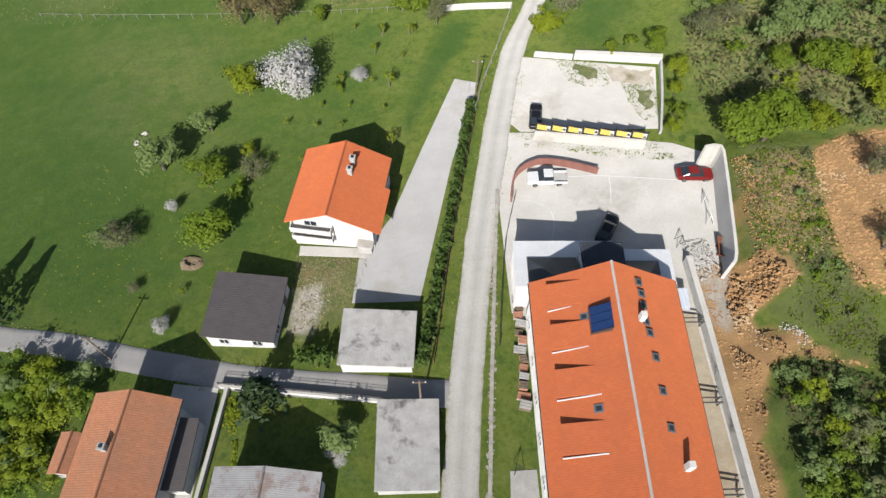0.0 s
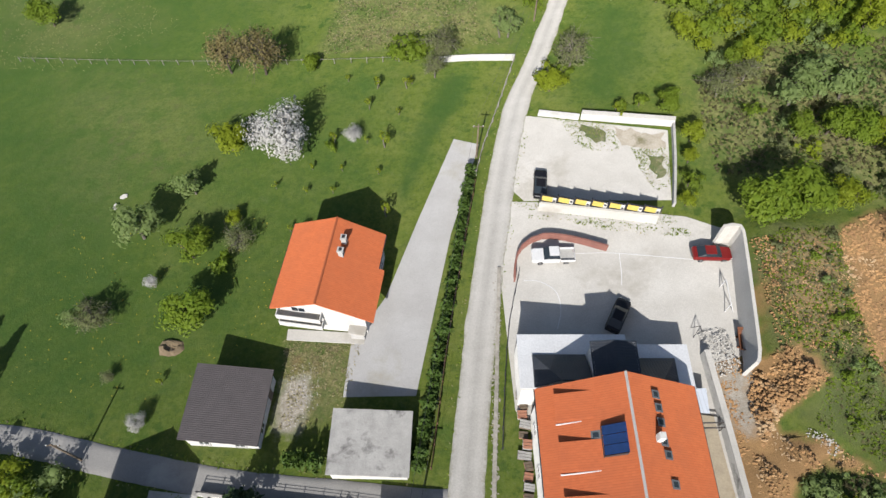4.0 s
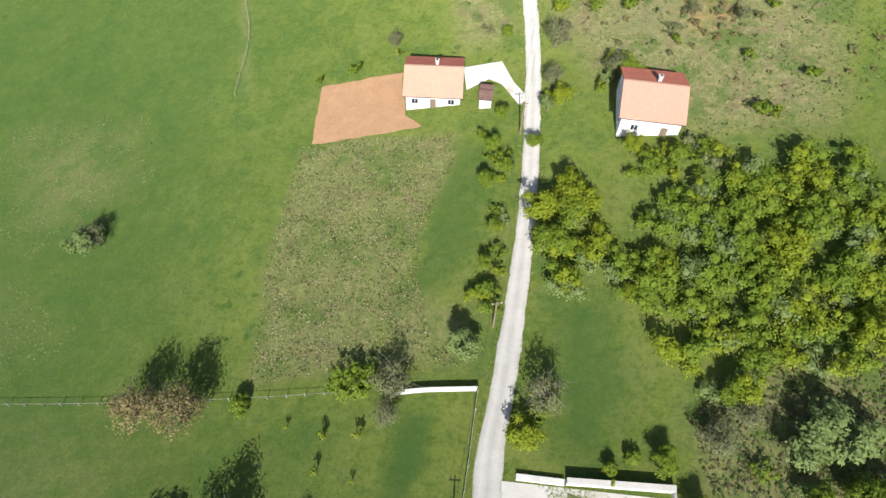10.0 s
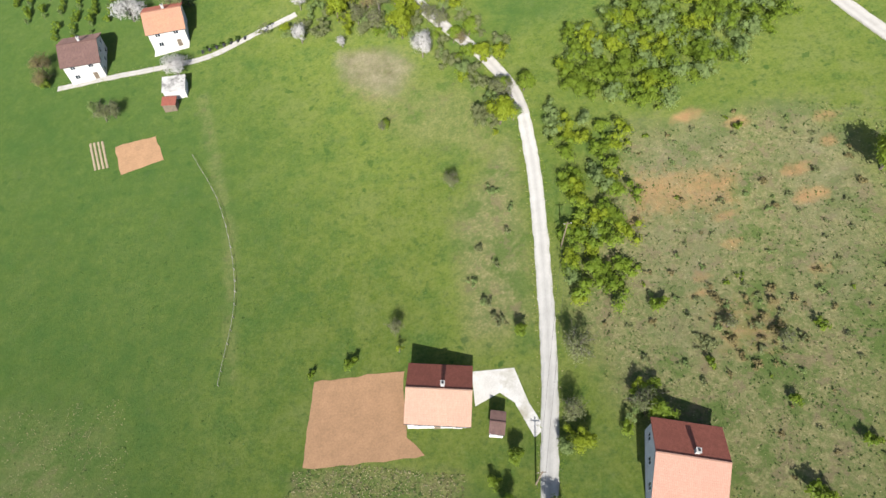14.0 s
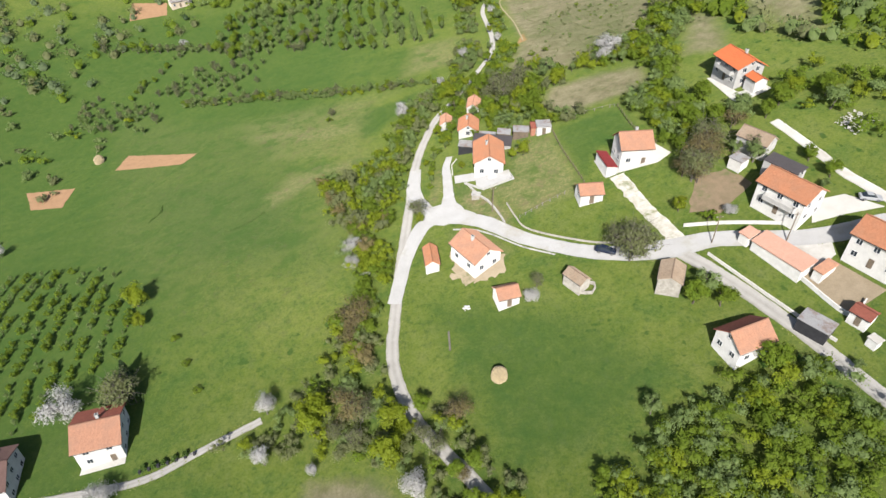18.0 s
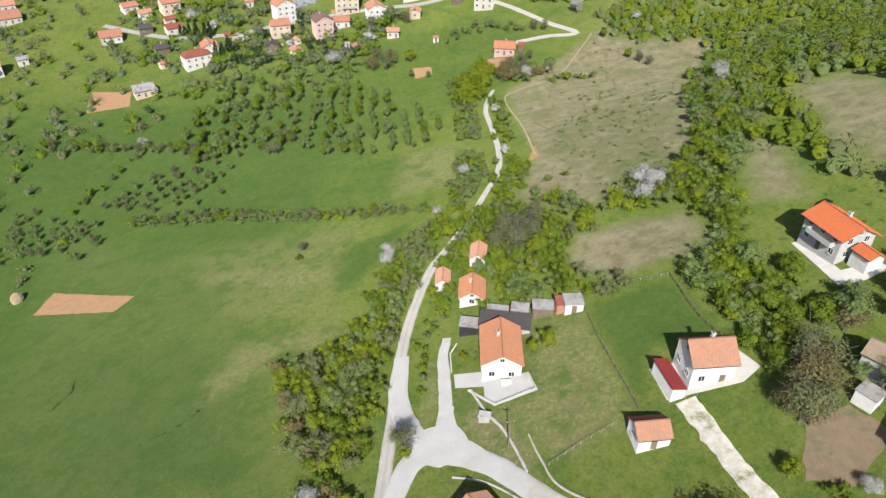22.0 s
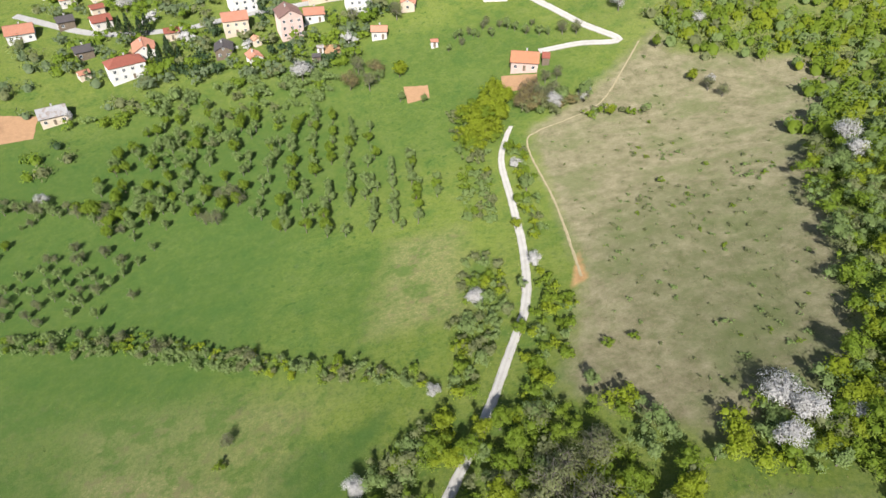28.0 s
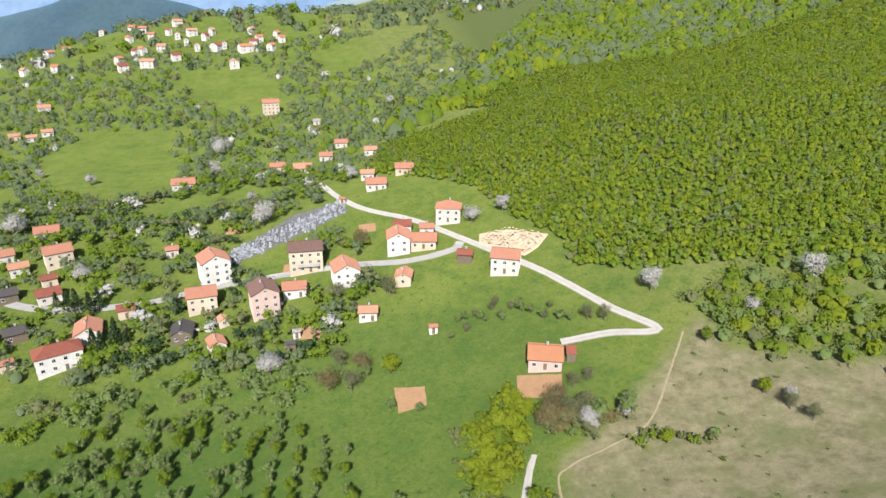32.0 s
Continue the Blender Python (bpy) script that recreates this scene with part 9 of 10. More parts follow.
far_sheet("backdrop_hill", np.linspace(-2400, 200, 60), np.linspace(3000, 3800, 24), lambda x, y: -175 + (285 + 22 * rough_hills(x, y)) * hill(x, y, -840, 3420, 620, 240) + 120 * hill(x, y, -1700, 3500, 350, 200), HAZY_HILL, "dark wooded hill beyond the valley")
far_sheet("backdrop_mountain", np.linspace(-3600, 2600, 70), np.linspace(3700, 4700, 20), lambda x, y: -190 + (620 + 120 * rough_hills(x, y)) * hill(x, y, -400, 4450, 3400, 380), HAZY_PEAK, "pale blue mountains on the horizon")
rng = random.Random(12)
town = []
tf = []
for k in range(420):
    x, y = rng.uniform(-2600, -620), rng.uniform(2100, 3050)
    z = max(height(x, y) + 1.5, -155)
    s = rng.uniform(3, 7)
    box_into(town, tf, x - s, x + s, y - s, y + s, z - 8, z + rng.uniform(5, 11))
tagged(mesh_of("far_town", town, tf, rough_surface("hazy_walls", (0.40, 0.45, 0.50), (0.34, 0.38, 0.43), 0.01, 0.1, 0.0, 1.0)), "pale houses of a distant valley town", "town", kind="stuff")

# ---- meadow growth ----
DRY_BLADES = leaf_mat("dry_stalks", (0.25, 0.225, 0.12), (0.31, 0.28, 0.165), 0.4)
WEEDS = leaf_mat("meadow_weeds", (0.085, 0.16, 0.035), (0.12, 0.19, 0.05), 0.5)
HEATHER = leaf_mat("heath_shrubs", (0.26, 0.22, 0.12), (0.20, 0.20, 0.09), 0.5)
PALE_STALKS = leaf_mat("pale_stalks", (0.42, 0.375, 0.19), (0.50, 0.45, 0.26), 0.45)
OLD_MEADOW = [(-11.3, 135), (-2, 134.4), (15.2, 129.6), (13.4, 123.8), (7.6, 112.5), (5.2, 104.6), (6, 95), (9, 89), (-3, 91.4), (-19.6, 92.2), (-17, 114.3)]
tufts("dry_stalks", OLD_MEADOW, 10000, 0.19, PALE_STALKS, "dry pale stalks in an old meadow", 51)
YELLOW_BLOOM = leaf_mat("yellow_bloom", (0.62, 0.48, 0.04), (0.55, 0.46, 0.08), 0.4)
tufts("garden_flowers", [(-23.6, 22.5), (-22.2, 22.3), (-21.6, 12), (-21.4, 4), (-24, 4), (-23.6, 12)], 260, 0.2, YELLOW_BLOOM, "yellow flowers along a garden wall", 70, "flowers")
tufts("garden_herbs", [(-23.6, 23), (-22.0, 22.8), (-21.2, 12), (-21, 4), (-24, 4), (-23.6, 12)], 1100, 0.34, LEAF_LIME, "bright green herbs along a garden wall", 71, "herbs")
tufts("dandelions", [(-50, 60), (-20, 60), (-18, 42), (-24, 38), (-34, 34), (-50, 34)], 500, 0.12, YELLOW_BLOOM, "dandelions scattered in a lush meadow", 72, "flowers")
tufts("dry_verge", [(-17.7, 40.5), (-9.0, 41.0), (-10.7, 31.7), (-18.5, 30.5)], 1200, 0.16, PALE_STALKS, "dry grass in a house yard", 74)
BANK = [(35.2, 49), (38, 51), (44.3, 51), (43.4, 43.7), (43.4, 37.9), (46.5, 31), (44.4, 24.6), (40.3, 27), (36.4, 29.5), (38.1, 34.5), (35.2, 38)]
LOW_BANK = [(33.8, 24.2), (37, 25.2), (43.6, 23.2), (44, 14), (33.4, 14), (32.8, 20)]
tufts("rank_grass", LOW_BANK, 1600, 0.34, WEEDS, "rank green grass on a stony bank", 79)
tufts("brown_stalks", LOW_BANK, 1600, 0.34, HEATHER, "brown stalks on a stony bank", 80)
tufts("rank_grass", BANK, 3200, 0.22, LEAF_GREEN, "rank green grass on a stony bank", 75)
tufts("brown_stalks", BANK, 2600, 0.2, HEATHER, "brown stalks on a stony bank", 76)
tufts("brown_stalks", [(34.4, 77.7), (42.4, 81.1), (50.1, 81.7), (63.3, 79), (58, 54.5), (46.1, 55.1), (44.9, 60.3), (34, 60.8)], 4200, 0.34, HEATHER, "brown stalks and dry scrub on a slope", 77)
tufts("rank_grass", [(34.4, 77.7), (42.4, 81.1), (50.1, 81.7), (63.3, 79), (58, 54.5), (46.1, 55.1), (44.9, 60.3), (34, 60.8)], 2600, 0.34, WEEDS, "rank green grass on a slope", 78)
tufts("weeds", OLD_MEADOW, 3600, 0.22, WEEDS, "green weeds in an old meadow", 52)
tufts("brown_stalks", OLD_MEADOW, 3600, 0.2, HEATHER, "brown stalks in an old meadow", 82)
ROUGH_SLOPE = [(36, 150), (54, 187), (85, 184), (110, 170), (100, 130), (68, 114), (52, 116), (40, 133)]
tufts("dry_stalks", ROUGH_SLOPE, 4200, 0.15, PALE_STALKS, "dry pale stalks on a rough slope", 53)
tufts("brown_stalks", ROUGH_SLOPE, 4500, 0.17, HEATHER, "brown stalks and bracken on a rough slope", 69)
tufts("weeds", ROUGH_SLOPE, 7500, 0.22, WEEDS, "green weeds on a rough slope", 54)
tufts("dry_stalks", [(-70, 156), (-40, 153), (-38, 136), (-58, 123), (-76, 132)], 2600, 0.13, PALE_STALKS, "dry pale stalks in a meadow", 55)
tufts("dry_stalks", [(-90, 126), (-62, 120), (-46, 106), (-62, 95), (-94, 102)], 2600, 0.13, PALE_STALKS, "dry pale stalks in a meadow", 65)
tufts("weeds", [(-72, 200), (-20, 190), (10, 190), (15, 155), (-10, 152), (-22, 133), (-60, 140)], 2600, 0.2, WEEDS, "dark weeds scattered in a hay meadow", 56)
tufts("heath_shrubs", [(83, 400), (92, 440), (96, 474), (110, 478), (135, 470), (150, 480), (150, 440), (135, 405), (117, 365), (104, 354), (86, 352), (80, 375)], 7000, 0.17, HEATHER, "low brown heath shrubs and dry tufts", 58)
tufts("dry_stalks", [(83, 400), (92, 440), (96, 474), (110, 478), (135, 470), (150, 480), (150, 440), (135, 405), (117, 365), (104, 354), (86, 352), (80, 375)], 4000, 0.15, DRY_BLADES, "dry grass on a heath", 59)
tufts("heath_shrubs", [(110, 486), (134, 508), (146, 521), (165, 490), (150, 480), (130, 472)], 900, 0.2, HEATHER, "low brown heath shrubs and dry tufts", 60)
tufts("heath_shrubs", [(71, 334), (88, 344), (98, 338), (100, 322), (86, 316), (76, 320)], 700, 0.18, HEATHER, "low brown heath shrubs and dry tufts", 61)
tufts("weeds", [(-80, 410), (0, 395), (30, 370), (5, 320), (-5, 280), (-30, 290), (-80, 340)], 2600, 0.22, WEEDS, "dark weeds scattered in a pasture", 62)


def verge(name, lanes, n, size, mat, label, seed, reach=0.7):
    """Loose grass along the edges of lanes, breaking their line."""
    rng = np.random.default_rng(seed)
    k = np.array(lanes)
    k = k[rng.integers(len(k), size=n)]
    a, r = rng.random(n) * 2 * math.pi, k[:, 2] - 1.0 + rng.uniform(0.05, reach, n)
    x, y = k[:, 0] + r * np.cos(a), k[:, 1] + r * np.sin(a)
    ok = clear(x, y, -0.95)
    x, y = x[ok], y[ok]
    c = np.stack([x, y, land(x, y) + size * 0.25], 1)
    q, tint = leaves(rng, c, np.full(len(c), 0.1), len(c), size, 0.5, cores=c - np.array([0, 0, 2.5]))
    return tagged(new(name, quad_mesh(name, q, mat, tint)), label, "grass", kind="stuff")


NEAR_LANES = [p for p in LANES if p[1] < 500 and p[2] > 1.6]
verge("verge_grass", NEAR_LANES, 16000, 0.17, LEAF_GREEN, "green grass along the edges of lanes", 81)
verge("verge_straw", NEAR_LANES, 9000, 0.15, PALE_STALKS, "dry grass along the edges of lanes", 82)
for seed, patch in ((83, [(15.4, 73), (19, 72.4), (23.4, 70.6), (23.2, 66.1), (20, 66.3), (17.7, 67.9), (16.9, 70.2)]), (84, [(24.6, 66.2), (28.9, 65.6), (29.3, 62.6), (28.4, 59.8), (26.5, 59.2), (25.2, 62.6)]), (85, [(8.4, 58.6), (11, 57.8), (24, 54), (28.4, 54), (28.2, 55.6), (12, 59.4)])):
    tufts("rank_grass", patch, 1500, 0.15, LEAF_GREEN, "tufts of grass in a parking place", seed)
    tufts("dry_stalks", patch, 700, 0.13, PALE_STALKS, "tufts of dry grass in a parking place", seed + 10)
tufts("field_bank_grass", [(-11, 318.6), (-12, 313.3), (-16.4, 309.4), (-25.5, 306.8), (-25.5, 307.5), (-16.6, 310.2), (-12.8, 313.6), (-11.6, 318.6)], 500, 0.3, WEEDS, "dark grass along a low field bank", 66)
tufts("field_bank_grass", [(-46.6, 338.6), (-45.8, 333.2), (-48.6, 327.8), (-49.2, 328.2), (-46.6, 333.4), (-47.2, 338.6)], 260, 0.3, WEEDS, "dark grass along a low field bank", 67)


# ---- the house by the lane: balconies and porch ----
def house_a_details():
    hx, hy = 5.15, 5.05
    for z in (2.6, 4.3):
        b = box("balcony", -hx - 1.1, -hx + 0.02, -0.3, 4.7, z - 0.15, z, CONCRETE, house_a)
        for x0, x1, y0, y1 in ((-hx - 1.1, -hx - 1.0, -0.3, 4.7), (-hx - 0.997, -hx, -0.3, -0.2), (-hx - 0.997, -hx, 4.6, 4.7)):
            box("parapet", x0, x1, y0, y1, z + 0.003, z + 0.75, WHITE, b)
        window(house_a, "l", -2.4, z + 0.6, 1.6, 1.1, hx, hy)
    plate("eave_step", [(-5.6, -6.15, 4.88), (1.0, -6.15, 4.88), (1.0, -5.48, 5.2), (-5.6, -5.48, 5.2)], 0.16, BRIGHT_TILE, house_a)
    box("porch", -hx - 0.9, -hx + 0.02, -4.9, -3.3, -0.4, 2.4, GREY_WALL, house_a)
    box("porch_slab", -hx - 1.1, -hx + 0.02, -5.1, -3.1, 2.403, 2.55, CONCRETE, house_a)


house_a_details()


def earth_heap(x, y, r, h):
    """A small round heap of dug earth, lumpy and open to one side."""
    root = tagged(new("earth_heap"), "small heap of freshly dug brown earth in the grass", "earth heap")
    root.matrix_world = pose(x, y, height(x, y))
    rng = np.random.default_rng(5)
    vs, fs = [(0, 0, 0.25 * h)], []
    for f, z in ((0.35, 0.5), (0.6, 1.0), (0.85, 0.7), (1.1, -0.2)):
        for k in range(16):
            a = 2 * math.pi * k / 16
            q = r * f * (0.85 + 0.3 * rng.random())
            vs.append((q * math.cos(a), q * math.sin(a) * 0.7, h * z * (0.7 + 0.5 * rng.random()) * (1.0 if math.sin(a) < 0.3 else 0.6)))
    fs += [(0, 1 + k, 1 + (k + 1) % 16) for k in range(16)]
    for i in range(3):
        for k in range(16):
            a, b = 1 + 16 * i + k, 1 + 16 * i + (k + 1) % 16
            fs.append((a, a + 16, b + 16, b))
    mesh_of("earth", vs, fs, bpy.data.materials["garden_earth"], root)


earth_heap(-31.5, 40.7, 1.5, 0.6)


def stone_slab(x, y, turn):
    root = tagged(new("stone_slab"), "loose white stone slab lying in the meadow", "stone")
    root.matrix_world = pose(x, y, height(x, y), 4, -5, turn)
    vs, fs = [], []
    for z, k in ((-0.1, 1.0), (0.14, 1.0), (0.2, 0.86)):
        vs += [(0.5 * k * math.cos(a) * 1.2, 0.5 * k * math.sin(a) * 0.8, z) for a in (0.3, 1.2, 2.4, 3.3, 4.4, 5.5)]
    for i in range(2):
        fs += [(6 * i + k, 6 * i + (k + 1) % 6, 6 * i + 6 + (k + 1) % 6, 6 * i + 6 + k) for k in range(6)]
    fs.append(tuple(range(12, 18)))
    mesh_of("slab", vs, fs, CONCRETE, root)


stone_slab(-44.6, 64.9, 30)
stone_slab(-45.2, 63.1, 75)


def rusty_hopper(x, y, turn):
    """A rusty open sheet-steel hopper with a rolled rim and two legs."""
    root = tagged(new("hopper"), "rusty brown open steel hopper beside a wall", "hopper")
    root.matrix_world = pose(x, y, height(x, y) + 0.06, 0, 0, turn)
    rust = rough_surface("rust", (0.26, 0.10, 0.045), (0.17, 0.07, 0.04), 2.0, 12.0, 0.5, 0.85)
    lo, hi, t = [(-0.9, -0.35), (0.9, -0.35), (0.9, 0.35), (-0.9, 0.35)], [(-1.3, -0.6), (1.3, -0.6), (1.3, 0.6), (-1.3, 0.6)], 0.05
    vs = [(a, b, 0.3) for a, b in lo] + [(a, b, 1.1) for a, b in hi] + [(a * (1 - t), b * (1 - 2 * t), 1.1) for a, b in hi] + [(a * (1 - t), b * (1 - 2 * t), 0.36) for a, b in lo]
    fs = [(3, 2, 1, 0), (12, 13, 14, 15)]
    for k in range(4):
        j = (k + 1) % 4
        fs += [(k, j, 4 + j, 4 + k), (4 + k, 4 + j, 8 + j, 8 + k), (8 + k, 8 + j, 12 + j, 12 + k)]
    mesh_of("bin", vs, fs, rust, root)
    tube("rim", [(-1.3, -0.6, 1.1), (1.3, -0.6, 1.1), (1.3, 0.6, 1.1), (-1.3, 0.6, 1.1), (-1.3, -0.6, 1.1)], 0.04, rust, root, 5)
    for sx in (-0.6, 0.6):
        box("skid", sx - 0.06, sx + 0.06, -0.5, 0.5, 0, 0.3, rust, root)


rusty_hopper(32.0, 38.6, 84)

# ---- the farm by the fork ----
def shed(x, y, turn, l, w, h, roof, wall, label, rise=0.3, sides=""):
    return house(x, y, turn, l, w, h, rise, roof, wall, over=0.15, flat=True, chimneys=(), sides=sides, label=label, category="shed", name="shed", thick=0.06)


shed(52.3, 312.4, -18, 10.6, 4.6, 2.3, GREY_SHEET, GREY_WALL, "farm shed with a dark brown sheet roof", 0.5)
shed(51.6, 316.3, -18, 4.6, 2.8, 2.5, RUSTY_SHEET, GREY_WALL, "lean-to shed with a grey sheet roof")
shed(56.0, 314.9, -18, 3.8, 2.6, 2.5, RUSTY_SHEET, WOOD, "lean-to shed with a worn sheet roof")
shed(46.0, 314.9, -18, 5.2, 3.0, 2.2, RUSTY_SHEET, DARK_METAL, "open dark shed with a corrugated roof")
shed(60.5, 313.9, -13, 4.4, 3.0, 2.1, RUSTY_SHEET, WOOD, "low hen house with a sheet roof")
shed(63.6, 313.2, -6, 1.5, 3.0, 2.4, RED_TILE, BRICK, "narrow brick hut by the fence")
shed(66.2, 312.3, -5, 4.0, 3.4, 2.3, RUSTY_SHEET, WHITE, "white shed with a grey sheet roof", 0.35, "f")
slab("pavement_terrace", [(45.2, 299.2), (53.6, 298.3), (54.0, 293.4), (46.4, 292.6), (44.6, 294.2)], PALE_ASPHALT, 0.15, "pale paved house terrace")
slab("pavement_court", [(40.3, 303.3), (45.6, 301.8), (45.6, 297.8), (40.0, 299.6)], PALE_ASPHALT, 0.1, "pale paved house court")
for a, b in zip([(42.1, 297.9), (46.0, 292.6), (53.6, 293.7)], [(46.0, 292.6), (53.6, 293.7), (53.5, 296.0)]):
    wall_line("terrace_wall", [a, b], 0.6, 0.16, OLD_CONCRETE, "dark stained terrace wall before a house")
wall_line("garden_wall", [(42.6, 297.7), (43.4, 294.3), (44.6, 290.2), (45.9, 287.5), (47.1, 282.7), (48.0, 277.4)], 0.5, 0.22, STONE, "stone garden wall down a slope", cap=OLD_CONCRETE)
wall_line("roadside_wall", [(50.0, 284.3), (50.7, 278.9), (52.9, 272.7), (64, 264.2), (73, 260.6)], 0.4, 0.2, STONE, "low stone wall beside a village road")
wall_line("lower_wall", [(36.3, 280.2), (40.6, 278.2), (44.4, 274.8), (50, 268.4), (56, 263.6)], 0.3, 0.2, OLD_CONCRETE, "low kerb wall above a village road")
shed(43.6, 290.0, -20, 2.2, 1.6, 1.3, OLD_CONCRETE, STONE, "small stone well house with a slab roof", 0.05)
fence_line("garden_fence", [(68.5, 312.4), (67.8, 300), (68.2, 283.2)], 1.8, 1.0, WOOD, "dark garden fence down a lawn", (0.3, 0.6, 0.9))
fence_line("garden_fence", [(69.6, 316), (73.8, 315.5), (82.9, 314), (86, 313.2)], 1.9, 1.0, bpy.data.materials["grey_timber"], "pale fence posts along a lawn", (0.85,))
fence_line("garden_fence", [(86.5, 312.5), (85.8, 298.9), (87.6, 289.6)], 1.8, 1.2, WOOD, "dark fence below a hedge", (0.3, 0.6, 0.9))
fence_line("garden_fence", [(51.6, 277.6), (57.4, 279.7), (63.1, 281.4)], 1.5, 0.9, bpy.data.materials["grey_timber"], "pale fence posts along a lawn", (0.85,))
house(74.3, 286.3, 92, 7.2, 2.7, 2.4, 0.5, RED_SHEET, WHITE, over=0.15, flat=True, chimneys=(), sides="", label="lean-to with a dark red sheet roof", category="lean-to", name="lean_to")
slab("pavement_house_base", [(73.0, 283.4), (85.4, 282.6), (89.2, 284.5), (87.5, 290), (73, 290.6)], CONCRETE, 0.12, "white plinth paving round a house")
tagged(tube("stair_rail", [(74, 282.6, height(74, 282.6)), (74, 282.6, height(74, 282.6) + 1.0), (75.6, 282.4, height(75.6, 282.4) + 1.0), (75.6, 282.4, height(75.6, 282.4))], 0.05, FRAME_WHITE), "white tubular stair rail by a house", "rail")
tree("lime", 42.7, 306.2, 2.2, spread=1.1)
tree("budding", 28.9, 288.3, 6.5, spread=1.0)
tree("lime", 29.2, 286.6, 3.4, spread=0.9)
for n, (x, y) in enumerate(((33.6, 300.6), (34.2, 303.4), (34.6, 306.4), (35.2, 309.6), (36.0, 312.6), (36.4, 316.0), (34.0, 313.4), (38.4, 318.4), (37.4, 321.6), (40.6, 321.0))):
    tree(("bush", "olive", "lime", "bush")[n % 4], x, y, (1.5, 2.6, 2.2, 1.8)[n % 4], spread=1.0)
for a, b in (((40.0, 303.9), (40.6, 309.6)), ((40.6, 309.6), (42.4, 312.2))):
    wall_line("lawn_kerb", [a, b], 0.25, 0.2, CONCRETE, "pale kerb round a small lawn")
box_step = tagged(new("house_steps"), "pale concrete steps before a house door", "steps")
box_step.matrix_world = pose(49.2, 297.6, height(49.2, 297.6) + 0.1, 0, 0, -10)
for k in range(4):
    box("step", -1.1, 1.1, -1.4 + 0.32 * k, -1.08 + 0.32 * k, 0.0, 0.17 * (k + 1), CONCRETE, box_step)
tree("lime", 58.6, 303.2, 4.6)
# ---- the hamlet above the road ----
wall_line("garden_wall", [(82.8, 261.4), (90.9, 258.9), (100.8, 254.8)], 0.6, 0.3, WHITE, "long low white garden wall", cap=CONCRETE)
wall_line("garden_wall", [(84.5, 253.0), (91.5, 238.8), (97, 228)], 0.6, 0.3, CONCRETE, "low concrete wall beside a lane")
wall_line("garden_wall", [(97.6, 242.3), (101.5, 232), (105.5, 234)], 0.9, 0.3, WHITE, "white courtyard wall round bare soil")
slab("pavement_court", [(92.4, 255), (95.8, 254.8), (107, 249.2), (106, 245), (104.8, 244.4), (97.8, 242.8), (92.6, 252)], CONCRETE, 0.06, "pale farm courtyard")
slab("soil_court", [(97.8, 242.3), (104.8, 244.1), (110, 235), (101.7, 232.3)], rough_surface("trodden_soil", (0.36, 0.29, 0.20), (0.30, 0.24, 0.16), 0.5, 6.0), 0.05, "bare trodden soil court", "soil")
slab("pavement_yard_upper", [(108, 258.3), (114.2, 257.5), (119.2, 252), (112, 253), (105.5, 253.2)], CONCRETE, 0.08, "pale concrete house yard")
shed(105.6, 266.6, -61, 8.0, 3.6, 3.0, GREY_SHEET, GREY_WALL, "dark sheet-roofed barn behind a house", 0.6)
shed(94.6, 231.2, -57, 5.8, 3.9, 2.3, RUSTY_SHEET, DARK_METAL, "open shed with a grey flat roof", 0.2)
house(102.6, 230.6, -61, 3.9, 3.8, 2.4, 0.9, RED_TILE, over=0.25, chimneys=(), sides="f", label="small shed with red-brown tiles", category="shed", name="shed")
shed(101.9, 225.6, -70, 2.1, 1.9, 1.6, CONCRETE, WHITE, "tiny white concrete store", 0.05)
shed(99.2, 273.1, -64, 3.4, 3.0, 2.2, RUSTY_SHEET, WHITE, "small white hut in a garden", 0.4)
strip("road_upper_lane", [(112.8, 284), (114.7, 272.5), (116.8, 262.9), (119.5, 256.6), (122, 250.5)], 2.2, CONCRETE, 0.05, label="pale concrete lane behind houses")
utility_pole(99.4, 251.0, 7)
car(117.6, 254.6, -20, ("silver", (0.45, 0.46, 0.47)), "silver car parked in a house yard")
car(66.0, 260.6, -28, ("dark_blue", (0.02, 0.03, 0.06)), "dark car parked beside a village road")
car(121.0, 318.5, 40, ("black", (0.015, 0.015, 0.018)), "black car parked behind a house")


def haystack(x, y, r, h, label="old grey-brown conical haystack"):
    root = tagged(new("haystack"), label, "haystack")
    root.matrix_world = pose(x, y, height(x, y))
    rng = np.random.default_rng(int(abs(x * 10)))
    vs, fs = [], []
    prof = ((1.0, 0), (1.05, 0.35), (0.85, 0.65), (0.4, 0.9), (0.06, 1.0))
    for f, z in prof:
        for k in range(14):
            a = 2 * math.pi * k / 14
            q = r * f * (0.92 + 0.16 * rng.random())
            vs.append((q * math.cos(a), q * math.sin(a), z * h - (0.3 if z == 0 else 0)))
    for i in range(len(prof) - 1):
        for k in range(14):
            a, b = i * 14 + k, i * 14 + (k + 1) % 14
            fs.append((a, b, b + 14, a + 14))
    fs.append(tuple(range(56, 70)))
    mesh_of("hay", vs, fs, bpy.data.materials.get("hay") or rough_surface("hay", (0.46, 0.37, 0.22), (0.36, 0.29, 0.18), 2.0, 9.0, 1.0), root)
    tube("pole", [(0, 0, h * 0.9), (0, 0, h + 0.5)], 0.05, WOOD, root)


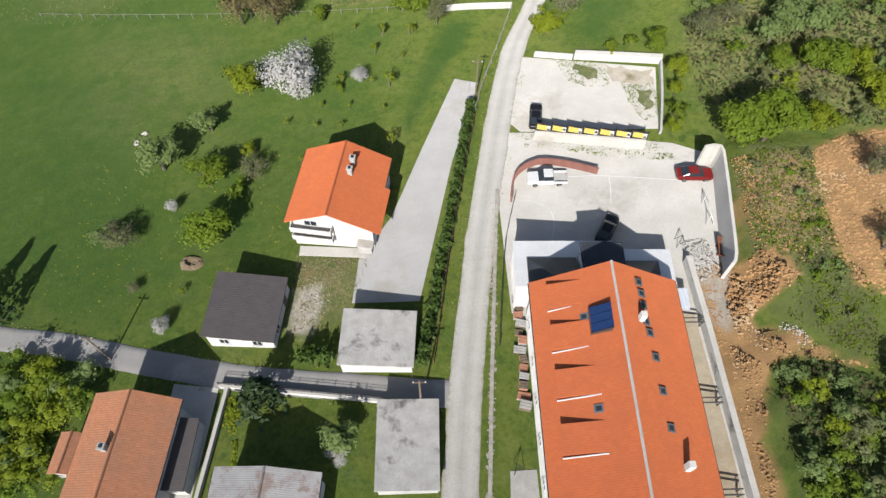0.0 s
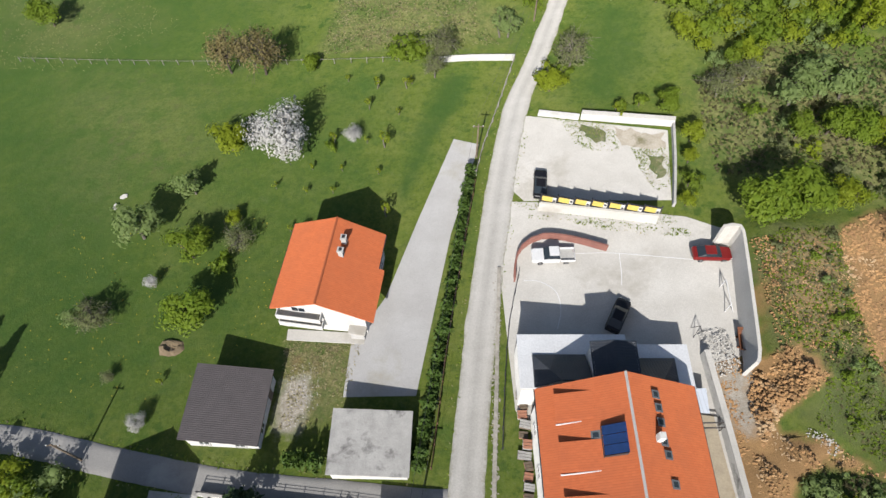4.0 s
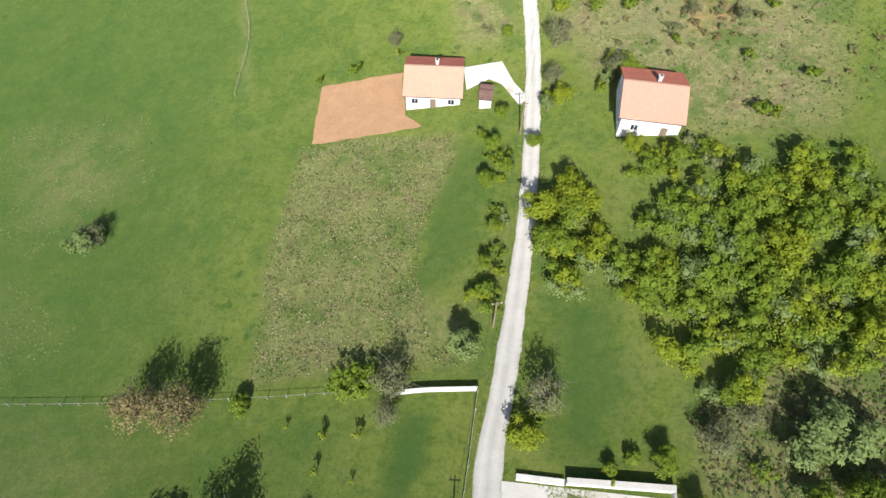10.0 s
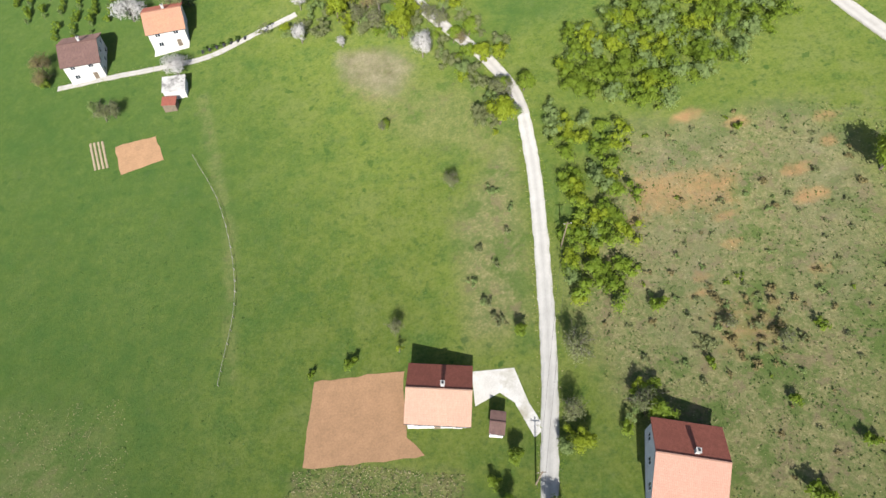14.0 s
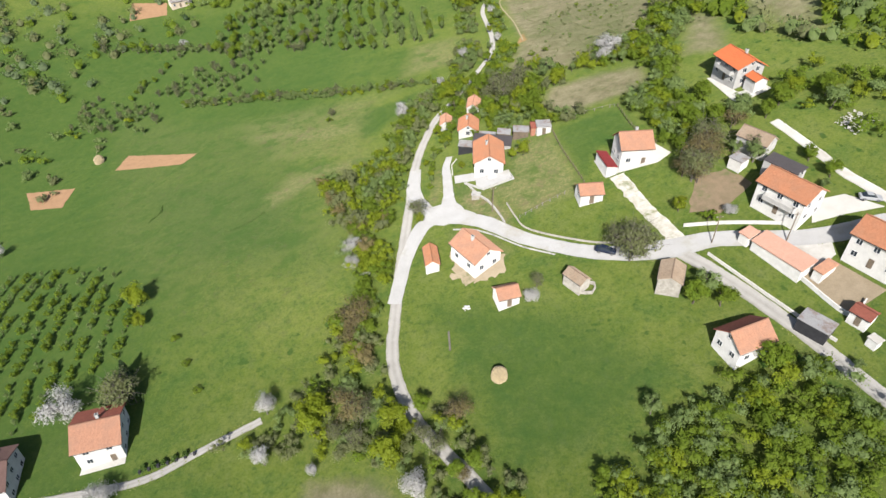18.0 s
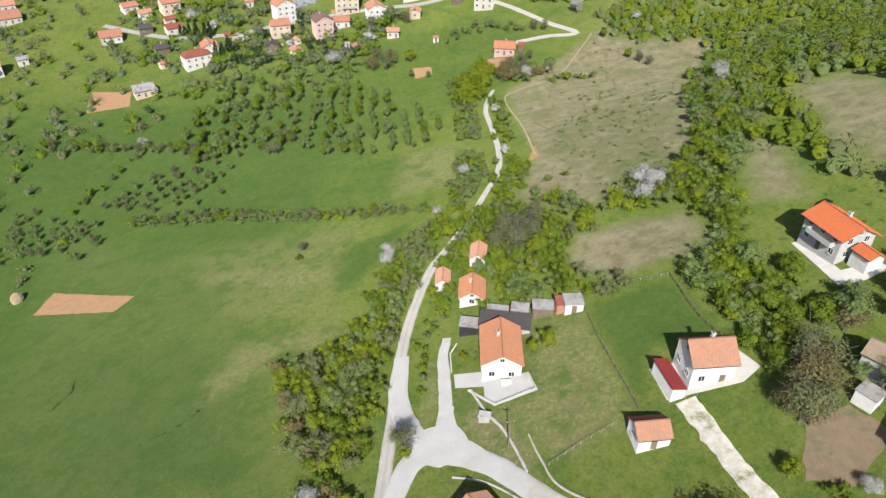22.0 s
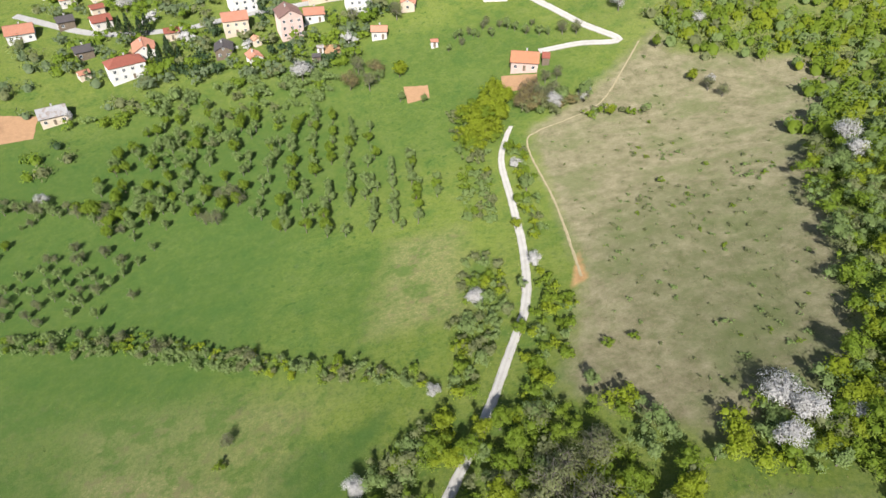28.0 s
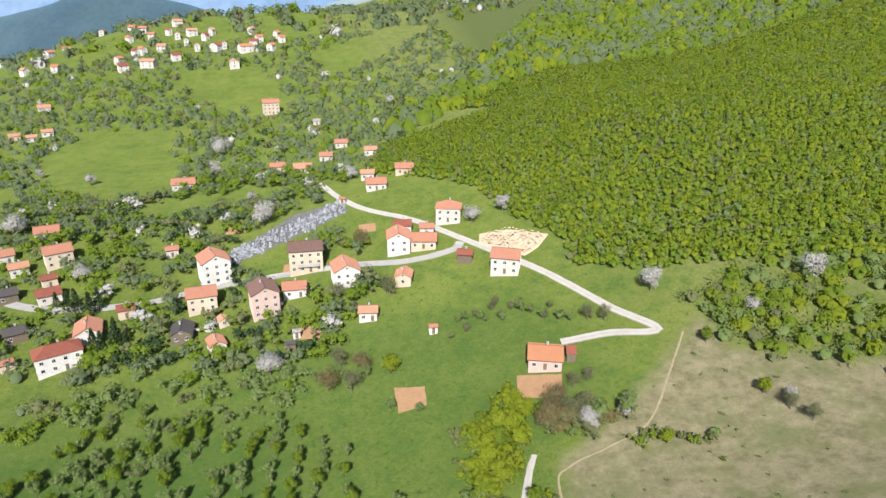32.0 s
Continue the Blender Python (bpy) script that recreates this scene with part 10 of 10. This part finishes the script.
haystack(38.6, 238.4, 1.6, 2.6)
haystack(-81.4, 388, 1.9, 3.2)
tagged(tube("felled_log", [(30.8, 251.2, height(30.8, 251.2) + 0.15), (30.4, 246.8, height(30.4, 246.8) + 0.15)], 0.2, PALE_BARK), "pale felled log in the grass", "log")
rubble("stones", [(13.5, 273.4), (15.5, 274.2), (16, 272), (14, 271.6)], 40, 0.3, WHITE, "small heap of white stones", 47, "", "stones", 0.4)
rubble("stones", [(34.8, 256.4), (36, 256.4), (36, 255.4), (34.8, 255.4)], 24, 0.25, WHITE, "small heap of white stones", 48, "", "stones", 0.3)
wall_line("ruined_wall", [(57.6, 252.4), (60.4, 251.4), (61.4, 253.4), (59, 254.6)], 0.7, 0.3, STONE, "broken stone wall of a roofless shed")
slab("soil_yard", [(34.4, 272), (33.6, 265.5), (36.8, 261.8), (44.6, 262.6), (46, 267), (43, 273.5), (38, 276)], rough_surface("sandy_soil", (0.46, 0.38, 0.27), (0.38, 0.31, 0.21), 0.5, 6.0, 0.5, 0.95, (0.16, 0.17, 0.07)), 0.03, "sandy trodden soil round a house", "soil", 0.8, ragged=1.6)
# ---- the farm below the road ----
fence_line("farm_hedge_fence", [(-30.5, 235.8), (-20.3, 237.2)], 1.4, 0.7, DARK_METAL, "row of dark low planters by a drive", (0.5,), 0.5)
for x, y in ((-30, 236.4), (-28, 236.5), (-26, 236.7), (-24, 237), (-22, 237.4)):
    tree("hedge_shrub", x, y, 1.1, "low hedge by the farm drive", 1.6)
shed(-37.2, 220.6, -4, 3.2, 2.4, 2.0, RED_TILE, WOOD, "small wooden hut with a red roof", 0.3)
slab("pavement_farm", [(-42.5, 239.4), (-34, 240.2), (-34, 238.6), (-42.5, 238.0)], CONCRETE, 0.08, "pale paving before a farm house")
for k in range(4):
    strip("vegetable_bed", [(-55.6 + 0.9 * k, 214.8), (-53.4 + 0.9 * k, 206.8)], 0.5, bpy.data.materials["trodden_soil"], 0.08, 0.1, "dark soil vegetable bed row", "bed", kind="")
fence_line("field_posts", [(-31.5, 205), (-25, 190), (-21.5, 170), (-24, 152)], 2.4, 1.0, bpy.data.materials["grey_timber"], "thin weathered posts across a meadow", (0.9,), 0.08)
# ---- the hill village: graveyard, cutting, gardens ----
rng = random.Random(21)
grave = []
for k in range(260):
    f = rng.random()
    x, y = -6 + 48 * f + rng.uniform(-3, 3), 614 + 33 * f + rng.uniform(-6.5, 6.5)
    grave.append((x, y))
stone_mesh = bpy.data.meshes.new("headstone")
sv, sf = [], []
box_into(sv, sf, -0.45, 0.45, -0.12, 0.12, -0.2, 1.25)
box_into(sv, sf, -0.55, 0.55, -2.0, -0.13, -0.2, 0.3)
stone_mesh.from_pydata(sv, [], sf)
stone_mesh.materials.append(rough_surface("pale_marble", (0.50, 0.52, 0.56), (0.12, 0.13, 0.15), 0.6, 8.0, 0.1, 0.5))
yard = tagged(new("graveyard"), "hillside graveyard crowded with pale headstones", "graveyard")
yard.matrix_world = pose(18, 630, height(18, 630))
for x, y in grave:
    st = new("headstone", stone_mesh)
    st.matrix_basis = pose(x, y, height(x, y), 0, 0, rng.uniform(-25, 10)) @ Matrix.Diagonal((1, 1, rng.uniform(0.6, 1.3), 1))
    adopt(st, yard)
slab("graveyard_paving", [(-10.5, 615), (4, 629), (20, 647), (40, 651), (44.5, 641), (30.5, 631), (12, 619), (-3, 610)], rough_surface("grave_gravel", (0.16, 0.16, 0.16), (0.11, 0.115, 0.11), 0.8, 6.0), 0.06, "grey paving between graves", "pavement", 3.0)
rubble("cut_bank", [(96, 598), (107, 596.5), (120.5, 587), (114.6, 580.8), (109.3, 577.5), (95.5, 591)], 420, 0.4, rough_surface("pale_cut_earth", (0.62, 0.50, 0.36), (0.52, 0.42, 0.30), 0.3, 3.0, 0.8), "pale bare earth cutting at a wood edge", 49, lump=2.0)
slab("cut_floor", [(96, 598.5), (107.5, 597), (121, 587), (115, 580), (109, 576.5), (94.5, 591)], bpy.data.materials["pale_cut_earth"], 0.12, "pale bare earth cutting floor", "soil", 3.0)
orchard([(70, 545), (92, 552), (112, 543), (110, 535), (90, 540), (72, 536)], 5.0, ("olive", "budding"), (3, 4.5), 70, "fruit trees above a farm", 0.85)
for x, y, w in ((30, 556, 7), (22, 600, 8), (-50, 575, 8), (52, 622, 7), (-5, 640, 9)):
    slab("garden_plot", [(x - w / 2, y - 3), (x + w / 2, y - 4), (x + w / 2, y + 3), (x - w / 2, y + 4)], PLOUGHED, 0.06, "bare brown vegetable plot", "soil plot", 2.5)
# ---- trees and sheds of the hamlet ----
for kind, x, y, h, w in (("budding", 90.1, 273.5, 8.5, 1.25), ("budding", 95.5, 281.9, 8.5, 1.25), ("russet", 92.6, 277.6, 8, 1.2), ("budding", 71.4, 258.6, 7.5, 1.5), ("budding", 69.8, 256.6, 6.5, 1.3), ("lime", 83.3, 265.7, 4.2, 1), ("bush", 87.8, 260.9, 2.6, 1.2),
                         ("blossom", 92.2, 260.9, 2.6, 1.3), ("olive", 102.6, 273.2, 5.5, 1.3), ("broad", 115.8, 288.3, 6.5, 1.3), ("broad", 77.5, 243.1, 5.5, 1.2), ("olive", 80.4, 245, 5.5, 1.2), ("broad", 82, 241, 5, 1.2), ("broad", 84.4, 226.5, 6, 1.2),
                         ("olive", 124.1, 281.7, 6.5, 1.3), ("broad", 112.3, 268.4, 4, 1.1), ("broad", 113.8, 262.6, 4.5, 1.1), ("blossom", 48.3, 253.5, 3.2, 1.2), ("olive", 105.1, 287.1, 7.5, 1.3), ("broad", 101, 290, 6, 1.3), ("olive", 108, 291, 6, 1.2),
                         ("broad", 96.6, 295.3, 5, 1.2), ("broad", 97.9, 291.9, 4.6, 1.2), ("lime", 94, 288, 4, 1.2), ("broad", 91.1, 283.5, 4.4, 1.2), ("olive", 99, 309, 6, 1.2), ("broad", 104, 303, 5, 1.3), ("lime", 120.6, 291.3, 5, 1.2), ("broad", 126, 287, 6, 1.3),
                         ("conifer", -37.6, 259, 6, 1.2), ("budding", -36.8, 252.6, 9, 1.35), ("lime", -40.2, 282.5, 6.5, 1.1), ("blossom", 12.1, 281.4, 5, 1.1), ("russet", 12.4, 259.2, 6.5, 1.3), ("lime", 3.2, 238.4, 7, 1.1), ("lime", 17.7, 233.6, 6.5, 1.1),
                         ("russet", 9.5, 237.8, 6.5, 1.3), ("budding", 12, 236, 6, 1.3)):
    tree(kind, x, y, h, spread=w)
thicket("thicket", [(88, 313), (100, 318), (104, 300), (98, 287), (90, 281), (88, 290), (91, 300)], 3.2, (2, 3.4), (2.4, 5), FRESH, "thicket beside a garden fence", 130, 0.42, 130, keep=0.85)
thicket("thicket", [(120, 300), (136, 300), (140, 275), (128, 268), (121, 278), (117, 292)], 4, (2, 3.4), (2.4, 5), FRESH, "garden thicket behind houses", 110, 0.44, 131, keep=0.6)
house(115.6, 299.0, -82, 4.4, 4.0, 2.9, 1.0, BRIGHT_TILE, over=0.3, chimneys=(), sides="", label="tiled entrance porch of a large house", category="porch", name="porch")
slab("pavement_house_yard", [(109.6, 311), (109.4, 296.4), (112.6, 295.4), (118.6, 296.4), (118.4, 299), (112, 299.6), (111.2, 310.6)], CONCRETE, 0.1, "pale paving round a large house")
house(104.6, 276.8, -58, 7.5, 5.5, 3.2, 1.8, WEATHERED_TILE, OLD_CONCRETE, chimneys=(), over=0.3, sides="", label="old barn with a weathered roof under trees", category="barn", name="barn")
rubble("ruin_stones", [(122, 277), (128, 279), (130, 273), (124, 271)], 160, 0.22, CONCRETE, "pale stones of a collapsed building", 144, lump=0.7)
BANNER_STRIP = [(10.8, 57.0), (14.9, 56.4), (19.4, 55.3), (24.3, 54.1), (29.4, 53.2), (29.6, 52.2), (23.4, 53.0), (18.7, 54.3), (14.9, 55.8), (10.8, 56.4)]
tufts("rank_grass", BANNER_STRIP, 2200, 0.17, LEAF_GREEN, "rank grass below a banner wall", 151)
tufts("dry_stalks", BANNER_STRIP, 700, 0.13, PALE_STALKS, "dry grass below a banner wall", 152)
tufts("dry_stalks", [(-18.4, 41.4), (-11.4, 40.4), (-10.8, 36.8), (-15, 36.8), (-17.2, 35.8)], 900, 0.13, PALE_STALKS, "dry yellow grass in a house yard", 153)
